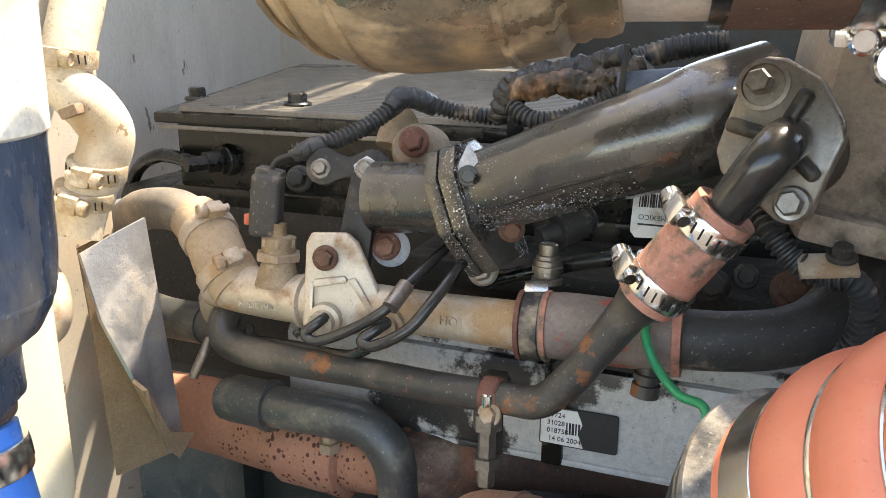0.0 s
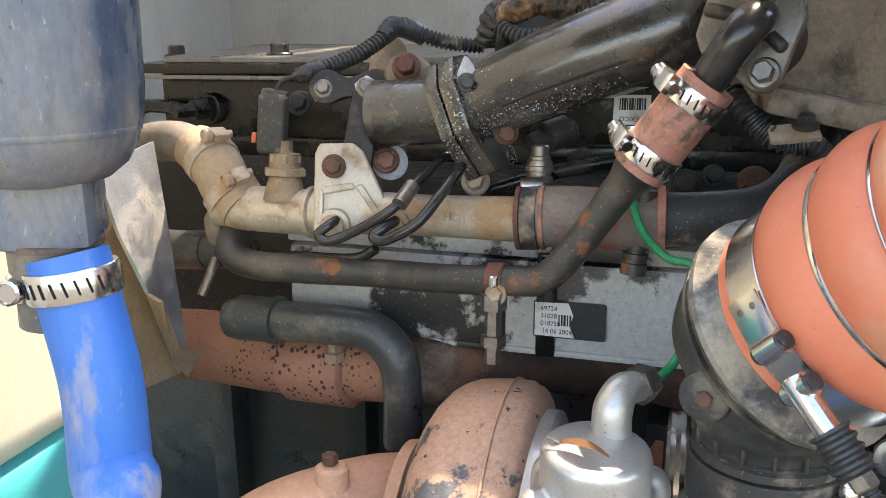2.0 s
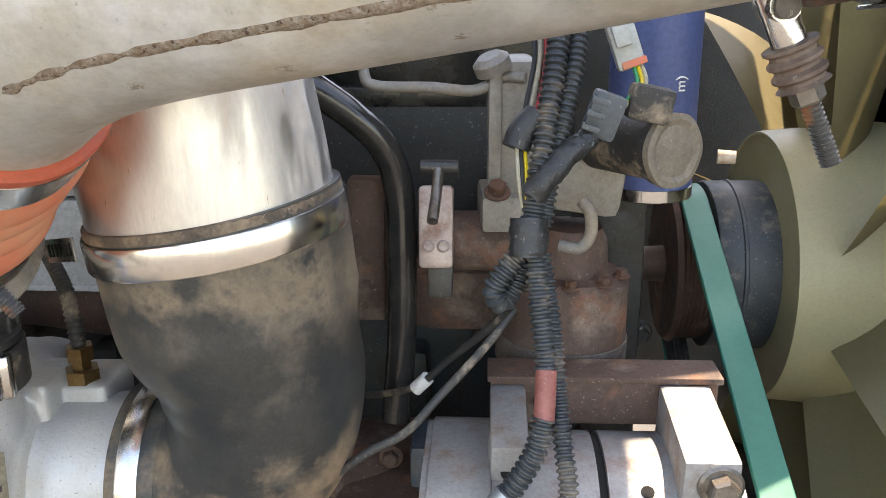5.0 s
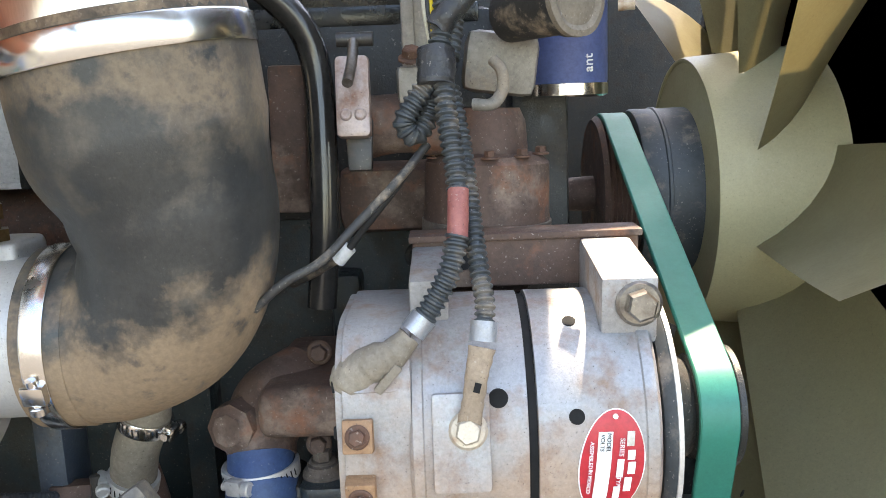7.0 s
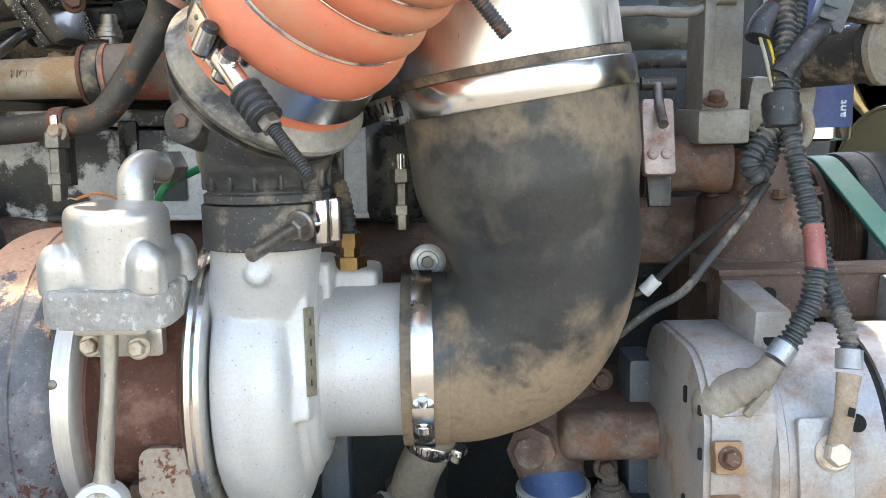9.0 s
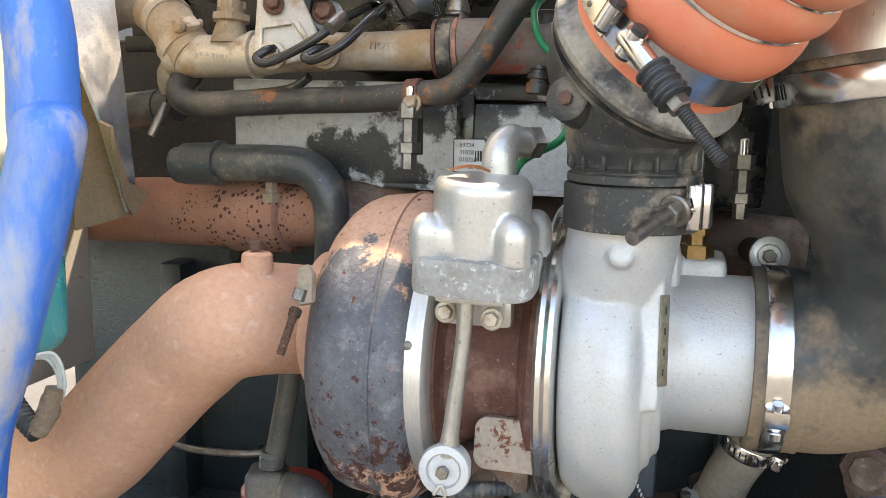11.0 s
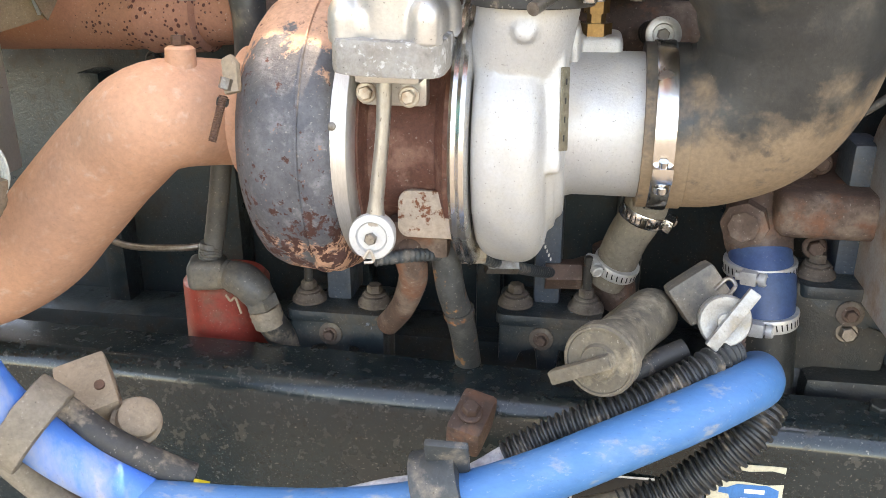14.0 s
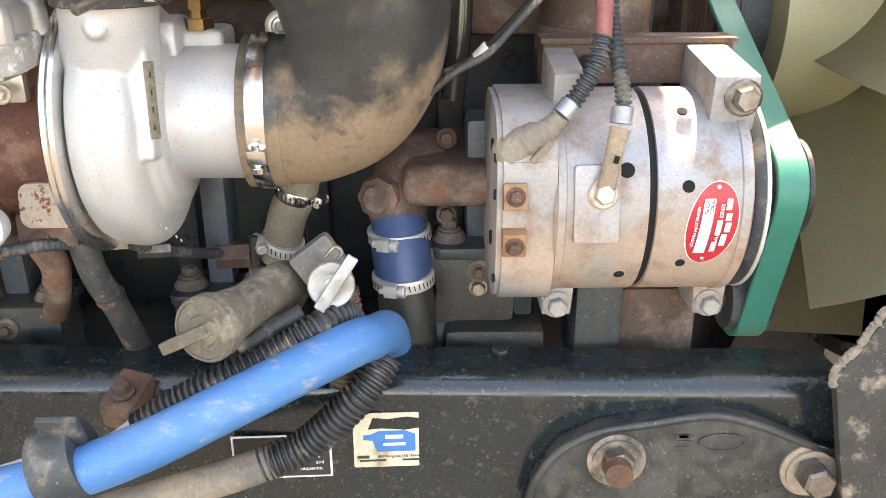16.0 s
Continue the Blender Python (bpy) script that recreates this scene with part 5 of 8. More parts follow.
part("port", lathe([(0, 0.0115), (0.006, 0.0115), (0.007, 0.0085), (0.014, 0.0085)], (-0.2305, 0.4971, 1.391), (0.15, -1, 0.0), 24), M_TANAL, mix_t)
part("pressure_hose", sweep([(-0.2706, 0.4816, 1.395), (-0.2726, 0.4725, 1.393), (-0.2791, 0.4682, 1.387), (-0.27, 0.4671, 1.383), (-0.2465, 0.4712, 1.393), (-0.2249, 0.4784, 1.407), (-0.2181, 0.4955, 1.418), (-0.2045, 0.5394, 1.435), (-0.2109, 0.58, 1.43)], 0.0037, 14), M_GLOSSTUBE, mix_t, "thin black hose")
part("pressure_hose", sweep([(-0.226, 0.4858, 1.396), (-0.2296, 0.4747, 1.394), (-0.2368, 0.4681, 1.388), (-0.2278, 0.4663, 1.386), (-0.206, 0.4718, 1.398), (-0.1928, 0.4878, 1.416), (-0.186, 0.5174, 1.431), (-0.1888, 0.5673, 1.433)], 0.004, 14), M_GLOSSTUBE, mix_t, "thin black hose")
part("pressure_hose", sweep([(-0.2431, 0.4888, 1.373), (-0.2638, 0.4946, 1.363), (-0.3127, 0.5076, 1.358), (-0.3512, 0.5143, 1.355), (-0.3615, 0.5229, 1.36)], 0.004, 12), M_GLOSSTUBE, mix_t, "thin black hose")
part("sleeve", sweep([(-0.22, 0.4767, 1.41), (-0.215, 0.4932, 1.421)], 0.0058, 14), M_BOLT, mix_t, "wire braid sleeve")
part("sensor_base", lathe([(0, 0.017), (0.008, 0.015), (0.018, 0.012), (0.02, 0.0155), (0.024, 0.0155), (0.025, 0.0125), (0.036, 0.0125), (0.037, 0.006), (0.046, 0.006)], (-0.3279, 0.5149, 1.401), (0.02, 0.1, 1), 6 * 4), mat("dull_dusty_brass", (0.26, 0.185, 0.11), (0.19, 0.13, 0.08), 40, 0.6, 0.3, 0.2, dust=((0.34, 0.26, 0.18), 30, 0.3)), mix_t, "brass-tan sensor boss")
part("sensor_nut", lathe([(0.019, 0.0165), (0.0195, 0.0175), (0.0245, 0.0175), (0.025, 0.0165)], (-0.3279, 0.5149, 1.401), (0.02, 0.1, 1), 6), M_TANDUST, mix_t)
part("sensor_nut", lathe([(0.029, 0.0125), (0.0295, 0.0135), (0.035, 0.0135), (0.0355, 0.012)], (-0.3279, 0.5149, 1.401), (0.02, 0.1, 1), 6), M_TANDUST, mix_t)
part("sensor_plug", box((0.0215, 0.019, 0.046), aim((-0.3376, 0.5215, 1.459), (0.06, 0.1, 1), 15), 0.004, seg=3), M_RUBBER, mix_t, "black sensor plug")
part("plug_clip", box((0.004, 0.006, 0.008), aim((-0.3509, 0.5153, 1.449), (0.06, 0.1, 1), 15), 0.001), M_REDRIM, mix_t)
part("plug_head", box((0.02, 0.018, 0.012), aim((-0.3381, 0.5284, 1.479), (0.2, 0.1, 1), 15), 0.003), M_RUBBER, mix_t)
part("plug_wire", sweep([(-0.3372, 0.5274, 1.482), (-0.3324, 0.5297, 1.491), (-0.3222, 0.5327, 1.495), (-0.3132, 0.5335, 1.497)], 0.002, 8), M_INK, mix_t)
for q, r, nm, mt in (((0.0, 0.0), 0.0215, "end_bead", M_TANAL),):
    part(nm, lathe([(-0.004, 0.017), (-0.002, 0.0205), (0.002, 0.0205), (0.004, 0.017)], (-0.3033, 0.515, 1.392), V((-0.2689, 0.5153, 1.394)) - V((-0.3589, 0.5225, 1.391)), 36), mt, mix_t)
part("elbow_hose", sweep([(-0.3677, 0.5242, 1.39), (-0.3857, 0.5298, 1.405), (-0.4018, 0.5398, 1.422), (-0.4272, 0.554, 1.434)], [0.0215, 0.0215, 0.0215, 0.0205], 32), mat("tan_clay_hose", (0.4, 0.3, 0.2), (0.32, 0.23, 0.15), 24, 0.8, 0.0, 0.3), mix_t, "clay-coated elbow hose")
worm_clamp((-0.3811, 0.5276, 1.4), V((-0.3677, 0.5242, 1.39)) - V((-0.3901, 0.5318, 1.413)), 0.0218, mix_t, (0.5, -0.5, 1), 0.012, M_TANAL, 0)
worm_clamp((-0.4062, 0.5425, 1.425), V((-0.3937, 0.5347, 1.413)) - V((-0.4229, 0.5516, 1.432)), 0.0215, mix_t, (0.6, -0.3, 1), 0.012, M_TANAL, 0)
part("rear_pipe", sweep([(-0.4194, 0.5505, 1.431), (-0.4491, 0.5578, 1.438), (-0.4931, 0.5722, 1.431), (-0.5404, 0.6034, 1.41)], 0.0175, 28), M_GREYRUB, mix_t, "grey rubber pipe")
# hose joint and black pipe on the other end
ja = (V((-0.0378, 0.515, 1.401)) - V((-0.138, 0.5109, 1.397))).normalized()
part("joint_hose", sweep([(-0.14, 0.5111, 1.397), (-0.1122, 0.5135, 1.399), (-0.0759, 0.5142, 1.399), (-0.0376, 0.5146, 1.4)], [0.0205, 0.022, 0.0218, 0.021], 36), M_JOINT, mix_t, "dusty faded hose with red paint marks")
part("red_band", lathe([(-0.002, 0.021), (-0.0015, 0.0232), (0.0015, 0.0232), (0.002, 0.021)], (-0.14, 0.5111, 1.397), ja, 36), M_RUSTRED, mix_t)
part("black_band", lathe([(-0.006, 0.021), (-0.0055, 0.0229), (0.0055, 0.0229), (0.006, 0.021)], (-0.1322, 0.5121, 1.397), ja, 36), M_RUBBER, mix_t)
part("red_band", lathe([(-0.002, 0.021), (-0.0015, 0.0234), (0.0015, 0.0234), (0.002, 0.021)], (-0.1232, 0.5124, 1.398), ja, 36), M_PINKHOSE, mix_t)
part("red_band", lathe([(-0.003, 0.021), (-0.0025, 0.0238), (0.0025, 0.0238), (0.003, 0.021)], (-0.0411, 0.5145, 1.4), ja, 36), M_PINKHOSE, mix_t)
part("black_pipe", sweep([(-0.0428, 0.5148, 1.4), (-0.0145, 0.5153, 1.402), (0.0144, 0.5248, 1.404), (0.0363, 0.5372, 1.41), (0.0516, 0.5558, 1.422), (0.059, 0.5746, 1.438), (0.0596, 0.5915, 1.456)], [0.019, 0.0185, 0.0185, 0.019, 0.019, 0.019, 0.019], 32), M_RUBBER, mix_t, "black rubber pipe")
part("hose_stud", lathe([(0, 0.0105), (0.004, 0.0105), (0.0045, 0.009), (0.008, 0.009), (0.0085, 0.0105), (0.012, 0.0105), (0.0125, 0.0095), (0.016, 0.0095), (0.0165, 0.008), (0.019, 0.008), (0.0195, 0.0065), (0.0265, 0.0065), (0.0275, 0.0055)], (-0.131, 0.5366, 1.419), (0.0, 0.1, 1), 24), M_BOLT, mix_t, "stacked washers and stud")
part("stud_tab", box((0.016, 0.01, 0.002), aim((-0.1331, 0.5182, 1.422), (0, -0.7, 1), 8), 0.0006), M_STAIN, mix_t)

# charge cooler: long peeling box with a label
cool = thing("recirculation_cooler", (-0.1, 0.6, 1.27), "long cooler box with peeling black paint over grey metal", "cooler")
cm = pose(-0.115, 0.585, 1.318, 0, 0.5, 0)
part("shell", box((0.46, 0.075, 0.075), cm, 0.008), M_PEELBOX, cool)
part("upper_rail", box((0.46, 0.03, 0.014), cm @ pose(0, -0.022, 0.046), 0.003), M_PEELBOX, cool)
part("lower_rail", box((0.46, 0.016, 0.005), cm @ pose(0, -0.031, -0.037), 0.0015), M_PEELBOX, cool)
part("end_cap", box((0.05, 0.085, 0.085), cm @ pose(0.21, 0, 0), 0.01), M_COVER, cool)
for dx in (-0.01, 0.16):
    part("strap", box((0.016, 0.082, 0.084), cm @ pose(dx, 0, 0.002), 0.003), M_COVER, cool)
lm = aim((-0.1065, 0.5386, 1.31), (0, -1, 0), 0, up=(0, 0, 1))
lm.translation.y = 0.5455
lab = part("label", prism(rounded(0.056, 0.03, 0.002), 0.001, lm, 0), M_INK, cool, "half-torn white and black label")
part("label_paper", prism([(-0.027, -0.0135), (0.004, -0.014), (0.0, -0.004), (0.003, 0.004), (-0.001, 0.014), (-0.027, 0.0135)], 0.0012, lm @ pose(0, 0, 0.0004), 0), M_PAPER, lab)
for i, tx in enumerate(("69724", "31028", "018758", "14 06 2004")):
    words(tx, 0.0052, lm @ pose(-0.0165 + 0.0013 * len(tx) - 0.006, 0.009 - 0.0062 * i, 0.0018), lab, M_INK)
for i in range(5):
    part("code_bar", box((0.001 + 0.0004 * (i % 3), 0.009, 0.0003), lm @ pose(-0.008 + i * 0.0022, 0.0, 0.0018), 0), M_INK, lab)

# exhaust manifold, heater hoses below
for sp, hgt in (((0.1009, 0.5372, 1.268), 0.05), ((-0.1489, 0.464, 1.303), 0.05)):
    std = thing("cooler_stud", sp, "dull steel stud and spacer standing beside the cooler", "stud", "cooler studs")
    part("spacer", lathe([(0, 0.006), (0.012, 0.006), (0.0125, 0.009), (0.02, 0.009), (0.0205, 0.006), (hgt - 0.012, 0.006), (hgt - 0.011, 0.0095), (hgt, 0.0095)], sp, (0, 0.05, 1), 6), M_BOLT, std)
    part("tip", lathe([(hgt, 0.0045), (hgt + 0.012, 0.0045), (hgt + 0.013, 0.0035)], sp, (0, 0.05, 1), 14), M_CHROME, std)
man = thing("exhaust_manifold", (-0.3, 0.63, 1.18), "rusty terracotta exhaust manifold with dark pitting", "manifold")
part("runner", sweep([(-0.6188, 0.6062, 1.227), (-0.5608, 0.5974, 1.235), (-0.5052, 0.587, 1.24), (-0.4425, 0.5788, 1.244), (-0.3827, 0.5682, 1.244), (-0.3266, 0.5573, 1.247), (-0.2826, 0.5529, 1.25), (-0.2326, 0.5517, 1.256)], [0.03, 0.03, 0.032, 0.033, 0.031, 0.029, 0.029, 0.03], 36), M_SPOTTED, man)
part("sleeve", lathe([(-0.032, 0.03), (-0.03, 0.0345), (0.03, 0.0345), (0.032, 0.03)], (-0.3176, 0.5555, 1.248), V((-0.2826, 0.5529, 1.25)) - V((-0.3827, 0.5682, 1.244)), 40), M_SLEEVE, man, "pitted slip joint")
part("runner", sweep([(-0.2448, 0.5355, 1.255), (-0.1, 0.62, 1.25), (0.02, 0.62, 1.24), (0.16, 0.63, 1.23)], [0.03, 0.03, 0.03, 0.03], 28), M_RUST, man)
M_HEAT = mat("dark_heater_rubber", (0.035, 0.039, 0.042), (0.065, 0.068, 0.068), 16, 0.34, 0.0, 0.1, dust=((0.2, 0.17, 0.13), 14, 0.12), spots=((0.2, 0.085, 0.04), 16, 0.16, 0.8, (2, 3.0, 1.3, 0.1)))
hh = thing("heater_hose", (-0.2973, 0.51, 1.31), "grey dusty heater hose bending down behind the turbo", "hose")
part("hose", sweep([(-0.3893, 0.5254, 1.294), (-0.3668, 0.5239, 1.297), (-0.3335, 0.5202, 1.298), (-0.2933, 0.5194, 1.299), (-0.2603, 0.5198, 1.296), (-0.2407, 0.5169, 1.28), (-0.2342, 0.5167, 1.253), (-0.2372, 0.5217, 1.2)], [0.0165, 0.0165, 0.0165, 0.0165, 0.0165, 0.0163, 0.016, 0.016], 28), M_HEAT, hh)
part("hose_socket", lathe([(-0.034, 0.014), (-0.033, 0.019), (0.0, 0.019), (0.001, 0.0205), (0.006, 0.0205), (0.007, 0.017)], (-0.3476, 0.5224, 1.297), V((-0.3227, 0.5191, 1.299)) - V((-0.3668, 0.5239, 1.297)), 28), M_HEAT, hh)
part("stub", sweep([(-0.4437, 0.5529, 1.343), (-0.4243, 0.55, 1.345), (-0.3981, 0.5446, 1.349)], 0.0165, 24), M_HEAT, hh)
part("stub_pipe", sweep([(-0.5048, 0.5733, 1.34), (-0.467, 0.5602, 1.341), (-0.4169, 0.5476, 1.346)], 0.0172, 24), M_HEAT, hh)
part("drain_fitting", lathe([(0, 0.0055), (0.016, 0.0055), (0.0162, 0.009), (0.024, 0.009), (0.0242, 0.006), (0.034, 0.006)], (-0.298, 0.528, 1.248), (0.02, 0.0, 1), 6), M_TANDUST, hh, "small dusty drain fitting")
tap = part("tap_body", lathe([(0, 0.012), (0.01, 0.014), (0.02, 0.014), (0.03, 0.009)], (-0.3981, 0.5366, 1.359), (0.1, -0.2, 1), 18), M_DUSTPL, hh, "dusty brass tap")
part("tap_lever", sweep([(-0.3942, 0.5177, 1.348), (-0.3956, 0.508, 1.336), (-0.4007, 0.5015, 1.321)], [0.004, 0.0042, 0.0038], 12), M_BOLT, tap)

# wiring loom over the cover
loom = thing("wiring_loom", (-0.2, 0.62, 1.52), "black corrugated wiring loom taped in bundles", "wiring loom")
part("conduit", sweep([(-0.324, 0.5398, 1.495), (-0.3078, 0.553, 1.5), (-0.2863, 0.5757, 1.51), (-0.2703, 0.5974, 1.524), (-0.2669, 0.6114, 1.53)], 0.0068, 14, 8, (0.0038, 0.0017)), M_LOOM, loom)
part("taped_bend", crumple(sweep([(-0.2712, 0.5942, 1.523), (-0.265, 0.6038, 1.532), (-0.2546, 0.6157, 1.528), (-0.2457, 0.623, 1.523)], [0.0075, 0.009, 0.0088, 0.0075], 14, per=22), 0.002), M_TAPE, loom, angle=75)
part("conduit", sweep([(-0.2503, 0.6168, 1.527), (-0.2332, 0.627, 1.52), (-0.2132, 0.6367, 1.516), (-0.1977, 0.6391, 1.515)], 0.0066, 14, 8, (0.0038, 0.0018)), M_LOOM, loom)
part("taped_tail", crumple(sweep([(-0.3076, 0.551, 1.5), (-0.315, 0.5405, 1.497), (-0.3231, 0.5341, 1.493)], [0.0078, 0.0074, 0.005], 14, per=22), 0.0018), M_TAPE, loom, angle=75)
part("tape_wrap", crumple(sweep([(-0.188, 0.615, 1.516), (-0.1829, 0.6112, 1.533), (-0.1659, 0.6105, 1.546), (-0.1412, 0.6109, 1.552), (-0.1171, 0.6107, 1.558), (-0.096, 0.599, 1.566)], [0.0095, 0.0115, 0.0125, 0.011, 0.0095, 0.009], 30, per=40), 0.004), M_TAPE, loom, "crumpled black tape", angle=75)
part("tape_wrap", crumple(sweep([(-0.1751, 0.5991, 1.538), (-0.1529, 0.5932, 1.546), (-0.1212, 0.5945, 1.546), (-0.0981, 0.5936, 1.551), (-0.0797, 0.5926, 1.561)], [0.0085, 0.0095, 0.0085, 0.009, 0.0095], 26, per=40), 0.0045), mat("brown_taped_wires", (0.03, 0.026, 0.022), (0.07, 0.05, 0.034), 45, 0.38, 0.0, 0.7, fine=140, dust=[((0.26, 0.13, 0.065), 30, 0.2, 0.7), ((0.3, 0.25, 0.2), 60, 0.14)]), loom, "rust-dusted taped wires", angle=75)
part("conduit", sweep([(-0.1717, 0.5813, 1.53), (-0.1534, 0.575, 1.523), (-0.1324, 0.5779, 1.525), (-0.1125, 0.583, 1.534), (-0.0925, 0.5838, 1.548)], 0.0068, 14, 8, (0.0038, 0.0017)), M_LOOM, loom)
part("conduit", sweep([(-0.1458, 0.6309, 1.551), (-0.1059, 0.6372, 1.558), (-0.0677, 0.6445, 1.57), (-0.0336, 0.6477, 1.574)], 0.009, 14, 8, (0.0045, 0.0012)), M_LOOM, loom)
part("cable_tie", box((0.004, 0.012, 0.04), aim((-0.093, 0.5689, 1.555), (0.05, 0.1, 1), 10), 0.001), M_INK, loom)
part("clip", box((0.012, 0.003, 0.03), aim((-0.1678, 0.5787, 1.517), (0.1, -0.1, 1), 20), 0.001), M_COVER, loom)
part("sheath", lathe([(-0.02, 0.013), (0.02, 0.013)], (-0.0767, 0.5779, 1.546), (1, 0.1, 0.1), 20), mat("blue_grey_sheath", (0.09, 0.12, 0.16), (0.06, 0.07, 0.09), 40, 0.6), loom)
loom2 = thing("sensor_loom", (0.0322, 0.4936, 1.462), "black corrugated sensor loom clipped to the casting", "wiring loom")
part("conduit", sweep([(-0.0014, 0.5004, 1.489), (0.0074, 0.4887, 1.477), (0.0202, 0.4844, 1.465), (0.0349, 0.4827, 1.459), (0.0474, 0.4819, 1.459), (0.056, 0.4872, 1.447), (0.0562, 0.4918, 1.426), (0.0501, 0.4948, 1.407)], 0.0075, 14, 8, (0.0042, 0.002)), M_LOOM, loom2)
part("clip", box((0.03, 0.016, 0.004), aim((0.0354, 0.4795, 1.466), (0.0, -0.6, 1), 10), 0.0015), M_TANAL, loom2)
bolt((0.042, 0.4834, 1.47), (0, -0.3, 1), loom2, 0.014, M_ENGINE)
gw = thing("green_wire", (-0.0478, 0.4761, 1.396), "bright green insulated wire looping down", "wire")
part("wire", sweep([(-0.0175, 0.5787, 1.474), (-0.0385, 0.5486, 1.457), (-0.059, 0.5048, 1.431), (-0.058, 0.4865, 1.413), (-0.0495, 0.4759, 1.397), (-0.0343, 0.4617, 1.387), (-0.0177, 0.4502, 1.383), (-0.0219, 0.4289, 1.345), (-0.0287, 0.4215, 1.329), (-0.0496, 0.399, 1.316), (-0.0583, 0.401, 1.297)], 0.0028, 10), M_GREENWIRE, gw)
inj = thing("injector_sensor", (-0.0585, 0.5006, 1.38), "black and steel ribbed sensor beside the green wire", "sensor")
part("body", lathe([(0, 0.009), (0.008, 0.009), (0.0085, 0.007), (0.011, 0.007), (0.0115, 0.009), (0.015, 0.009), (0.0155, 0.007), (0.018, 0.007), (0.0185, 0.009), (0.026, 0.009), (0.027, 0.013), (0.06, 0.012)], (-0.0582, 0.5064, 1.362), (0.08, 0.1, 1), 24), M_TUBE, inj)
part("arm", box((0.03, 0.02, 0.05), aim((-0.0521, 0.5325, 1.403), (0.0, 0.1, 1), 10), 0.004), M_BLACK, inj)
det = thing("cylinder_head_bolts", (-0.0188, 0.6037, 1.412), "rusty dark bolts and studs on the cylinder head", "bolts")
for p, sz, mt in (((-0.0279, 0.5996, 1.41), 0.022, M_ENGINE), ((0.0235, 0.5979, 1.413), 0.024, M_RUSTBOLT), ((-0.1215, 0.5979, 1.449), 0.02, M_ENGINE), ((-0.1878, 0.5718, 1.411), 0.02, M_TANAL), ((-0.0063, 0.6096, 1.416), 0.016, M_ENGINE)):
    bolt(p, (0.1, -1, 0.35), det, sz, mt)
part("ledge", box((0.46, 0.1, 0.02), pose(-0.04, 0.66, 1.39, 0, 1, 0), 0.005), M_ENGINE, det)
part("fuel_rail", sweep([(-0.188, 0.5794, 1.4), (-0.1297, 0.5851, 1.418), (-0.0906, 0.5916, 1.426), (-0.034, 0.6043, 1.433)], 0.006, 12), M_COVER, det)
part("sensor_head", lathe([(0, 0.012), (0.02, 0.012), (0.021, 0.008), (0.035, 0.007)], (-0.1175, 0.5784, 1.453), (-0.6, -0.6, -0.2), 18), M_RUBBER, det)
blab = thing("barcode_label", (-0.0691, 0.577, 1.461), "curled white paper label with printed bars", "label")
bmx = aim((-0.0675, 0.5626, 1.466), (0.0, -1, 0.35), 0, up=(0, 0, 1))
part("paper", prism([(-0.0135, -0.012), (-0.01, -0.016), (0.013, -0.015), (0.013, 0.016), (-0.0135, 0.016)], 0.0008, bmx, 0), M_PAPER, blab)
for i in range(11):
    part("bar", box((0.0008 + 0.0005 * ((i * 7) % 3), 0.009, 0.0003), bmx @ pose(-0.009 + i * 0.0018, 0.009, 0.0012), 0), M_INK, blab)
words("MEXICO", 0.0048, bmx @ pose(0, -0.002, 0.0012, 0, 0, 180), blab, M_INK)
part("bar_line", box((0.018, 0.0012, 0.0003), bmx @ pose(0, -0.007, 0.0012), 0), M_INK, blab)

# ---- cab side: insulation flap, painted hoses, canister, blue hose, tank ----
flap = thing("insulation_flap", (-0.47, 0.5, 1.2), "crinkled silver foil insulation flap peeling off the cab edge", "insulation")


def sheet(rows, thick, bm=None):
    """A bent sheet through rows of places, given a thickness."""
    bm = bm or bmesh.new()
    top = [[bm.verts.new(V(q)) for q in r] for r in rows]
    faces = [bm.faces.new((top[i][j], top[i][j + 1], top[i + 1][j + 1], top[i + 1][j])) for i in range(len(rows) - 1) for j in range(len(rows[0]) - 1)]
    bmesh.ops.subdivide_edges(bm, edges=bm.edges[:], cuts=4, use_grid_fill=True, smooth=1.0)
    bmesh.ops.solidify(bm, geom=bm.faces[:], thickness=thick)
    return bm


part("foil", sheet([[(-0.4456, 0.4457, 1.431), (-0.44, 0.4726, 1.439), (-0.4364, 0.5037, 1.445)], [(-0.4307, 0.4424, 1.384), (-0.4292, 0.4718, 1.387), (-0.4313, 0.5038, 1.385)], [(-0.4207, 0.4578, 1.331), (-0.4291, 0.486, 1.324), (-0.4321, 0.5115, 1.32)], [(-0.4277, 0.4979, 1.252), (-0.4282, 0.5052, 1.259), (-0.4279, 0.5129, 1.265)]], 0.003), M_SHIELD, flap)
part("curled_edge", sheet([[(-0.4186, 0.4579, 1.335), (-0.4046, 0.4549, 1.33), (-0.4062, 0.4584, 1.315)], [(-0.4228, 0.483, 1.288), (-0.4106, 0.4802, 1.282), (-0.419, 0.4834, 1.267)], [(-0.4237, 0.5028, 1.263), (-0.4071, 0.5057, 1.27), (-0.4194, 0.4995, 1.247)]], 0.003), M_FELT, flap, "curled tan felt edge")
part("felt_backing", sheet([[(-0.4694, 0.4686, 1.427), (-0.4563, 0.4874, 1.435)], [(-0.4584, 0.4632, 1.359), (-0.4396, 0.4879, 1.362)], [(-0.4665, 0.4783, 1.237), (-0.4322, 0.512, 1.249)]], 0.006), M_FELT, flap, "tan felt backing")

ph = thing("painted_heater_hose", (-0.4606, 0.4978, 1.511), "cream overpainted heater hoses with old clamps", "hose")
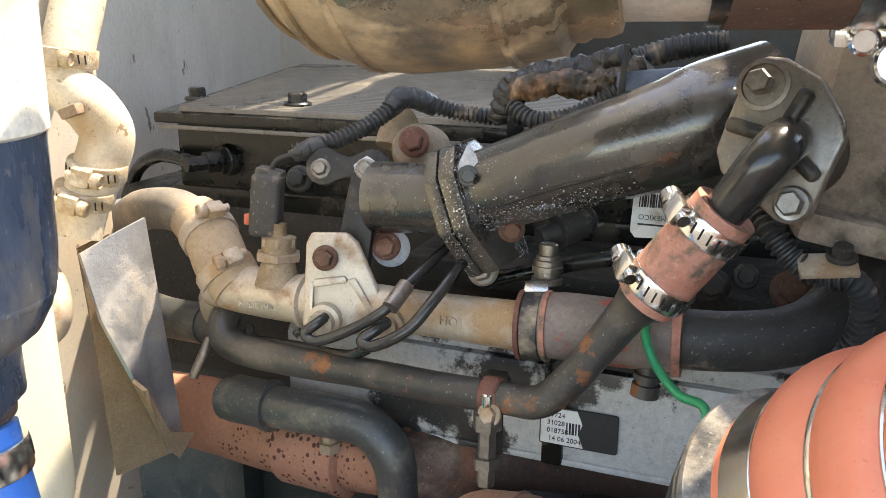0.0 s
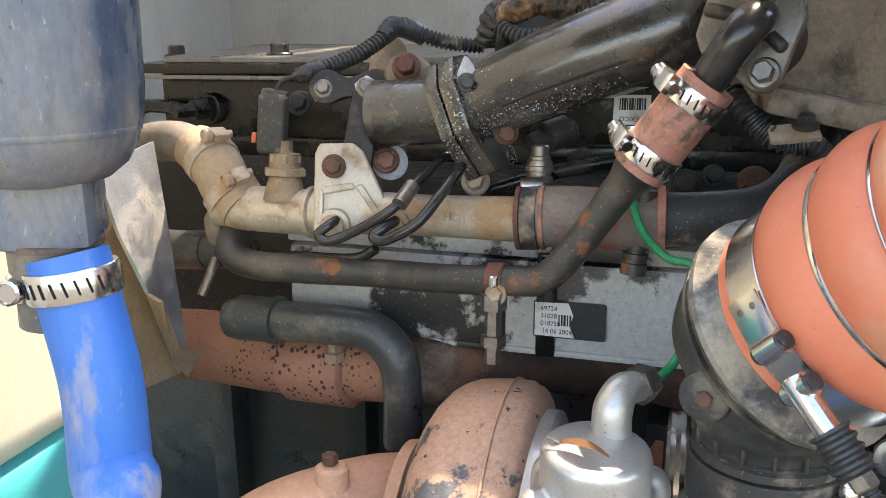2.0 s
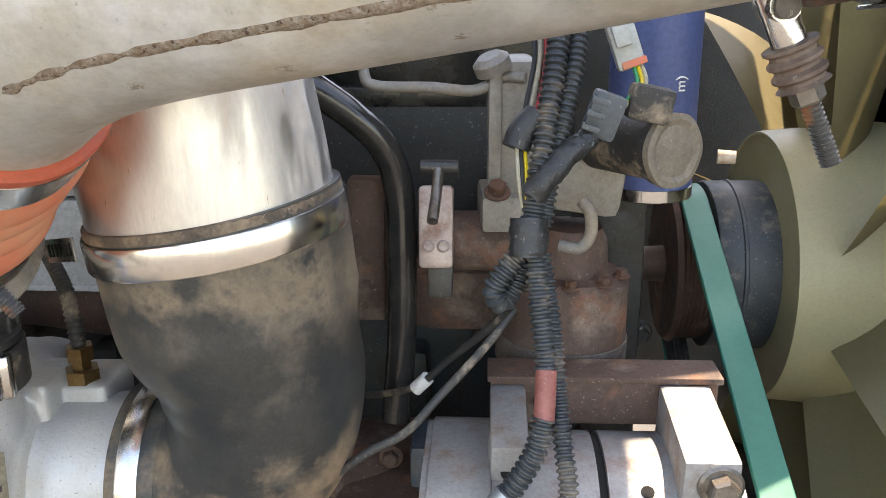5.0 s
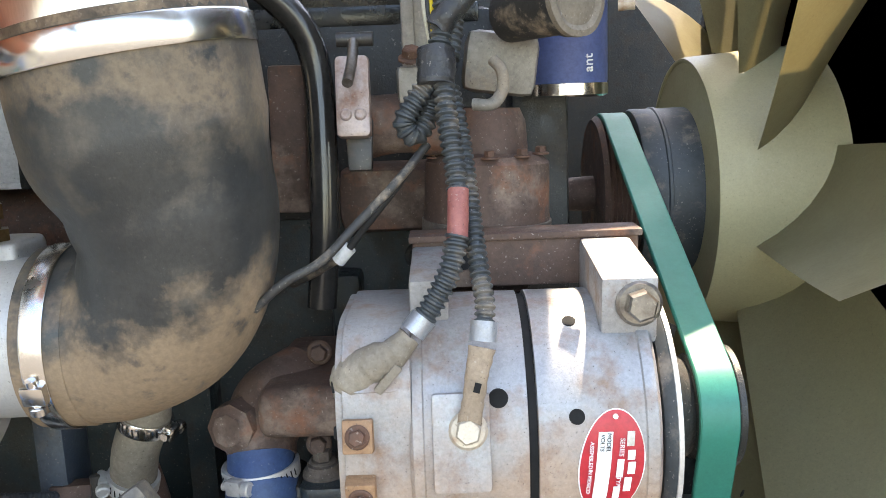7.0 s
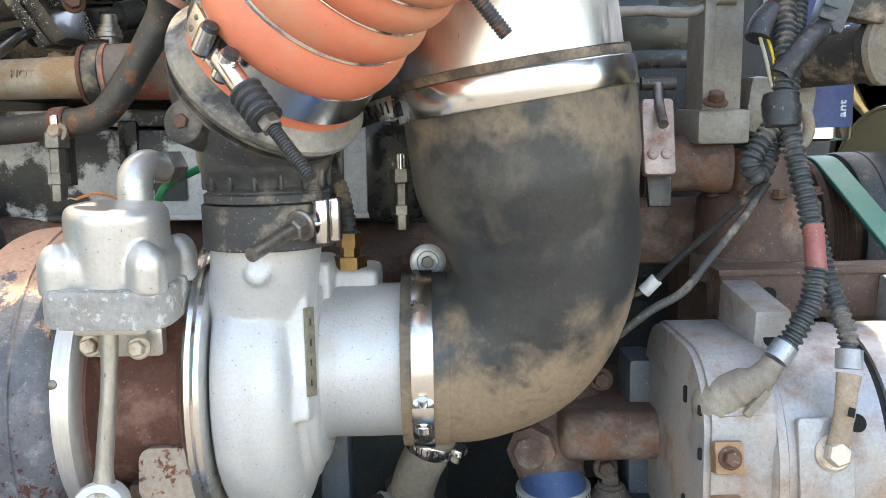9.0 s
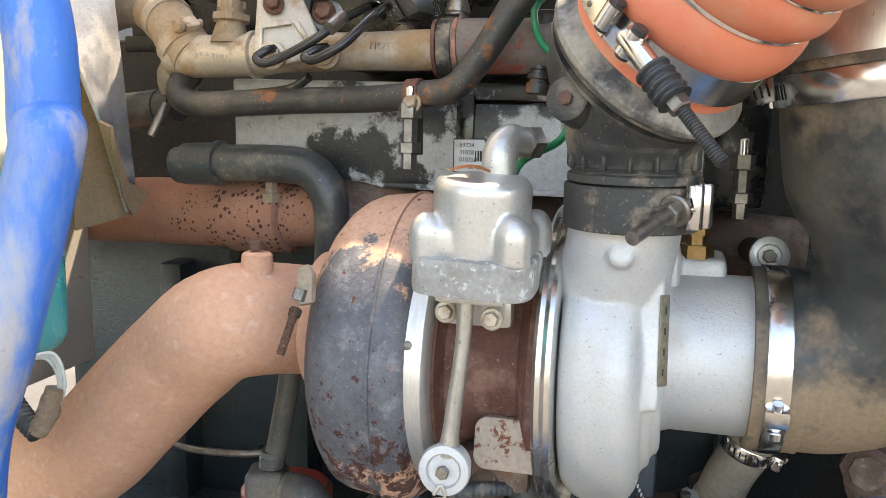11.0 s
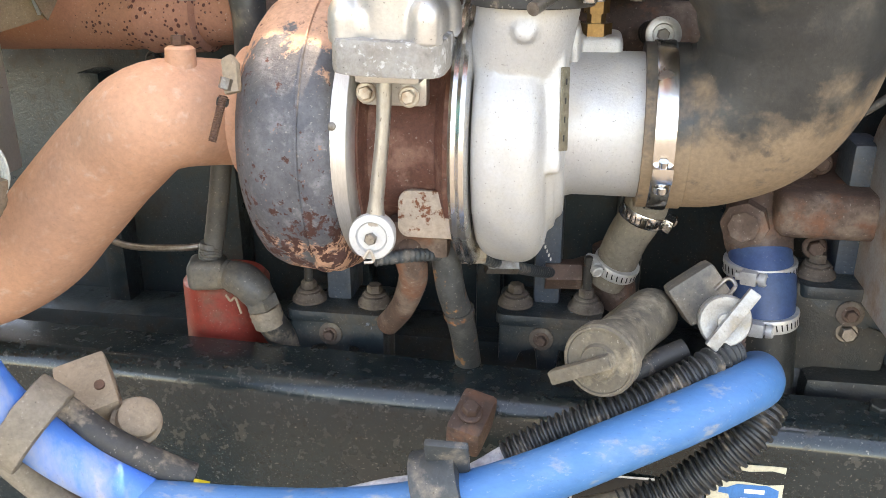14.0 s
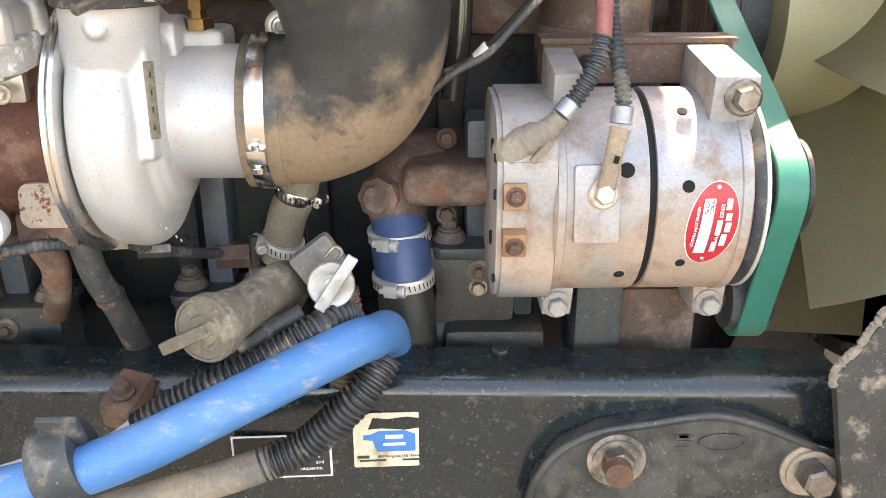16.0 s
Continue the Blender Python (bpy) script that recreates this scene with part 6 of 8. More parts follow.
M_PAINTHOSE = mat("overpainted_hose", (0.6, 0.52, 0.4), (0.48, 0.39, 0.27), 12, 0.7, 0.0, 0.25, dust=((0.34, 0.24, 0.14), 14, 0.22), spots=((0.25, 0.17, 0.1), 50, 0.02))
part("hose", sweep([(-0.4919, 0.5328, 1.627), (-0.4867, 0.5136, 1.595), (-0.4819, 0.4959, 1.567), (-0.4795, 0.4896, 1.544), (-0.4604, 0.4914, 1.526), (-0.4527, 0.4943, 1.508), (-0.456, 0.4857, 1.484), (-0.4595, 0.4718, 1.461), (-0.4609, 0.464, 1.437)], [0.019, 0.019, 0.0185, 0.0185, 0.0195, 0.0195, 0.019, 0.0175, 0.016], 28), M_PAINTHOSE, ph)
for q, a in (((-0.4815, 0.4948, 1.563), (0.1, 0.1, 1)), ((-0.4564, 0.4845, 1.484), (0.25, 0, 1)), ((-0.4601, 0.4734, 1.467), (0.3, 0, 1))):
    worm_clamp(q, a, 0.0195, ph, (0.3, -1, 0), 0.013, M_CRUST, 3)
part("clip", box((0.014, 0.008, 0.018), aim((-0.4585, 0.4706, 1.528), (0.3, -1, 0), 20, up=(0, 0, 1)), 0.002), M_FELT, ph)
part("conduit", sweep([(-0.4834, 0.4136, 1.374), (-0.4818, 0.429, 1.386), (-0.4825, 0.446, 1.406)], 0.016, 18, 8, (0.006, 0.002)), M_FELT, ph)
part("bent_pipe", sweep([(-0.4729, 0.4194, 1.38), (-0.4521, 0.4168, 1.381), (-0.4425, 0.4189, 1.395), (-0.4504, 0.4266, 1.411), (-0.4659, 0.4344, 1.42)], 0.009, 18), M_TANAL, ph)

can = thing("filter_canister", (-0.2925, 0.2201, 1.454), "blue-black and weathered white filter canister", "canister")
CC = V((-0.2922, 0.2208, 1.456)) + V(0, 0, 0.013)
part("bowl", lathe([(0.0, 0.016), (0.003, 0.027), (0.009, 0.0345), (0.018, 0.0395), (0.028, 0.0425), (0.042, 0.044), (0.09, 0.045)], CC + V(0, 0, -0.002), (0.0, 0.0, 1), 56), M_CANBLK, can, "dusty blue-black bowl")
part("bead", lathe([(0.019, 0.0395), (0.0205, 0.0412), (0.023, 0.0418), (0.025, 0.041)], CC, (0, 0, 1), 56), M_CANBLK, can)
part("upper_shell", lathe([(0.084, 0.044), (0.086, 0.0465), (0.16, 0.048), (0.3, 0.048)], CC, (0, 0, 1), 56), M_CANWHT, can, "weathered white upper shell")
part("neck", box((0.041, 0.041, 0.03), Matrix.Translation(CC + V(-0.001, 0, -0.012)) @ pose(0, 0, 0, 0, 0, 25), 0.003), M_CANBLK, can)
part("rust_line", lathe([(-0.0285, 0.0195), (-0.028, 0.022), (-0.0255, 0.022), (-0.025, 0.0195)], CC, (0.05, 0, 1), 32), M_RUST, can, "rusty joint line")
part("socket", lathe([(-0.065, 0.0165), (-0.043, 0.0165), (-0.041, 0.0185), (-0.03, 0.019), (-0.016, 0.0185)], CC, (0.05, 0, 1), 28), M_GREYRUB, can)
bh = thing("blue_coolant_hose", (-0.3033, 0.1842, 1.152), "faded blue silicone coolant hose with dust patches", "hose")
BH = [CC + V(0.008, -0.003, -0.032), (-0.2795, 0.2165, 1.418), (-0.2712, 0.2145, 1.38), (-0.2706, 0.2135, 1.335), (-0.2612, 0.2047, 1.332), (-0.2714, 0.1987, 1.284), (-0.286, 0.1873, 1.221), (-0.3061, 0.1869, 1.165), (-0.3247, 0.2018, 1.097), (-0.3243, 0.2227, 1.033), (-0.2949, 0.2396, 0.9798), (-0.2411, 0.2513, 0.9364)]
part("hose", sweep(BH, [0.0178] * 3 + [0.0183] * 9, 32, 8), M_BLUE, bh)
worm_clamp(V((-0.2815, 0.2168, 1.4255)), (-0.12, 0.02, 1), 0.0186, bh, (-1, -0.25, 0), 0.0135)
bh2 = thing("blue_drain_hose", (0.0842, 0.2834, 1), "clean blue silicone hose strapped along the rail", "hose")
part("hose", sweep([(-0.2526, 0.2469, 0.9342), (-0.1655, 0.2554, 0.9303), (-0.0861, 0.2499, 0.943), (-0.0197, 0.2522, 0.9585), (0.0363, 0.2635, 0.975), (0.0963, 0.284, 0.9965), (0.15, 0.3067, 1.0145), (0.1885, 0.338, 1.0195), (0.2035, 0.37, 1.009), (0.211, 0.415, 0.99), (0.214, 0.46, 0.95)], [0.0188] * 11, 32, 8), M_BLUECLEAN, bh2)
tank = thing("expansion_tank", (-0.455, 0.28, 1.17), "translucent cream expansion tank half full of turquoise coolant", "tank")
part("shell", prism(rounded(0.2, 0.16, 0.04, 6), 0.2, pose(-0.465, 0.285, 1.302), 0.02, seg=4), M_TANK, tank)
part("coolant_level", prism(rounded(0.2, 0.16, 0.04, 6), 0.132, pose(-0.465, 0.285, 1.172), 0.02, seg=4), M_COOLANT, tank, "turquoise coolant showing through")
part("outlet", lathe([(0, 0.016), (0.02, 0.016), (0.021, 0.02), (0.045, 0.02), (0.046, 0.012), (0.055, 0.012)], (-0.386, 0.2253, 1.196), (1, -0.15, 0.0), 24), M_RUBBER, tank, "black cap and fitting")
part("foot", box((0.06, 0.05, 0.03), pose(-0.45, 0.26, 1.16), 0.006), M_CANWHT, tank)
part("vent_hose", sweep([(-0.397, 0.2097, 1.115), (-0.3842, 0.2178, 1.13), (-0.3796, 0.2352, 1.148)], 0.008, 14, 8, (0.004, 0.0012)), M_SALT, tank)
sens_w = thing("probe_wire", (-0.327, 0.268, 1.168), "dusty taped probe wires beside the exhaust pipe", "wire")
for k in range(3):
    part("wire", sweep([(-0.3267, 0.254, 1.195), V((-0.3174, 0.2615, 1.192)) + V(0.002 * k, 0, 0.002 * k), V((-0.3132, 0.2638, 1.176)) + V(0.002 * k, 0, 0), V((-0.3206, 0.2608, 1.155)) + V(0.002 * k, 0, 0)], 0.0013, 8), M_LTGREY, sens_w)
part("taped_end", crumple(sweep([(-0.3142, 0.261, 1.175), (-0.319, 0.2593, 1.159), (-0.3251, 0.2568, 1.145)], [0.006, 0.007, 0.006], 12, per=22), 0.0016), M_FELT, sens_w, angle=75)
part("conduit", sweep([(-0.3258, 0.2576, 1.145), (-0.3364, 0.2603, 1.151), (-0.348, 0.2643, 1.159)], 0.007, 12, 8, (0.0035, 0.001)), M_BLUELOOM, sens_w)
dh = thing("tan_dusty_hose", (-0.3898, 0.2424, 1.096), "tan dust-coated hose behind the blue hose", "hose")
part("hose", sweep([(-0.4088, 0.2601, 1.16), (-0.3982, 0.2425, 1.104), (-0.3839, 0.237, 1.047), (-0.3646, 0.2444, 0.9912), (-0.3375, 0.2533, 0.9476), (-0.2947, 0.2562, 0.9049)], 0.0115, 20), M_DUSTPL, dh)
strap = thing("rubber_strap", (-0.3108, 0.2339, 1.008), "dusty rubber strap round the blue hose", "strap")
part("band", crumple(lathe([(-0.0125, 0.0305), (-0.0125, 0.0325), (-0.0115, 0.0335), (0.0115, 0.0335), (0.0125, 0.0325), (0.0125, 0.0305)], (-0.3095, 0.236, 1.003), (0.78, 0.1, -0.6), 40), 0.0012, 40.0), M_DUSTPL, strap)
brk = thing("rail_bracket", (-0.2989, 0.2989, 0.9931), "dusty steel bracket and plug on the chassis rail", "bracket")
part("plate", box((0.04, 0.05, 0.035), aim((-0.3061, 0.3052, 0.986), (0.2, -0.6, 1), 20), 0.004), M_TANDUST, brk)
part("plug", lathe([(-0.03, 0.013), (-0.012, 0.013), (-0.011, 0.017), (0.004, 0.0175), (0.005, 0.0195), (0.012, 0.0195), (0.0135, 0.0165), (0.022, 0.016), (0.025, 0.0125), (0.026, 0.0)], (-0.2709, 0.3019, 0.9629), (0.45, -0.35, 0.6), 28), M_TANDUST, brk, "dust-caked round plug")
part("plate_bolt", lathe([(0, 0.004), (0.002, 0.004), (0.003, 0.0)], (-0.2871, 0.2912, 1.004), (0.2, -0.6, 1), 12), M_RUSTBOLT, brk)
part("tag", box((0.012, 0.004, 0.03), aim((-0.2053, 0.268, 0.9322), (0.4, -0.2, 1), 15), 0.001), M_YELLOW, brk, "yellow plastic tag")
part("short_hose", sweep([(-0.3003, 0.2585, 1.005), (-0.2658, 0.2593, 0.9785), (-0.2345, 0.2665, 0.9568), (-0.2115, 0.2738, 0.9424)], 0.011, 20), M_RUBBER, brk)

# ---- front of the engine: alternator, belt, fan ----
AY, AZ, AR = 0.45, 1.112, 0.088
alt = thing("alternator", (0.41, AY, 1.02), "grey dusty aluminium alternator with a red oval plate", "alternator")


def on_alt(x, deg, lift=0.0):
    """A place on the alternator's skin: along x, degrees up from the side that faces the walk; and the way out."""
    d = V(0, -math.cos(radians(deg)), math.sin(radians(deg)))
    return V(x, AY, AZ) + d * (AR + lift), d


part("rear_cover", prism(rounded(0.166, 0.17, 0.05, 9), 0.043, aim((0.3075, AY, AZ), (1, 0, 0), up=(0, 0, 1)), 0.0015), M_ALT, alt)
part("rear_end", prism(rounded(0.162, 0.166, 0.05, 9), 0.005, aim((0.303, AY, AZ), (1, 0, 0), up=(0, 0, 1)), 0.001), M_ALT, alt, "grey slotted rear plate")
for dy, dz, hh_ in ((-0.074, 0.05, 0.008), (-0.076, 0.02, 0.008), (-0.076, -0.052, 0.007), (-0.04, 0.05, 0.012), (-0.04, -0.03, 0.012)):
    part("rear_slot", box((0.003, 0.004, hh_), pose(0.3022, AY + dy, AZ + dz), 0.0008, seg=1), M_HOLE, alt)
part("cast_corner", prism(rounded(0.036, 0.03, 0.006), 0.014, aim((0.327, AY - 0.062, AZ + 0.05), (0, -0.75, 0.66), up=(0, 0.66, 0.75)), 0.002), M_ALT, alt)
part("main_body", lathe([(0.3475, 0.08), (0.349, 0.0865), (0.3505, 0.088), (0.4228, 0.088), (0.4232, 0.0845), (0.4288, 0.0845), (0.4292, 0.088), (0.4955, 0.088), (0.4965, 0.0893), (0.5035, 0.0893), (0.506, 0.086), (0.506, 0.05)], (0, AY, AZ), (1, 0, 0), 96), M_ALT, alt)
part("body_step", lathe([(0.3505, 0.0875), (0.351, 0.0893), (0.357, 0.0893), (0.3585, 0.0875)], (0, AY, AZ), (1, 0, 0), 96), M_ALT, alt)
part("groove", lathe([(0.4233, 0.0842), (0.4233, 0.0852), (0.4287, 0.0852), (0.4287, 0.0842)], (0, AY, AZ), (1, 0, 0), 96), M_HOLE, alt)
part("cooling_disc", lathe([(0.507, 0.04), (0.509, 0.08), (0.5145, 0.0855), (0.5165, 0.0865), (0.518, 0.0855), (0.518, 0.04)], (0, AY, AZ), (1, 0, 0), 72), M_BLUELOOM, alt, "grey steel cooling disc")
part("disc_rim", lathe([(0.5155, 0.085), (0.516, 0.0872), (0.519, 0.0872), (0.5195, 0.085)], (0, AY, AZ), (1, 0, 0), 72), M_DULLSTEEL, alt, "pale disc rim")
part("pulley", lathe([(0.518, 0.03), (0.53, 0.041)] + [(0.542 + k * 0.0022, 0.0378 if k % 2 else 0.034) for k in range(12)] + [(0.57, 0.043), (0.574, 0.043), (0.575, 0.02)], (0, AY, AZ), (1, 0, 0), 56), M_ENGINE, alt, "dark ribbed pulley")
for x, deg, r in ((0.4048, 27, 0.0062), (0.453, 18.5, 0.005), (0.4066, -36, 0.0045), (0.454, -26, 0.004), (0.4543, 62, 0.0045)):
    p, d = on_alt(x, deg, -0.0006)
    part("vent_hole", lathe([(-0.003, r), (0.0012, r), (0.0012, 0.0)], p, d, 18), M_HOLE, alt)
for deg in (14, -11):
    p, d = on_alt(0.317, deg, 0.0)
    part("terminal_block", box((0.019, 0.021, 0.012), aim(p, d, up=(0, 0, 1)), 0.0015), mat("rust_stained_pad", (0.38, 0.22, 0.12), (0.26, 0.14, 0.075), 60, 0.6, 0.2, 0.3) if deg > 0 else bpy.data.materials["rust_stained_pad"], alt, "rust-stained terminal pad")
    bolt(p + d * 0.0055, d, alt, 0.0135, M_RUSTBOLT)
for deg, w in ((77, 0.02), (-24, 0.014), (-48, 0.012), (52, 0.012)):
    p, d = on_alt(0.318, deg, -0.004)
    part("slot", box((w, 0.007, 0.003), aim(p, d, up=(0, 0, 1)), 0.0008), M_HOLE, alt)
p, d = on_alt(0.3852, 15, 0.0)
part("stud_pad", prism(rounded(0.036, 0.062, 0.003), 0.006, aim(on_alt(0.381, 10)[0] - d * 0.003, on_alt(0, 10)[1], up=(0, 0, 1)), 0.0015), M_ALT, alt)
bolt(p + d * 0.003, d, alt, 0.021, M_TANAL)
# oval plate
pd = on_alt(0, -2)[1]
pm = aim(on_alt(0.4735, -2, 0.0014)[0], pd, up=(0.1, 0, 1))


def bent(outline, thick, lift):
    """A thin plate that follows the alternator's round skin; outline: across and along the girth."""
    lo = [on_alt(0.4735 + x + 0.1 * y, -2 + math.degrees(y / AR), lift)[0] for x, y in outline]
    hi = [on_alt(0.4735 + x + 0.1 * y, -2 + math.degrees(y / AR), lift + thick)[0] for x, y in outline]
    bm = bmesh.new()
    n = len(outline)
    a, b = [bm.verts.new(q) for q in lo], [bm.verts.new(q) for q in hi]
    for k in range(n // 2 - 1):
        for ring in (a, b):
            bm.faces.new((ring[k], ring[k + 1], ring[n - 2 - k], ring[n - 1 - k]))
    for k in range(n):
        bm.faces.new((a[k], a[(k + 1) % n], b[(k + 1) % n], b[k]))
    return bm


def oval_outline(rx, ry, n=20):
    right = [(rx * math.sin(math.pi * (i + 0.5) / n), ry * math.cos(math.pi * (i + 0.5) / n)) for i in range(n)]
    return right + [(-x, y) for x, y in right[::-1]]


def panel_outline(x, y, w, h, n=6):
    right = [(x + w / 2, y + h / 2 - h * i / n) for i in range(n + 1)]
    return right + [(x - w / 2, q[1]) for q in right[::-1]]


oval = part("name_plate", bent(oval_outline(0.0198, 0.0352), 0.0008, 0.0004), M_PLATE, alt, "red oval maker's plate with pale panels")
part("plate_rim", bent(oval_outline(0.0206, 0.036), 0.0005, 0.0003), M_PAPER, oval)
for x, y, w, h in ((-0.0055, -0.001, 0.009, 0.046), (0.005, -0.001, 0.0042, 0.012), (0.0045, -0.018, 0.0042, 0.009)):
    part("plate_panel", bent(panel_outline(x, y, w, h), 0.0003, 0.0019), M_PAPER, oval)
for y, h in ((0.0175, 0.009), (0.0075, 0.006), (-0.001, 0.008), (-0.012, 0.01)):
    part("plate_bar", bent(panel_outline(0.0122 - abs(y) * 0.12, y, 0.0046, h), 0.0003, 0.0019), M_PAPER, oval, "pale lettering band")
for tx, x, y, sz, c in (("SERIES", 0.0048, 0.0125, 0.0042, M_PAPER), ("TYPE", 0.0046, -0.0105, 0.004, M_PAPER), ("ASSEMBLED", -0.0138, 0.008, 0.0034, M_PAPER), ("IN MEXICO", -0.0135, -0.009, 0.0034, M_PAPER), ("MODEL", -0.0035, 0.0155, 0.0036, M_INK), ("VOLTS", -0.0075, 0.0155, 0.0036, M_INK)):
    words(tx, sz, aim(on_alt(0.4735 + x + 0.1 * y, -2 + math.degrees(y / AR), 0.0026)[0], on_alt(0, -2 + math.degrees(y / AR))[1], up=(0.1, 0, 1)) @ pose(0, 0, 0, 0, 0, -90), oval, c)
for y in (0.031, -0.031):
    q, d = on_alt(0.4735 + 0.1 * y, -2 + math.degrees(y / AR), 0.001)
    part("plate_rivet", lathe([(0, 0.0022), (0.001, 0.0016)], q, d, 12), M_CHROME, oval)
# lugs
for x in (0.363, 0.499):
    part("lower_lug", prism([(-0.016, 0.02), (-0.013, -0.022), (0.013, -0.022), (0.016, 0.02)], 0.05, aim((x, 0.44, 1.024), (0, -1, 0), up=(0, 0, 1)) @ pose(0, 0, -0.03), 0.003), M_ALT, alt)
    bolt((x, 0.42, 1.0135), (0, -1, 0), alt, 0.022, M_ALT)
part("upper_lug", box((0.026, 0.078, 0.05), pose(0.363, 0.452, 1.2, 7, 0, 0), 0.0035, seg=2), M_ALT, alt)
part("upper_lug", box((0.037, 0.092, 0.046), pose(0.492, 0.4425, 1.2035, 7, 0, 0), 0.0035, seg=2), M_ALT, alt)
part("lug_bore", lathe([(-0.002, 0.006), (0.001, 0.006), (0.001, 0.0)], (0.3628, 0.4135, 1.2), (0, -1, 0.1), 16), M_HOLE, alt)
bolt((0.4975, 0.3965, 1.2035), (0, -1, 0.05), alt, 0.026, M_BOLT)
abr = thing("alternator_bracket", (0.43, 0.47, 1.2), "rusty steel bar bracket behind the alternator", "bracket")
part("bar", box((0.168, 0.03, 0.036), pose(0.434, 0.502, 1.2145), 0.003), M_RUST, abr)
part("top_edge", box((0.172, 0.034, 0.005), pose(0.434, 0.5, 1.2345), 0.001), M_RUST, abr)
part("bore", lathe([(0, 0.006), (0.002, 0.006), (0.002, 0)], (0.388, 0.4868, 1.2165), (0, -1, 0), 16), M_HOLE, abr)
part("arm", box((0.04, 0.14, 0.03), pose(0.42, 0.585, 1.2), 0.006), M_RUST, abr)

# power cables to the alternator
har = thing("power_harness", (0.38, 0.44, 1.2), "grey-black corrugated cable harness bound with tape", "wiring loom")
part("conduit", sweep([(0.3978, 0.512, 1.524), (0.3936, 0.4902, 1.481), (0.3867, 0.4687, 1.436), (0.3804, 0.4516, 1.399), (0.3752, 0.4407, 1.364)], 0.0078, 14, 8, (0.0048, 0.0019)), M_BLUELOOM, har)
part("conduit", sweep([(0.4097, 0.5178, 1.524), (0.4073, 0.4971, 1.481), (0.3993, 0.4754, 1.439), (0.3892, 0.459, 1.401), (0.3828, 0.4459, 1.362)], 0.0068, 14, 8, (0.0044, 0.0017)), M_BLUELOOM, har)
part("tape_wrap", crumple(sweep([(0.374, 0.44, 1.369), (0.3737, 0.4366, 1.357), (0.373, 0.4328, 1.345)], [0.0125, 0.013, 0.012], 16, per=22), 0.0016), M_TAPE, har, "blue-black tape binding", angle=75)
part("conduit", sweep([(0.3781, 0.4347, 1.35), (0.3795, 0.4234, 1.324), (0.3834, 0.4113, 1.294), (0.3845, 0.4038, 1.276)], 0.0074, 14, 8, (0.0048, 0.0019)), M_BLUELOOM, har)
part("red_sleeve", sweep([(0.3847, 0.4039, 1.28), (0.3841, 0.3982, 1.265), (0.383, 0.3914, 1.25)], 0.0068, 16), mat("dusty_red_cable", (0.34, 0.12, 0.1), (0.26, 0.08, 0.07), 60, 0.6), har, "exposed red cable")
part("conduit", sweep([(0.3829, 0.3922, 1.252), (0.3779, 0.386, 1.232), (0.3664, 0.383, 1.211), (0.359, 0.382, 1.201)], 0.0078, 14, 8, (0.0048, 0.0019)), M_BLUELOOM, har)
part("conduit", sweep([(0.3825, 0.4453, 1.343), (0.3887, 0.4299, 1.306), (0.3931, 0.4078, 1.26), (0.3962, 0.3902, 1.23), (0.3985, 0.378, 1.212), (0.3972, 0.371, 1.198)], 0.0066, 14, 8, (0.0044, 0.0017)), M_BLUELOOM, har)
part("loop", sweep([(0.3699, 0.4381, 1.349), (0.3584, 0.4342, 1.335), (0.3512, 0.432, 1.322), (0.3575, 0.4348, 1.313), (0.3657, 0.4404, 1.323), (0.3721, 0.4448, 1.343)], 0.0078, 14, 8, (0.0048, 0.0019)), M_BLUELOOM, har)
part("branch", crumple(sweep([(0.375, 0.4441, 1.382), (0.3855, 0.4457, 1.395), (0.4003, 0.4556, 1.408), (0.4136, 0.4646, 1.418)], [0.0085, 0.009, 0.0085, 0.0075], 16, per=22), 0.0016), M_TAPE, har, "taped branch", angle=75)
part("plug_housing", box((0.022, 0.016, 0.03), aim((0.4226, 0.4738, 1.43), (0.35, 0.0, 1), 0, up=(0, -1, 0)), 0.003), M_PLASTIC, har, "grey plug")
for k in range(4):
    part("plug_fin", box((0.012, 0.004, 0.004), aim((0.4191, 0.4618, 1.425), (0.35, 0.0, 1), 0, up=(0, -1, 0)) @ pose(0.006, 0.004, -0.012 + 0.009 * k), 0.001), M_PLASTIC, har)
part("plug_housing", box((0.03, 0.02, 0.024), aim((0.4558, 0.4927, 1.435), (0.2, 0.0, 1), 0, up=(0, -1, 0)), 0.004), M_RUBBER, har, "black plug")
lc = part("light_plug", box((0.019, 0.013, 0.036), aim((0.4392, 0.5093, 1.474), (-0.35, 0.1, 1), 0, up=(0, -1, 0)), 0.003), M_LTGREY, har, "pale grey plug")
part("plug_key", box((0.011, 0.004, 0.016), aim((0.4357, 0.5005, 1.48), (-0.35, 0.1, 1), 0, up=(0, -1, 0)), 0.0012), M_LTGREY, lc)
part("seal", box((0.017, 0.011, 0.005), aim((0.4458, 0.5055, 1.461), (-0.35, 0.1, 1), 0, up=(0, -1, 0)), 0.001), M_ORANGE, lc)
for k, mt in enumerate((M_GREENWIRE, M_YELLOW, M_WIRE)):
    part("wire", sweep([V((0.4443, 0.5054, 1.461)) + V(0.003 * k, 0, 0), V((0.4473, 0.4968, 1.449)) + V(0.003 * k, 0, 0), V((0.4408, 0.4901, 1.439)) + V(0.003 * k, 0, 0), (0.4304, 0.4848, 1.43)], 0.0014, 8), mt, har)
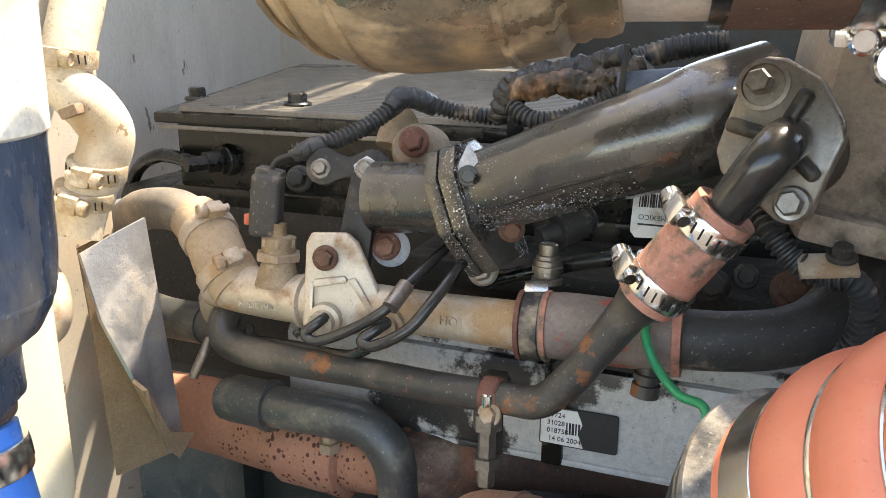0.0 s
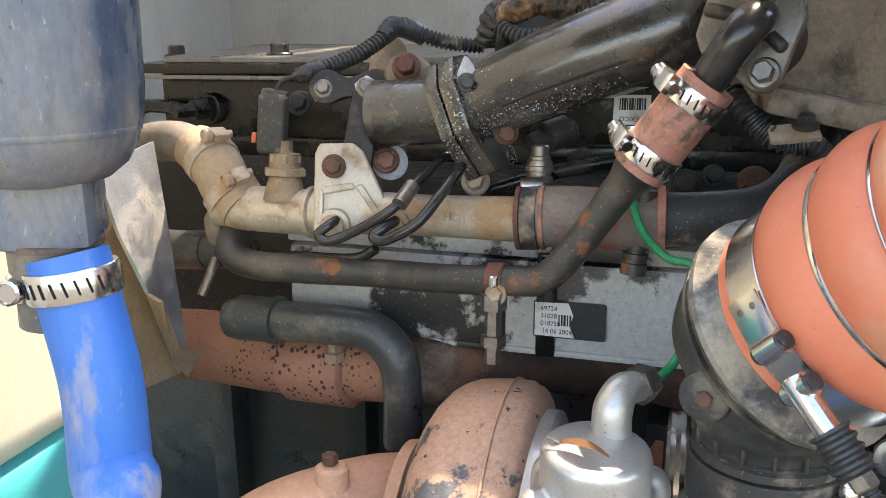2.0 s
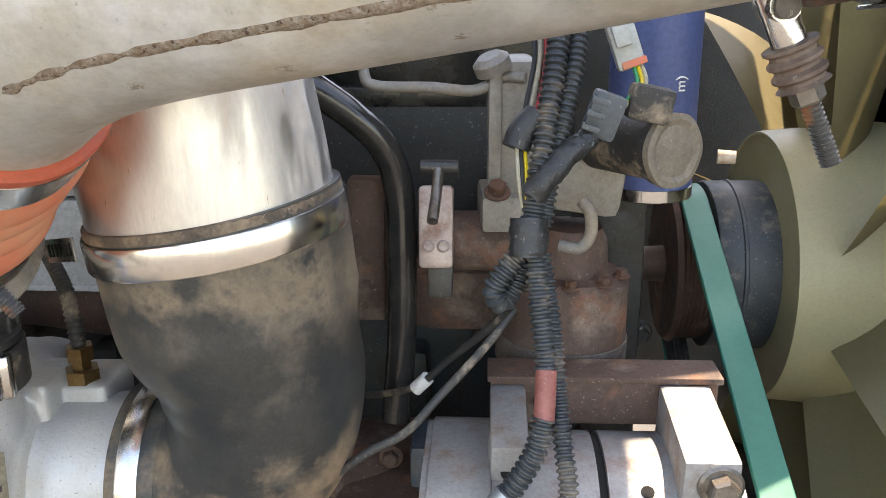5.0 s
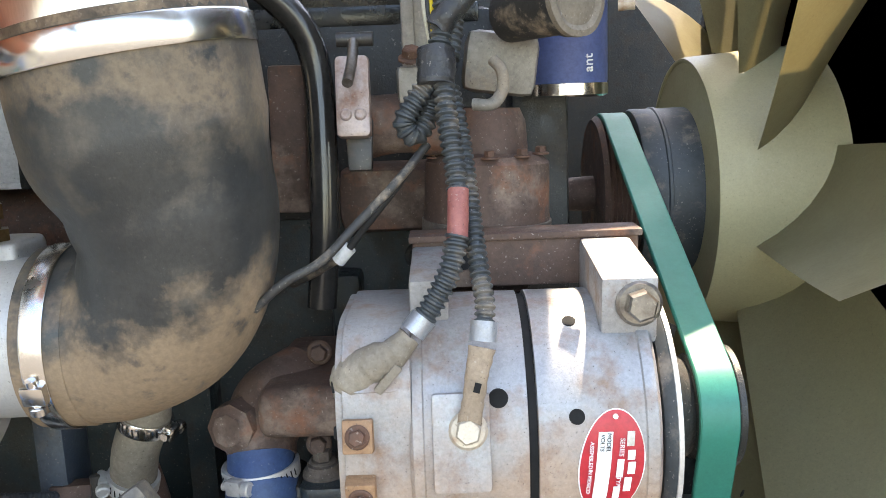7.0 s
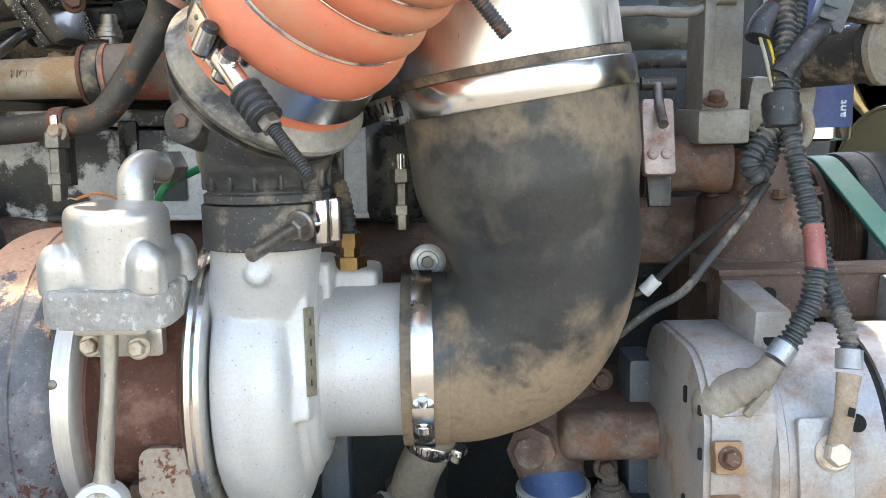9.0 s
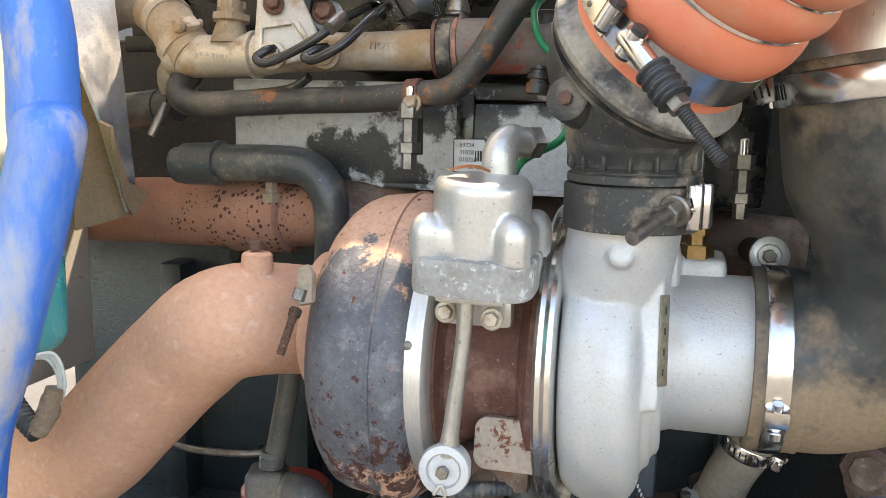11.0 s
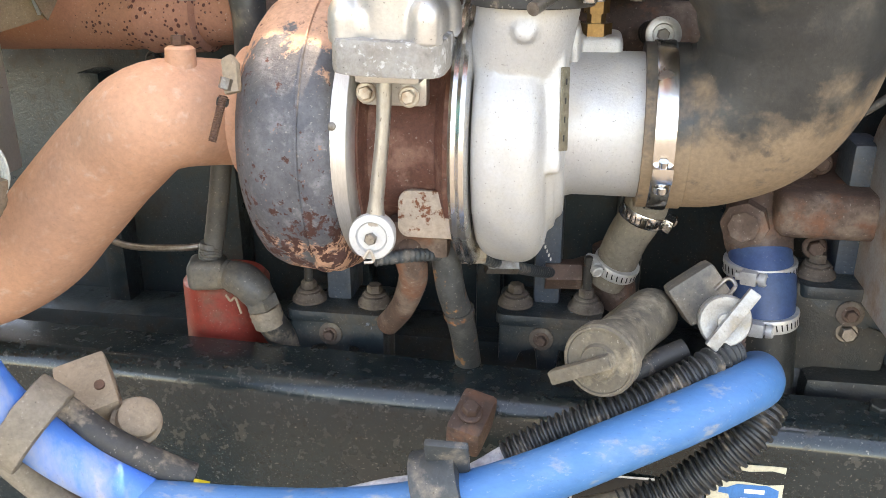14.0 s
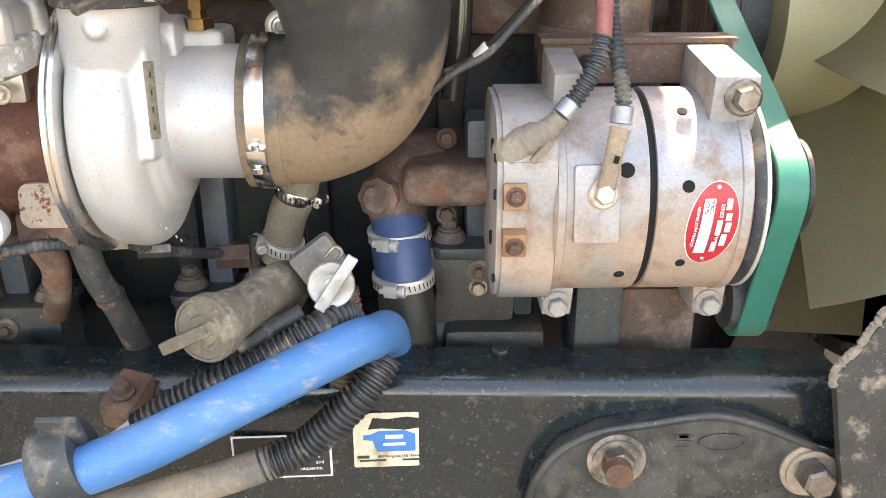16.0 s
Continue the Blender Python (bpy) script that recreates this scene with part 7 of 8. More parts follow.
for k, (mt, dx) in enumerate(((M_WIRE, 0), (M_REDWIRE, 14), (M_INK, -12), (M_WIRE, 22))):
    q = V(0.0003 * dx, 0, 0)
    part("wire", sweep([V((0.3814, 0.5047, 1.486)) + q, V((0.3813, 0.4924, 1.463)) + q, V((0.3755, 0.4782, 1.435)) + q, (0.3699, 0.4706, 1.421)], 0.0017, 8), mt, har)
part("conduit", sweep([(0.379, 0.4717, 1.43), (0.3697, 0.4663, 1.421), (0.365, 0.4629, 1.41)], 0.0095, 14), M_TAPE, har)
for k, mt in enumerate((M_WIRE, M_INK, M_YELLOW)):
    part("wire", sweep([V((0.366, 0.4609, 1.411)) + V(0.0025 * k, 0, 0), V((0.367, 0.4488, 1.392)) + V(0.0025 * k, 0, 0), (0.3709, 0.4435, 1.367)], 0.0014, 8), mt, har)
# cable ends on the alternator
for p0, p1, cap in (((0.3605, 0.3825, 1.203), (0.3475, 0.3785, 1.188), True), ((0.3976, 0.3718, 1.202), (0.3952, 0.366, 1.182), False)):
    part("foil_sleeve", sweep([p0, V(p0).lerp(V(p1), 0.6)], 0.0085, 16), M_SHIELD, har, "silver tape sleeve")
part("boot", crumple(sweep([(0.351, 0.379, 1.192), (0.341, 0.376, 1.182), (0.327, 0.379, 1.174), (0.315, 0.384, 1.163), (0.3115, 0.387, 1.15)], [0.008, 0.0095, 0.0135, 0.0165, 0.011], 20, per=22), 0.0016), M_DUSTPL, har, "dusty rubber terminal boot", angle=75)
part("boot_tail", box((0.006, 0.005, 0.022), aim((0.337, 0.369, 1.168), (0.7, 0.0, 0.8), up=(0, -1, 0)), 0.0016), M_DUSTPL, har)
part("cable_lug", crumple(sweep([(0.3955, 0.366, 1.187), (0.3925, 0.362, 1.174), (0.389, 0.3585, 1.158), (0.3858, 0.358, 1.141)], [0.0085, 0.0075, 0.0068, 0.0075], 16, flat=0.7, per=14), 0.0009), M_TANDUST, har, "dusty crimped lug", angle=75)
part("lug_window", box((0.004, 0.006, 0.001), aim((0.3915, 0.3525, 1.166), (-0.1, -0.95, 0.25), up=(0.25, 0, 1)), 0), M_HOLE, har)
tw = thing("twin_wires", (0.323, 0.4585, 1.26), "pair of thin dark wires sagging behind the intake hose", "wire")
part("wire", sweep([(0.3645, 0.4435, 1.306), (0.3427, 0.4647, 1.277), (0.3177, 0.4858, 1.247), (0.2976, 0.4981, 1.223), (0.2762, 0.5134, 1.208), (0.25, 0.5387, 1.192)], 0.0028, 10), M_RUBBER, tw)
part("wire", sweep([(0.3659, 0.4385, 1.307), (0.3429, 0.4243, 1.282), (0.3175, 0.4104, 1.258), (0.2961, 0.3979, 1.238), (0.2725, 0.393, 1.226), (0.251, 0.3971, 1.208)], 0.003, 10), M_RUBBER, tw)
part("white_tape", sweep([(0.303, 0.4963, 1.229), (0.2932, 0.4987, 1.218)], 0.0055, 10), M_PAPER, tw, "white tape tag")

M_DULLCAST = mat("dull_grey_cast", (0.3, 0.28, 0.25), (0.23, 0.21, 0.185), 16, 0.55, 0.3, 0.2, dust=((0.3, 0.24, 0.18), 20, 0.2))
ths = thing("thermostat_housing", (0.3589, 0.5268, 1.34), "grey cast thermostat housing on a rusty iron base", "housing")
part("tower", box((0.031, 0.05, 0.112), pose(0.366, 0.565, 1.405, 2, 0, 4), 0.005), M_DULLCAST, ths)
part("corner_rib", box((0.01, 0.014, 0.112), pose(0.352, 0.54, 1.405, 2, 0, 4), 0.003), M_DULLCAST, ths)
part("foot", box((0.044, 0.06, 0.028), pose(0.363, 0.56, 1.348, 2, 0, 4), 0.004), M_DULLCAST, ths)
part("cap", lathe([(0, 0.014), (0.008, 0.014), (0.012, 0.009)], (0.3517, 0.5422, 1.453), (-0.4, -0.3, 1), 16), M_DULLCAST, ths)
bolt((0.3544, 0.522, 1.366), (0, -0.5, 1), ths, 0.017, M_RUSTBOLT)
part("arm", box((0.06, 0.05, 0.05), pose(0.425, 0.59, 1.362, 0, 8, 0), 0.01), M_DULLCAST, ths)
part("lift_hook", sweep([(0.3995, 0.5052, 1.331), (0.4133, 0.5005, 1.331), (0.421, 0.501, 1.341), (0.4209, 0.5051, 1.355), (0.4151, 0.5108, 1.363)], 0.0046, 14), M_DULLCAST, ths, "bent wire hook")
part("steel_line", sweep([(0.2547, 0.5524, 1.475), (0.2557, 0.5451, 1.451), (0.2645, 0.5428, 1.442), (0.3043, 0.5392, 1.441), (0.3374, 0.5373, 1.439), (0.3578, 0.5389, 1.448), (0.374, 0.5344, 1.448)], 0.0042, 14), M_DULLCAST, ths, "bent steel line")
part("base", sweep([(0.3053, 0.5684, 1.314), (0.3373, 0.5658, 1.317), (0.3778, 0.563, 1.318)], [0.026, 0.024, 0.028], 28), M_RUST, ths, "rusty crossover pipe")
pmp = thing("water_pump", (0.4114, 0.5655, 1.252), "rusty brown water pump with a grey flange", "pump")
PC = V((0.4117, 0.5784, 1.277))
part("body", lathe([(-0.10, 0.036), (-0.06, 0.04), (-0.055, 0.053), (-0.038, 0.053), (-0.036, 0.0525), (0.006, 0.0515), (0.012, 0.046), (0.014, 0.034), (0.04, 0.031), (0.05, 0.026)], PC, (0.04, 0.0, 1), 44), M_RUST, pmp)
part("flange", lathe([(-0.066, 0.04), (-0.065, 0.0545), (-0.042, 0.0545), (-0.041, 0.05)], PC, (0.04, 0, 1), 44), mat("grey_rust_flange", (0.2, 0.17, 0.145), (0.12, 0.08, 0.06), 30, 0.75, 0.1, 0.5), pmp, "grey flaking flange")
for k in range(5):
    a = radians(200 + 35 * k)
    bolt(PC + V(0.046 * math.cos(a), 0.046 * math.sin(a), 0.011), (0, 0, 1), pmp, 0.012, M_RUSTBOLT)
part("volute", box((0.16, 0.08, 0.06), pose(0.36, 0.64, 1.25, 0, 0, 0), 0.02), M_RUST, pmp)
egc = thing("pipe_clamp", (0.3082, 0.5243, 1.34), "aluminium two-bolt pipe clamp", "clamp")
M_PINKAL = mat("pink_stained_aluminium", (0.5, 0.4, 0.36), (0.4, 0.3, 0.26), 30, 0.42, 0.4, 0.2, dust=((0.3, 0.16, 0.12), 40, 0.2))
part("band", prism(rounded(0.026, 0.062, 0.004), 0.014, aim((0.309, 0.5321, 1.338), (0.0, -1, 0.2), 0, up=(0, 0, 1)), 0.003), M_PINKAL, egc)
for dx in (-0.0055, 0.0055):
    part("rivet", lathe([(0, 0.0048), (0.0014, 0.0044), (0.002, 0.003), (0.0012, 0.0)], (0.309 + dx, 0.5155, 1.327), (0, -1, 0.2), 18), M_PINKAL, egc)
part("tail", prism([(-0.009, -0.02), (0.009, -0.02), (0.011, 0.02), (-0.011, 0.02)], 0.008, aim((0.3116, 0.5335, 1.302), (0.0, -1, 0.2), 0, up=(0, 0, 1)), 0.002), M_TUBE, egc)
part("cross_pin", lathe([(-0.014, 0.0055), (0.014, 0.0055)], (0.3115, 0.5345, 1.383), (1, 0, 0), 16), M_TUBE, egc)
part("draw_bolt", sweep([(0.3107, 0.5319, 1.382), (0.3095, 0.5214, 1.365), (0.3076, 0.5011, 1.35)], 0.0042, 12), M_BOLT, egc)
btube = thing("bypass_tube", (0.2824, 0.539, 1.29), "gloss black coolant bypass tube bending down", "tube")
part("tube", sweep([(0.1981, 0.5333, 1.456), (0.2218, 0.5347, 1.44), (0.2472, 0.5405, 1.42), (0.2688, 0.5475, 1.395), (0.279, 0.5499, 1.36), (0.2808, 0.5434, 1.298), (0.279, 0.5371, 1.233), (0.2733, 0.5344, 1.174)], 0.0118, 24), M_GLOSSTUBE, btube)
part("rusty_plate", box((0.03, 0.02, 0.12), aim((0.2502, 0.574, 1.307), (0.02, 0, 1), 0), 0.004), M_RUST, btube)
wsh = thing("heat_shield_stud", (0.1218, 0.5021, 1.246), "bright washer and bolt behind the inlet hose", "bolt")
part("washer", lathe([(0, 0.0145), (0.004, 0.0145), (0.005, 0.0125), (0.005, 0.009), (0.002, 0.008)], (0.1217, 0.5069, 1.245), (0.05, -1, 0.1), 32), M_DULLSTEEL, wsh)
bolt((0.1213, 0.5049, 1.245), (0.05, -1, 0.1), wsh, 0.013, M_BOLT, False)
part("stem", lathe([(-0.09, 0.011), (0, 0.011)], (0.1217, 0.5079, 1.244), (0.05, -1, 0.1), 20), M_ENGINE, wsh)
sol = thing("fan_solenoid", (0.4568, 0.5069, 1.395), "dark round solenoid with a dusty end cap", "solenoid")
so = V((0.4748, 0.4973, 1.402))
sd = V(0.55, -0.8, 0.05).normalized()
part("body", lathe([(-0.075, 0.021), (-0.012, 0.0225), (-0.01, 0.025), (-0.002, 0.0255)], so, sd, 36), M_RUBBER, sol)
part("end_cap", lathe([(-0.003, 0.0262), (0.002, 0.0262), (0.003, 0.022), (0.001, 0.018), (0.004, 0.008), (0.005, 0.0)], so, sd, 48, shape=lambda a: 1 + 0.012 * math.cos(6 * a)), M_DUSTPL, sol)
part("stub", lathe([(0, 0.005), (0.012, 0.0045)], so + V(0.03, 0.0, -0.004), (1, -0.2, 0), 12), M_TANAL, sol)
flt = thing("coolant_filter", (0.4826, 0.658, 1.406), "blue painted coolant filter above a dark bracket", "filter")
FC = V((0.4892, 0.6593, 1.34))
part("body", lathe([(0.0, 0.03), (0.003, 0.0365), (0.006, 0.038), (0.2, 0.038)], FC, (0, 0, 1), 48), M_FILTBLUE, flt)
part("seam", lathe([(-0.008, 0.034), (-0.006, 0.0385), (0.004, 0.0385), (0.006, 0.034)], FC, (0, 0, 1), 48), M_CHROME, flt)
for tx, dz in (("ant", 0.021), ("m)", 0.094)):
    words(tx, 0.0125, aim(FC + V(0.0155, -0.0352, dz), (0.4, -0.91, 0), 90, up=(0, 0, 1)), flt, M_PAPER, 0.0008)
col = thing("fan_hub_bracket", (0.4705, 0.6209, 1.253), "dark iron fan hub bracket", "bracket")
part("column", box((0.055, 0.07, 0.34), pose(0.466, 0.70, 1.19), 0.012), M_ENGINE, col)
part("web", box((0.1, 0.08, 0.16), pose(0.42, 0.72, 1.16), 0.012), M_RUST, col)

FY, FZ = 0.79, 1.226
IY, IZ = 0.485, 0.988
belt = thing("drive_belt", (0.545, 0.5, 1.0), "bright green ribbed drive belt", "belt")
pts = []
for cy, cz, r in ((FY, FZ, 0.0815), (AY, AZ, 0.038), (IY, IZ, 0.034)):
    pts += [(cy + r * math.cos(2 * math.pi * i / 48), cz + r * math.sin(2 * math.pi * i / 48)) for i in range(48)]
pts = sorted(set(pts))


def half(seq):
    h = []
    for q in seq:
        while len(h) > 1 and (h[-1][0] - h[-2][0]) * (q[1] - h[-2][1]) - (h[-1][1] - h[-2][1]) * (q[0] - h[-2][0]) <= 0:
            h.pop()
        h.append(q)
    return h[:-1]


hull = half(pts) + half(pts[::-1])
cy, cz = sum(q[0] for q in hull) / len(hull), sum(q[1] for q in hull) / len(hull)
bm = bmesh.new()
rings = []
for k, (y, z) in enumerate(hull):
    a, b = hull[k - 1], hull[(k + 1) % len(hull)]
    n = V(0, b[1] - a[1], -(b[0] - a[0])).normalized()
    rings.append([bm.verts.new(V(x, y, z) + n * o) for x, o in ((0.5425, 0), (0.5425, 0.0035), (0.5435, 0.0045), (0.5685, 0.0045), (0.5695, 0.0035), (0.5695, 0))])
for a, b in zip(rings, rings[1:] + rings[:1]):
    for j in range(6):
        bm.faces.new((a[j], a[(j + 1) % 6], b[(j + 1) % 6], b[j]))
part("band", bm, M_GREEN, belt)
bm = bmesh.new()
prev = None
for k, (y, z) in enumerate(hull + hull[:1]):
    k = k % len(hull)
    a, b = hull[k - 1], hull[(k + 1) % len(hull)]
    n = V(0, b[1] - a[1], -(b[0] - a[0])).normalized()
    ring = [bm.verts.new(V(0.5435 + 0.0025 * j, y, z) + n * (-0.0004 if j % 2 else -0.0022)) for j in range(11)]
    if prev:
        for j in range(10):
            bm.faces.new((prev[j], prev[j + 1], ring[j + 1], ring[j]))
    prev = ring
part("ribbed_side", bm, M_RUBBER, belt, "black ribbed inner side")
fp = thing("fan_pulley", (0.56, FY, FZ), "rust-faced fan pulley with a dark drum", "pulley")
part("rim", lathe([(-0.03, 0.066), (-0.031, 0.079), (-0.026, 0.0835), (-0.024, 0.079)] + [(-0.022 + k * 0.0024, 0.0795 if k % 2 else 0.0755) for k in range(14)] + [(0.013, 0.083), (0.016, 0.083), (0.017, 0.05)], (0.566, FY, FZ), (1, 0, 0), 64), M_RUST, fp, "ribbed brown rim")
part("web", lathe([(-0.028, 0.0), (-0.028, 0.02), (-0.012, 0.022), (-0.008, 0.06), (-0.026, 0.067), (-0.024, 0.067), (-0.004, 0.06)], (0.566, FY, FZ), (1, 0, 0), 48), mat("orange_rust_web", (0.25, 0.11, 0.045), (0.16, 0.08, 0.04), 25, 0.7, 0.2, 0.3), fp, "rusty orange web")
part("hub", lathe([(-0.06, 0.018), (-0.02, 0.02)], (0.566, FY, FZ), (1, 0, 0), 24), M_RUST, fp)
part("drum", lathe([(0.008, 0.07), (0.008, 0.0875), (0.01, 0.089), (0.03, 0.089), (0.031, 0.0905), (0.034, 0.0905), (0.035, 0.089), (0.11, 0.09), (0.111, 0.06)], (0.566, FY, FZ), (1, 0, 0), 72), M_BLUELOOM, fp, "dark grey clutch drum")
fan = thing("cooling_fan", (0.66, FY, FZ), "cream plastic engine cooling fan at rest", "fan")
part("hub_ring", lathe([(-0.028, 0.135), (-0.03, 0.137), (-0.03, 0.1395), (-0.026, 0.141), (0.09, 0.15), (0.09, 0.1), (0.082, 0.06), (0.082, 0.0), (0.078, 0.0), (0.078, 0.132)], (0.66, FY, FZ), (1, 0, 0), 72), M_FAN, fan)
blade = bmesh.new()
rows = []
for i in range(9):
    r = 0.138 + 0.255 * i / 8
    w = 0.058 + 0.03 * i / 8
    tw_ = radians(52 - 20 * i / 8)
    rows.append([])
    for j in range(7):
        u = (j / 6 - 0.5) * 2 * w
        camb = 0.012 * (1 - (2 * j / 6 - 1) ** 2)
        rows[-1].append(V(u * math.cos(tw_) + camb * math.sin(tw_), u * math.sin(tw_) - camb * math.cos(tw_), r))
vs = [[blade.verts.new(q) for q in r] for r in rows]
for i in range(8):
    for j in range(6):
        blade.faces.new((vs[i][j], vs[i][j + 1], vs[i + 1][j + 1], vs[i + 1][j]))
bmesh.ops.solidify(blade, geom=blade.faces[:], thickness=0.005)
mesh0 = bpy.data.meshes.new("blade")
blade.to_mesh(mesh0)
blade.free()
for k in range(10):
    bm = bmesh.new()
    bm.from_mesh(mesh0)
    bm.transform(pose(0.7, FY, FZ) @ Matrix.Rotation(radians(36 * k + 15), 4, "X"))
    part("blade", bm, M_FAN, fan)
shr = thing("fan_shroud", (0.8, FY, 0.78), "dark plastic fan shroud ring in front of the radiator", "shroud")
part("ring", lathe([(0.0, 0.405), (0.0, 0.425), (0.2, 0.45), (0.2, 0.43), (0.0, 0.405)], (0.76, FY, FZ), (1, 0, 0), 64), M_RUBBER, shr)
part("frame", prism([(-0.5, -0.5), (0.5, -0.5), (0.5, 0.5), (-0.5, 0.5)], 0.03, aim((0.955, FY, FZ), (-1, 0, 0), up=(0, 0, 1)), 0.004), M_HOLE, shr)
rad = thing("radiator", (0.9, 0.6, 0.75), "dark finned radiator core behind the fan", "radiator")
part("core", box((0.06, 1.1, 1.2), pose(0.98, 0.75, 1.35), 0.005), M_HOLE, rad)
for k in range(60):
    part("fin", box((0.01, 1.08, 0.004), pose(0.946, 0.75, 0.8 + k * 0.0185), 0, seg=1), M_ENGINE, rad)
part("side_tank", box((0.09, 0.07, 1.2), pose(0.97, 0.19, 1.35), 0.012), M_ENGINE, rad)

# ---- below the turbo: drains, filters, caps, hoses ----
M_FITTING = mat("grey_pipe_fitting", (0.07, 0.073, 0.074), (0.12, 0.115, 0.105), 18, 0.5, 0.1, 0.15, dust=((0.2, 0.17, 0.13), 14, 0.15))
red = thing("red_oil_filter", (-0.3019, 0.5583, 0.94), "red painted filter with grey pipe fittings", "filter")
RC = V((-0.2863, 0.5278, 0.9686))
part("body", lathe([(-0.16, 0.034), (-0.155, 0.042), (0.024, 0.043), (0.03, 0.038), (0.031, 0.0)], RC, (0, 0.05, 1), 40), M_RED, red)
part("head_fitting", box((0.036, 0.034, 0.029), aim((-0.286, 0.4877, 1.016), (0, 0, 1), 15), 0.009, seg=4), M_FITTING, red)
part("thread", lathe([(0.0, 0.0112)] + [(0.002 + 0.0016 * k, 0.0112 if k % 2 else 0.0102) for k in range(9)] + [(0.018, 0.0098)], (-0.2838, 0.4902, 1.028), (0.12, 0.02, 1), 22), M_FITTING, red)
part("neck_ring", lathe([(-0.003, 0.012), (-0.002, 0.0142), (0.002, 0.0142), (0.003, 0.012)], (-0.2665, 0.486, 1.015), (0.95, -0.1, -0.15), 24), M_FITTING, red)
part("elbow_body", sweep([(-0.268, 0.486, 1.0155), (-0.258, 0.4845, 1.014), (-0.247, 0.4815, 1.012), (-0.2375, 0.4795, 1.0045), (-0.233, 0.481, 0.996)], [0.0125, 0.0158, 0.0168, 0.0165, 0.015], 28), M_FITTING, red)
part("hex_nut", lathe([(0, 0.0158), (0.001, 0.0168), (0.012, 0.0168), (0.013, 0.0155)], (-0.2335, 0.481, 0.9985), (0.25, 0.1, -1), 6), M_FITTING, red)
part("ferrule", lathe([(0, 0.0155)] + [(0.003 + 0.003 * k, 0.0158 if k % 2 else 0.0148) for k in range(5)] + [(0.02, 0.0148)], (-0.2302, 0.4825, 0.986), (0.2, 0.12, -1), 24), M_GREYRUB, red)
part("safety_wire", sweep([(-0.262, 0.47, 1.001), (-0.2565, 0.4675, 0.9965), (-0.252, 0.468, 1.0), (-0.2485, 0.4665, 0.992), (-0.247, 0.4675, 0.984)], 0.0011, 8), M_TANDUST, red)
part("down_hose", sweep([(-0.2295, 0.483, 0.985), (-0.2255, 0.487, 0.968), (-0.2185, 0.497, 0.945), (-0.212, 0.512, 0.915)], 0.0142, 20), M_RUBBER, red, "black hose")
part("riser", sweep([(-0.2831, 0.4908, 1.026), (-0.2754, 0.4922, 1.061), (-0.2637, 0.4902, 1.117), (-0.263, 0.5031, 1.162)], 0.0095, 18), M_FITTING, red)
part("line", sweep([(-0.3998, 0.5018, 1.039), (-0.372, 0.5074, 1.029), (-0.3243, 0.5115, 1.029), (-0.3032, 0.5184, 1.03)], 0.0035, 10), M_BOLT, red)
M_CHIPPED = mat("chipped_blue_black", (0.016, 0.027, 0.033), (0.03, 0.04, 0.046), 20, 0.32, 0.1, 0.4, spots=[((0.2, 0.23, 0.26), 34, -0.02, 0.6), ((0.12, 0.09, 0.065), 26, 0.06, 0.8)], dust=((0.085, 0.075, 0.062), 18, 0.25), fleck=0.3)
M_GRIME = mat("dusty_grimy_iron", (0.13, 0.1, 0.08), (0.08, 0.062, 0.052), 40, 0.85, 0.0, 0.5, dust=((0.2, 0.165, 0.13), 26, 0.25))
M_POST = mat("blue_grey_post", (0.05, 0.072, 0.1), (0.08, 0.095, 0.115), 24, 0.4, 0.1, 0.2, dust=((0.13, 0.12, 0.11), 20, 0.2))


def block_cap(c, stud):
    """A bolted cap on the block: flange plate, arched foot, post, two stepped bosses and a bolt in front."""
    b = thing("engine_mount_cap", c, "chipped blue-black iron cap with two grimy bolts on the block", "block cap", "block caps")
    c = V(c) + V(0.005, 0, -0.004)
    part("flange_plate", prism(rounded(0.1, 0.072, 0.01), 0.012, pose(c.x, c.y, c.z + 0.012), 0.003), M_CHIPPED, b)
    foot = [(-0.047, 0.013), (-0.047, -0.03), (-0.03, -0.032), (-0.026, -0.018), (-0.012, -0.014), (-0.008, -0.045), (0.008, -0.045), (0.012, -0.014), (0.026, -0.018), (0.03, -0.05), (0.047, -0.05), (0.047, 0.013)]
    part("arched_foot", prism(foot, 0.052, aim(c + V(0, 0.022, 0), (0, -1, 0), up=(0, 0, 1)), 0.004), M_CHIPPED, b)
    part("post", box((0.026, 0.05, 0.12), Matrix.Translation(c + V(-0.004, 0.022, 0.08)), 0.006), M_POST, b)
    for dx in (-0.033, 0.034):
        q = c + V(dx, -0.008, 0.022)
        part("boss", lathe([(0, 0.0175), (0.005, 0.0168), (0.008, 0.0135), (0.012, 0.0128), (0.013, 0.01)], q, (0, -0.06, 1), 24), M_GRIME, b)
        bolt(q + V(0, 0, 0.012), (0, -0.06, 1), b, 0.019, M_GRIME)
        if dx * stud > 0:
            part("stud", lathe([(0, 0.0042), (0.034, 0.0042), (0.035, 0.003)], q + V(0, 0, 0.02), (0, 0, 1), 12), M_TUBE, b)
    part("front_washer", lathe([(0, 0.0115), (0.003, 0.0115), (0.004, 0.0095)], c + V(-0.006, -0.0295, -0.001), (0, -1, 0.1), 24), M_GRIME, b)
    bolt(c + V(-0.006, -0.0325, -0.001), (0, -1, 0.1), b, 0.013, M_RUST)


for c, stud in (((-0.1688, 0.529, 0.9591), -1), ((0.0355, 0.5397, 0.9648), 1), ((0.2978, 0.5176, 1.022), 1)):
    block_cap(c, stud)
oil = thing("turbo_oil_drain", (-0.0671, 0.3816, 1.093), "rusty turbo oil drain with a black hose", "pipe")
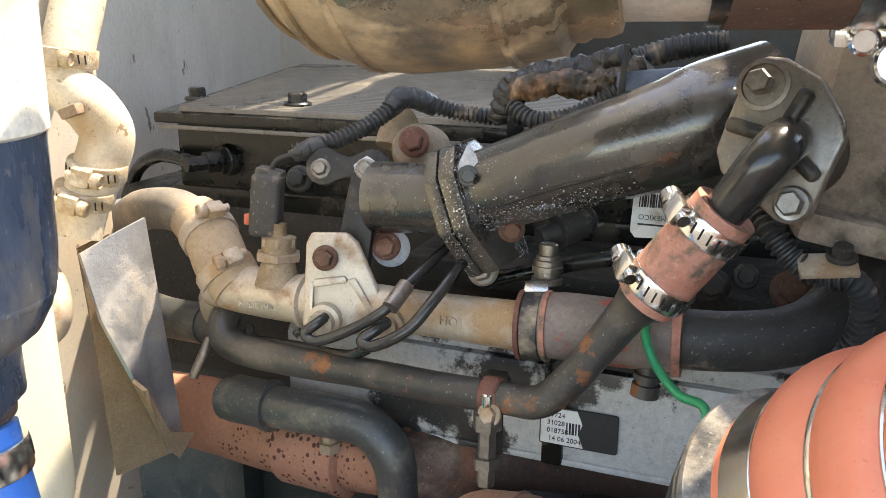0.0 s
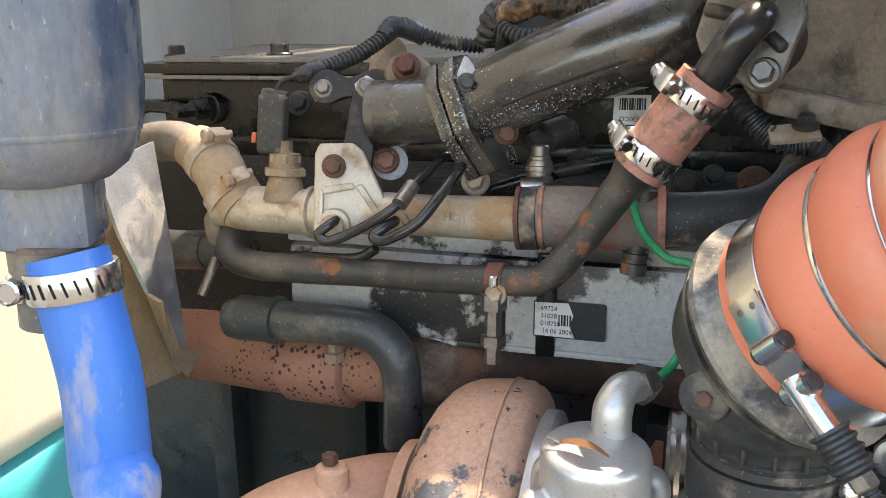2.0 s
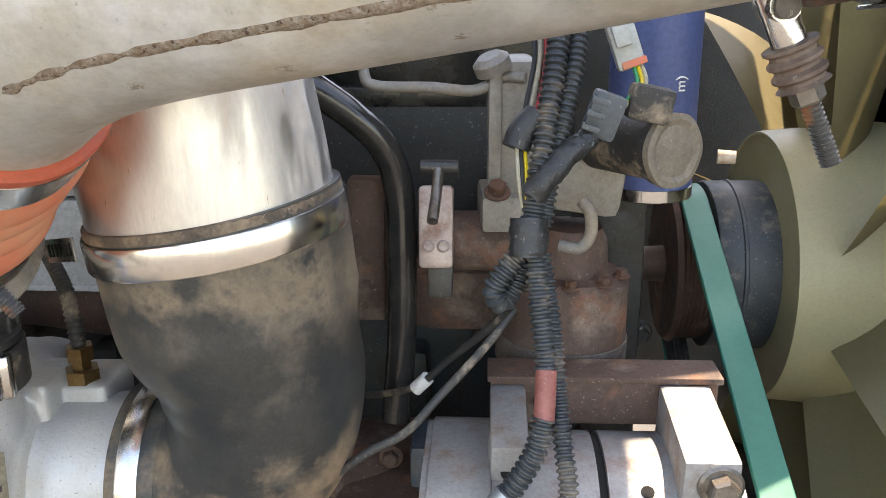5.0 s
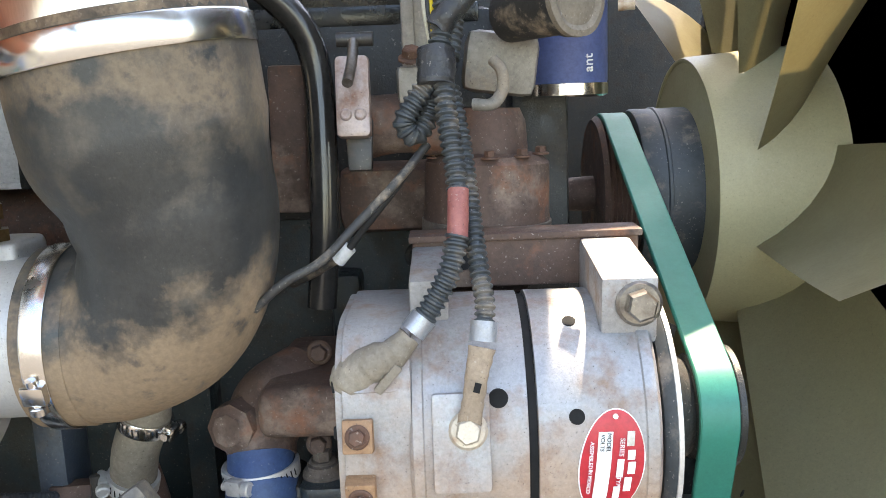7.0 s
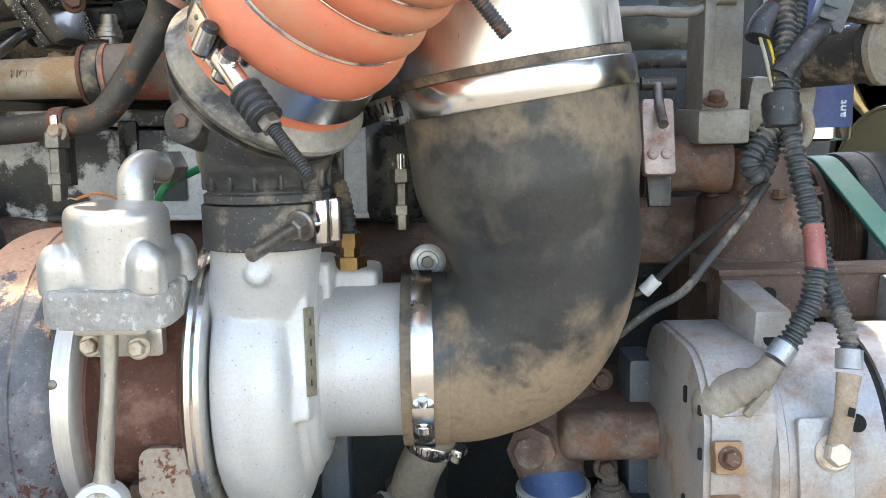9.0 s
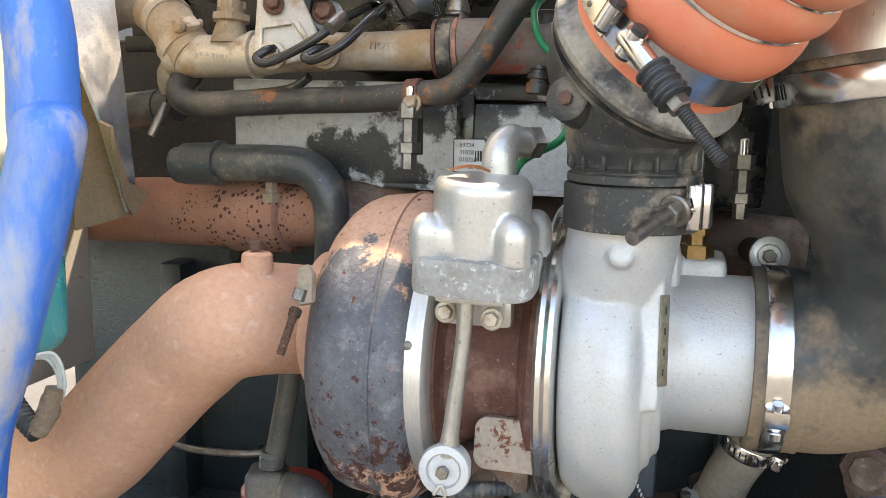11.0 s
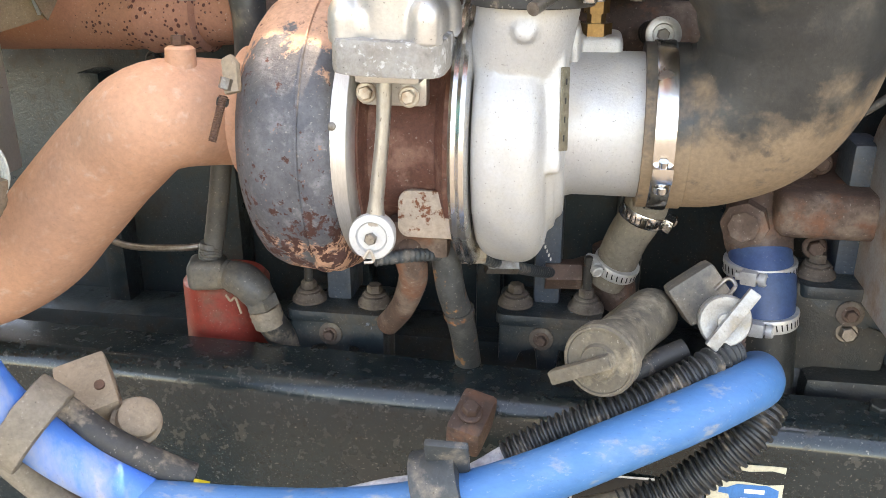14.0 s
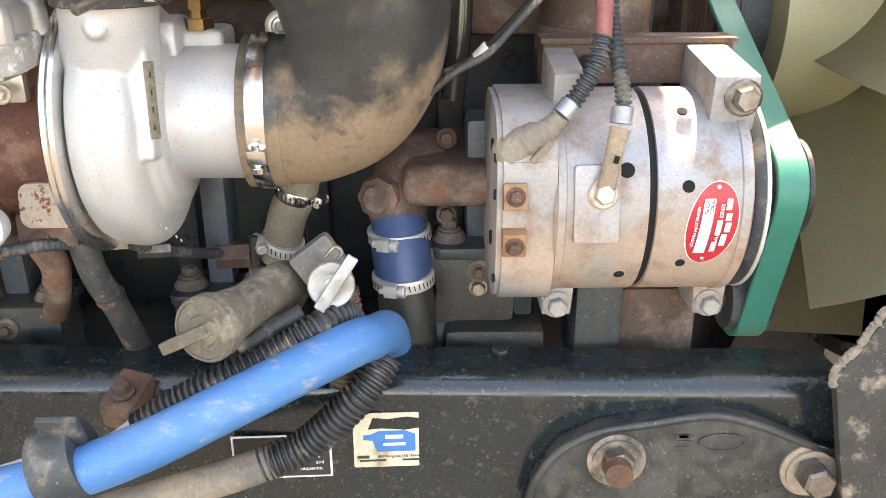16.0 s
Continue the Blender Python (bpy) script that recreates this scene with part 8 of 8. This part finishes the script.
part("iron_neck", sweep([(-0.06, 0.415, 1.095), (-0.0669, 0.3914, 1.089), (-0.0672, 0.4048, 1.061), (-0.0822, 0.4324, 1.021), (-0.1022, 0.4604, 0.9889)], [0.016, 0.013, 0.012, 0.011, 0.011], 20), M_RUST, oil)
part("hose", sweep([(-0.0462, 0.4025, 1.106), (-0.0409, 0.4032, 1.084), (-0.0369, 0.4108, 1.048), (-0.0304, 0.4329, 1.004), (-0.0274, 0.4758, 0.9231)], 0.0118, 20), mat("flaking_black_hose", (0.03, 0.033, 0.033), (0.09, 0.09, 0.085), 35, 0.5, 0.0, 0.4, spots=((0.33, 0.17, 0.08), 40, 0.22)), oil)
part("hose_clip", lathe([(-0.003, 0.012), (-0.003, 0.0133), (0.003, 0.0133), (0.003, 0.012)], (-0.0319, 0.4216, 1.024), (0.15, 0.25, -1), 20), M_TUBE, oil)
part("oil_line", sweep([(-0.0882, 0.3635, 1.091), (-0.0547, 0.3841, 1.089), (-0.022, 0.4232, 1.076), (-0.0025, 0.456, 1.056), (0.0273, 0.5115, 1.028), (0.0486, 0.5464, 1.013)], 0.0055, 14, 8, (0.004, 0.0006)), M_BLUELOOM, oil, "braided oil line")
part("union", lathe([(-0.014, 0.0072), (0.014, 0.0072)], (-0.0002, 0.4563, 1.054), (1, 0.4, -0.12), 6), M_BOLT, oil)
part("union", lathe([(-0.012, 0.0075), (0.012, 0.0075)], (-0.0228, 0.4229, 1.076), (1, 0.3, -0.05), 6), M_TANAL, oil)
part("cotter", sweep([(-0.0867, 0.325, 1.107), (-0.0824, 0.326, 1.113), (-0.08, 0.3268, 1.105), (-0.0865, 0.3244, 1.104)], 0.0012, 6), M_TANAL, oil)
dr = thing("breather_tee", (0.0847, 0.5478, 1.016), "dark rusty pipe tee with a clamped tan hose", "pipe")
part("hex_end", lathe([(-0.02, 0.0145), (0.014, 0.0145)], (0.0536, 0.5428, 1.014), (1, 0.15, 0), 6), M_RUST, dr)
part("elbow", sweep([(0.0585, 0.5492, 1.012), (0.0832, 0.5611, 1.008), (0.1023, 0.567, 0.9882), (0.095, 0.5676, 1.037)], [0.014, 0.019, 0.02, 0.018], 24), M_RUST, dr)
part("hose", sweep([(0.0907, 0.5517, 1.005), (0.0992, 0.5489, 1.024), (0.1086, 0.5391, 1.056), (0.1211, 0.5349, 1.084), (0.125, 0.5315, 1.106)], [0.0185, 0.0195, 0.0195, 0.02, 0.02], 26), M_DUSTPL, dr, "tan dusty hose")
worm_clamp((0.1004, 0.5464, 1.025), V((0.1086, 0.5391, 1.056)) - V((0.0907, 0.5517, 1.005)), 0.0205, dr, (-0.8, -0.5, 0.4), 0.012, M_DULLSTEEL)
worm_clamp((0.1211, 0.5347, 1.083), V((0.125, 0.5315, 1.106)) - V((0.1086, 0.5391, 1.056)), 0.0206, dr, (1, -0.3, -0.2), 0.012)
wp = thing("pump_outlet", (0.2125, 0.512, 1.084), "rusty iron outlet elbow above a dark blue hose", "pipe")
part("casting", sweep([(0.2509, 0.5621, 1.102), (0.2285, 0.537, 1.093), (0.2203, 0.5193, 1.075), (0.2219, 0.5073, 1.059)], [0.034, 0.034, 0.03, 0.027], 30), M_RUST, wp)
part("plug", lathe([(-0.02, 0.022), (0.0, 0.02), (0.002, 0.015), (0.005, 0.013), (0.005, 0.0)], (0.2018, 0.4928, 1.089), (-0.3, -1, 0.1), 8), M_RUST, wp)
part("wall", box((0.12, 0.04, 0.16), aim((0.285, 0.5614, 1.102), (0, -1, 0), up=(0, 0, 1)), 0.014, seg=3), M_RUST, wp)
for q in ((0.2675, 0.5421, 1.134), (0.2668, 0.5146, 1.066)):
    bolt(q, (0, -1, 0.1), wp, 0.018, M_RUST)
dbh = thing("dark_blue_hose", (0.224, 0.4934, 1.038), "dark blue silicone hose with two steel clamps", "hose")
part("hose", sweep([(0.2208, 0.5084, 1.062), (0.2229, 0.4953, 1.038), (0.2254, 0.4811, 1.008)], [0.0265, 0.029, 0.0265], 36), M_DKBLUE, dbh)
worm_clamp((0.2213, 0.5029, 1.051), (-0.05, 0, 1), 0.0292, dbh, (-0.45, -1, 0), 0.012, M_DULLSTEEL)
worm_clamp((0.2249, 0.4832, 1.013), (-0.05, 0, 1), 0.0284, dbh, (-0.35, -1, 0), 0.012, M_DULLSTEEL)
part("lower_pipe", sweep([(0.2259, 0.4811, 1.008), (0.2286, 0.4778, 0.9736), (0.2322, 0.4787, 0.923)], 0.027, 26), M_ENGINE, dbh)
mnt = thing("accessory_mount", (0.2998, 0.4979, 0.9999), "dark cast mounting arm with a steel bolt", "bracket")
part("arm", prism([(-0.05, -0.05), (-0.02, -0.055), (0.04, -0.045), (0.045, 0.01), (-0.01, 0.03), (-0.045, 0.06), (-0.055, 0.05), (-0.035, 0.01)], 0.05, aim((0.2906, 0.5367, 0.9888), (0, -1, 0), up=(0, 0, 1)), 0.008), M_ENGINE, mnt)
bolt((0.297, 0.489, 0.9991), (0, -1, 0.1), mnt, 0.018, M_BOLT)
dk = thing("front_cradle", (0.6, 0.8, 0.7), "dark oily front engine cradle under the fan", "engine part")
part("cradle_beam", box((0.5, 0.16, 0.3), pose(0.55, 0.84, 0.8), 0.02), M_ENGINE, dk)
part("cradle_foot", box((0.2, 0.1, 0.16), pose(0.42, 0.73, 0.86), 0.015), M_ENGINE, dk)
part("cradle_web", box((0.04, 0.12, 0.2), pose(0.66, 0.76, 0.82, 0, 20, 0), 0.008), M_ENGINE, dk)
low = thing("lower_iron", (0.3289, 0.4941, 0.9389), "dark oily iron parts under the alternator", "engine part")
part("blue_post", box((0.045, 0.06, 0.14), aim((0.4095, 0.4858, 0.9487), (0, 0, 1), 0), 0.006), M_BLUEBLK, low)
part("rust_block", box((0.08, 0.07, 0.12), aim((0.4679, 0.5046, 0.9446), (0, 0, 1), 0), 0.008), M_RUST, low)
part("dark_box", box((0.1, 0.08, 0.06), aim((0.3126, 0.5033, 0.9342), (0, 0, 1), 0), 0.012), M_ENGINE, low)
part("drum", lathe([(-0.04, 0.035), (0.04, 0.035)], (0.2843, 0.5171, 0.9403), (1, 0.1, 0), 28), M_ENGINE, low)
bolt((0.3152, 0.4352, 0.9527), (0, -0.3, 1), low, 0.02, M_ENGINE)
cp = thing("idler_pulley", (0.556, IY, IZ), "dark belt idler pulley under the alternator", "pulley")
part("rim", lathe([(-0.02, 0.012), (-0.02, 0.031), (-0.014, 0.0335), (0.014, 0.0335), (0.02, 0.031), (0.02, 0.012)], (0.556, IY, IZ), (1, 0, 0), 48), M_BLUELOOM, cp)
part("face", lathe([(-0.022, 0.0), (-0.022, 0.01), (-0.014, 0.012), (-0.012, 0.03), (-0.01, 0.03)], (0.556, IY, IZ), (1, 0, 0), 32), M_ENGINE, cp)
part("arm", box((0.02, 0.16, 0.03), pose(0.53, 0.56, 0.985), 0.006), M_ENGINE, cp)

M_FILLER = mat("dusty_filler_plastic", (0.16, 0.135, 0.1), (0.1, 0.085, 0.065), 24, 0.75, 0.0, 0.2, dust=((0.3, 0.25, 0.18), 40, 0.2))
fil = thing("oil_filler", (0.0832, 0.308, 1.049), "dusty plastic oil filler tube with a T-handled cap", "oil filler")
F0, F1 = V((0.0823, 0.2996, 1.053)), V((0.1243, 0.4132, 1.038))
fd = (F0 - F1).normalized()
part("tube", sweep([F1 - V(0.02, -0.06, 0.05), F1, F1.lerp(F0, 0.5), F0 - fd * 0.012], [0.0205, 0.021, 0.0192, 0.0225], 30), M_FILLER, fil)
cap = part("cap", lathe([(-0.016, 0.023), (-0.013, 0.0258), (-0.001, 0.0258), (0.0, 0.0248), (0.0005, 0.013), (0.004, 0.0115), (0.004, 0.0)], F0, fd, 44), M_FILLER, fil, "dusty round cap")
part("ring", lathe([(0.0, 0.0248), (0.0015, 0.0243), (0.0015, 0.0228), (0.0, 0.0222)], F0, fd, 44), M_FILLER, cap)
hm = aim(F0 + fd * 0.005, fd, up=V((0.0931, 0.2992, 1.055)) - V((0.0549, 0.2748, 1.044)))
part("handle", box((0.01, 0.046, 0.011), hm @ pose(0, -0.011, 0.003), 0.002), M_FILLER, cap)
M_VALVE = mat("cast_zinc_valve", (0.4, 0.4, 0.39), (0.3, 0.29, 0.27), 60, 0.42, 0.5, 0.4, dust=((0.3, 0.26, 0.2), 50, 0.2))
vl = thing("drain_valve", (0.1729, 0.3611, 1.059), "bright quarter-turn drain valve with a lever", "valve")
vd = V(0.1, -1, 0.25).normalized()
part("body", box((0.04, 0.035, 0.026), aim((0.1568, 0.4003, 1.065), vd, 35, up=(0, 0, 1)), 0.005), M_GREYRUB, vl)
part("disc", lathe([(-0.01, 0.012), (-0.009, 0.018), (0.0, 0.0192), (0.002, 0.018), (0.002, 0.0125), (0.0005, 0.01), (0.0005, 0.006), (0.004, 0.006), (0.004, 0.0)], (0.1711, 0.3562, 1.063), vd, 36), M_VALVE, vl)
vm = aim(V((0.1749, 0.3574, 1.065)) + vd * 0.006, vd, 0, up=V((0.19, 0.3598, 1.085)) - V((0.1658, 0.3447, 1.051)))
part("lever", box((0.0098, 0.051, 0.005), vm, 0.0015), M_VALVE, vl)
part("wire_ring", sweep([(0.1644, 0.3749, 1.079), (0.1731, 0.3788, 1.087), (0.1786, 0.3757, 1.083), (0.1728, 0.3702, 1.076)], 0.0016, 8), M_BOLT, vl)
part("hose", sweep([(0.1786, 0.3816, 1.047), (0.1808, 0.3796, 1.025), (0.1799, 0.38, 0.9933), (0.1745, 0.3729, 0.9597)], 0.0125, 16, 8, (0.0045, 0.0012)), M_RUST, vl, "brown ribbed hose")
lm1 = thing("rail_conduit", (0.0842, 0.3093, 1.006), "black corrugated conduit over a pale cable on the rail", "conduit")
part("conduit", sweep([(0.0215, 0.302, 0.9675), (0.0547, 0.31, 0.9865), (0.0917, 0.315, 1.004), (0.1322, 0.33, 1.019), (0.162, 0.342, 1.034), (0.178, 0.366, 1.032), (0.184, 0.4, 1.005)], 0.0128, 20, 8, (0.0056, 0.0032)), M_LOOM, lm1)
part("cable", sweep([(-0.1102, 0.2713, 0.9307), (-0.0583, 0.2762, 0.9474), (-0.012, 0.2925, 0.9485), (0.0255, 0.303, 0.9695)], 0.0095, 18), M_SALT, lm1, "pale grey cable")
part("side_hose", sweep([(0.0972, 0.3373, 1.014), (0.1235, 0.3509, 1.028), (0.1459, 0.361, 1.036)], 0.008, 14), M_RUBBER, lm1)
part("lower_conduit", sweep([(0.108, 0.331, 0.9095), (0.1429, 0.34, 0.9215), (0.1729, 0.344, 0.9475), (0.1974, 0.35, 0.9728), (0.212, 0.366, 0.992)], 0.0155, 20, 8, (0.0056, 0.0034)), M_LOOM, lm1)
part("lower_hose", sweep([(-0.03, 0.325, 0.868), (0.008, 0.33, 0.8763), (0.0427, 0.33, 0.8874), (0.0771, 0.33, 0.8984), (0.118, 0.333, 0.9125)], 0.0148, 20), M_GREYRUB, lm1, "grey dusty hose")
st2 = thing("hose_strap", (-0.0161, 0.2361, 0.9884), "blue-grey rubber strap binding the hoses", "strap")
part("band", lathe([(-0.016, 0.026), (-0.016, 0.030), (0.016, 0.030), (0.016, 0.026)], (-0.0191, 0.2617, 0.9639), V((0.0363, 0.2635, 0.983)) - V((-0.0861, 0.2499, 0.946)), 32), M_BLUELOOM, st2)
part("tail", box((0.03, 0.006, 0.03), aim((-0.015, 0.2561, 0.9954), (0, -0.4, 1), 0), 0.002), M_BLUELOOM, st2)
br2 = thing("hose_bracket", (-0.0145, 0.3686, 0.9499), "rusty brown angle bracket on the rail", "bracket")
part("angle", box((0.03, 0.045, 0.032), aim((-0.0152, 0.3835, 0.9415), (0.1, -0.4, 1), -12), 0.005), M_RUST, br2)
bolt((-0.0147, 0.3717, 0.9579), (0.1, -0.4, 1), br2, 0.018, M_RUST)
# rail casting and stickers
M_HANGER = mat("dusty_black_casting", (0.017, 0.021, 0.0215), (0.032, 0.036, 0.036), 16, 0.3, 0.0, 0.35, dust=[((0.09, 0.082, 0.07), 14, 0.14), ((0.07, 0.064, 0.055), 46, 0.14)], edge=0.1, fleck=0.3)
rc = thing("spring_hanger", (0.5, 0.375, 0.75), "black cast spring hanger bolted to the chassis rail", "casting")
oc = [(0.3339, 0.372, 0.8277), (0.3428, 0.372, 0.8685), (0.3642, 0.372, 0.9015), (0.3983, 0.372, 0.92), (0.4378, 0.372, 0.927), (0.492, 0.372, 0.935), (0.5333, 0.372, 0.9257), (0.582, 0.372, 0.9042), (0.6127, 0.372, 0.8887), (0.6301, 0.372, 0.8481), (0.6493, 0.372, 0.7552), (0.3361, 0.372, 0.7614)]
rm = Matrix(((1, 0, 0, 0), (0, 0, -1, 0.382), (0, 1, 0, 0), (0, 0, 0, 1)))
part("plate", prism([(q[0], q[2]) for q in oc], 0.022, rm, 0.005, seg=3), M_HANGER, rc)
part("rim", sweep([V(q) + V(0, -0.0115, -0.002) for q in oc[:10]], 0.004, 10), M_HANGER, rc)
for q, sz in (((0.4131, 0.36, 0.8901), 0.034), ((0.5865, 0.36, 0.8765), 0.034)):
    q = V(q)
    part("washer", lathe([(0, 0.026), (0.003, 0.026), (0.004, 0.022), (0.008, 0.0225)], q, (0, -1, 0.05), 36), M_BROWNCAST, rc)
bolt(V((0.411, 0.352, 0.896)), (0, -1, 0.05), rc, 0.036, M_BOLT, False, 0.5, "nut")
part("stud", sweep([(0.4098, 0.345, 0.897), (0.408, 0.324, 0.898)], 0.0118, 20, 8, (0.003, 0.0005)), M_RUSTBOLT, rc)
bolt(V((0.5834, 0.352, 0.8813)), (0, -1, 0.05), rc, 0.036, M_BOLT, False, 0.8)
em2 = aim((0.5054, 0.3595, 0.9069), (0, -1, 0), up=(0, 0, 1))
part("emblem", lathe([(0.0, 0.0185), (0.0014, 0.0185), (0.0016, 0.0165), (0.0006, 0.016), (0.0006, 0.0)], em2.translation, (0, -1, 0), 36, shape=lambda a: 1.0 / math.sqrt(math.cos(a) ** 2 + (2.4 * math.sin(a)) ** 2) * 1.15), M_HANGER, rc, "raised oval emblem")
for k in range(4):
    part("cast_bar", box((0.012, 0.0035, 0.0012), em2 @ pose(-0.036 + 0.003 * (k % 2), 0.006 - 0.006 * (k % 3), 0.0), 0.0004), M_HANGER, rc)
sk = thing("oil_sticker", (0.2147, 0.3855, 0.8957), "scuffed cream sticker with a blue oil container picture", "sticker")
sm = aim((0.2146, 0.3868, 0.8948), (0.034, -1, 0), up=(0, 0, 1))
part("paper", prism(rounded(0.07, 0.0575, 0.002), 0.0008, sm, 0), mat("cream_sticker", (0.62, 0.58, 0.44), (0.55, 0.5, 0.37), 20, 0.5, 0.0, 0.02, dust=((0.3, 0.22, 0.12), 30, 0.1)), sk)
part("picture", prism([(-0.026, 0.006), (-0.02, 0.006), (-0.012, 0.01), (0.012, 0.01), (0.021, 0.006), (0.021, -0.012), (-0.014, -0.012), (-0.018, 0.0), (-0.026, 0.001)], 0.0003, sm @ pose(0, 0, 0.0009), 0), M_BLUEINK, sk, "blue container shape")
part("torn_patch", prism([(-0.0215, 0.012), (-0.017, 0.024), (-0.004, 0.0225), (0.014, 0.0245), (0.029, 0.0215), (0.024, 0.0125), (0.012, 0.0108), (-0.008, 0.0128)], 0.0003, sm @ pose(0, 0, 0.0009), 0), M_RAIL, sk, "torn patch that bares the dark rail")
part("picture_panel", box((0.016, 0.004, 0.0003), sm @ pose(0.002, 0.004, 0.0015), 0), M_PAPER, sk)
part("picture_panel", box((0.02, 0.003, 0.0003), sm @ pose(0.002, -0.004, 0.0015), 0), M_PAPER, sk)
part("bar", box((0.011, 0.003, 0.0003), sm @ pose(-0.0265, -0.0175, 0.0011), 0), M_INK, sk)
words("400 Multigrade SAE 15W-40", 0.0034, sm @ pose(0.0065, -0.0175, 0.0011), sk, M_INK)
part("bar", box((0.024, 0.0018, 0.0003), sm @ pose(-0.018, -0.0215, 0.0011), 0), M_INK, sk)
part("bar", box((0.018, 0.0018, 0.0003), sm @ pose(0.018, -0.0215, 0.0011), 0), M_INK, sk)
sk2 = thing("warning_sticker", (0.1141, 0.3875, 0.8774), "black sticker with white print and border", "sticker")
sm2 = aim((0.114, 0.388, 0.8771), (0.034, -1, 0), up=(0, 0, 1))
part("border", prism(rounded(0.09, 0.046, 0.001), 0.0006, sm2, 0), M_PAPER, sk2)
part("panel", prism(rounded(0.086, 0.042, 0.001), 0.0005, sm2 @ pose(0, 0, 0.0006), 0), M_INK, sk2)
words("sequence.", 0.0052, sm2 @ pose(0.026, -0.013, 0.0014), sk2, M_PAPER)
words("manual for", 0.0052, sm2 @ pose(0.024, 0.0, 0.0014), sk2, M_PAPER)
words("and", 0.0052, sm2 @ pose(0.034, -0.0065, 0.0014), sk2, M_PAPER)
mud = thing("splash_flap", (0.6348, 0.36, 0.9175), "thick dark fibre splash flap with a frayed edge", "flap")
of = [(0.5802, 0.33, 0.9767), (0.5794, 0.33, 0.9916), (0.5859, 0.33, 1.002), (0.5944, 0.33, 1.011), (0.5999, 0.33, 1.025), (0.6091, 0.33, 1.043), (0.6322, 0.33, 1.087), (0.6772, 0.33, 1.119), (0.7652, 0.33, 0.7584), (0.6288, 0.33, 0.7612), (0.6068, 0.33, 0.8569)]
part("sheet", prism([(q[0], q[2]) for q in of], 0.012, Matrix(((1, 0, 0, 0), (0, 0, -1, 0.34), (0, 1, 0, 0), (0, 0, 0, 1))), 0.003), M_RUBBER, mud)
fr = bmesh.new()
random.seed(5)
for i in range(6):
    a, b = V(of[i]), V(of[i + 1])
    for k in range(10):
        q = a.lerp(b, (k + random.random()) / 10)
        box((0.003 + random.random() * 0.004, 0.006, 0.004 + random.random() * 0.006), Matrix.Translation(q + V(0, 0.003, random.random() * 0.003)) @ pose(0, 0, 0, random.random() * 60, random.random() * 60, random.random() * 90), 0.001, fr, 1)
tagged(part("frayed_edge", fr, M_DUSTPL, mud, "frayed tan fibres"), kind="stuff")
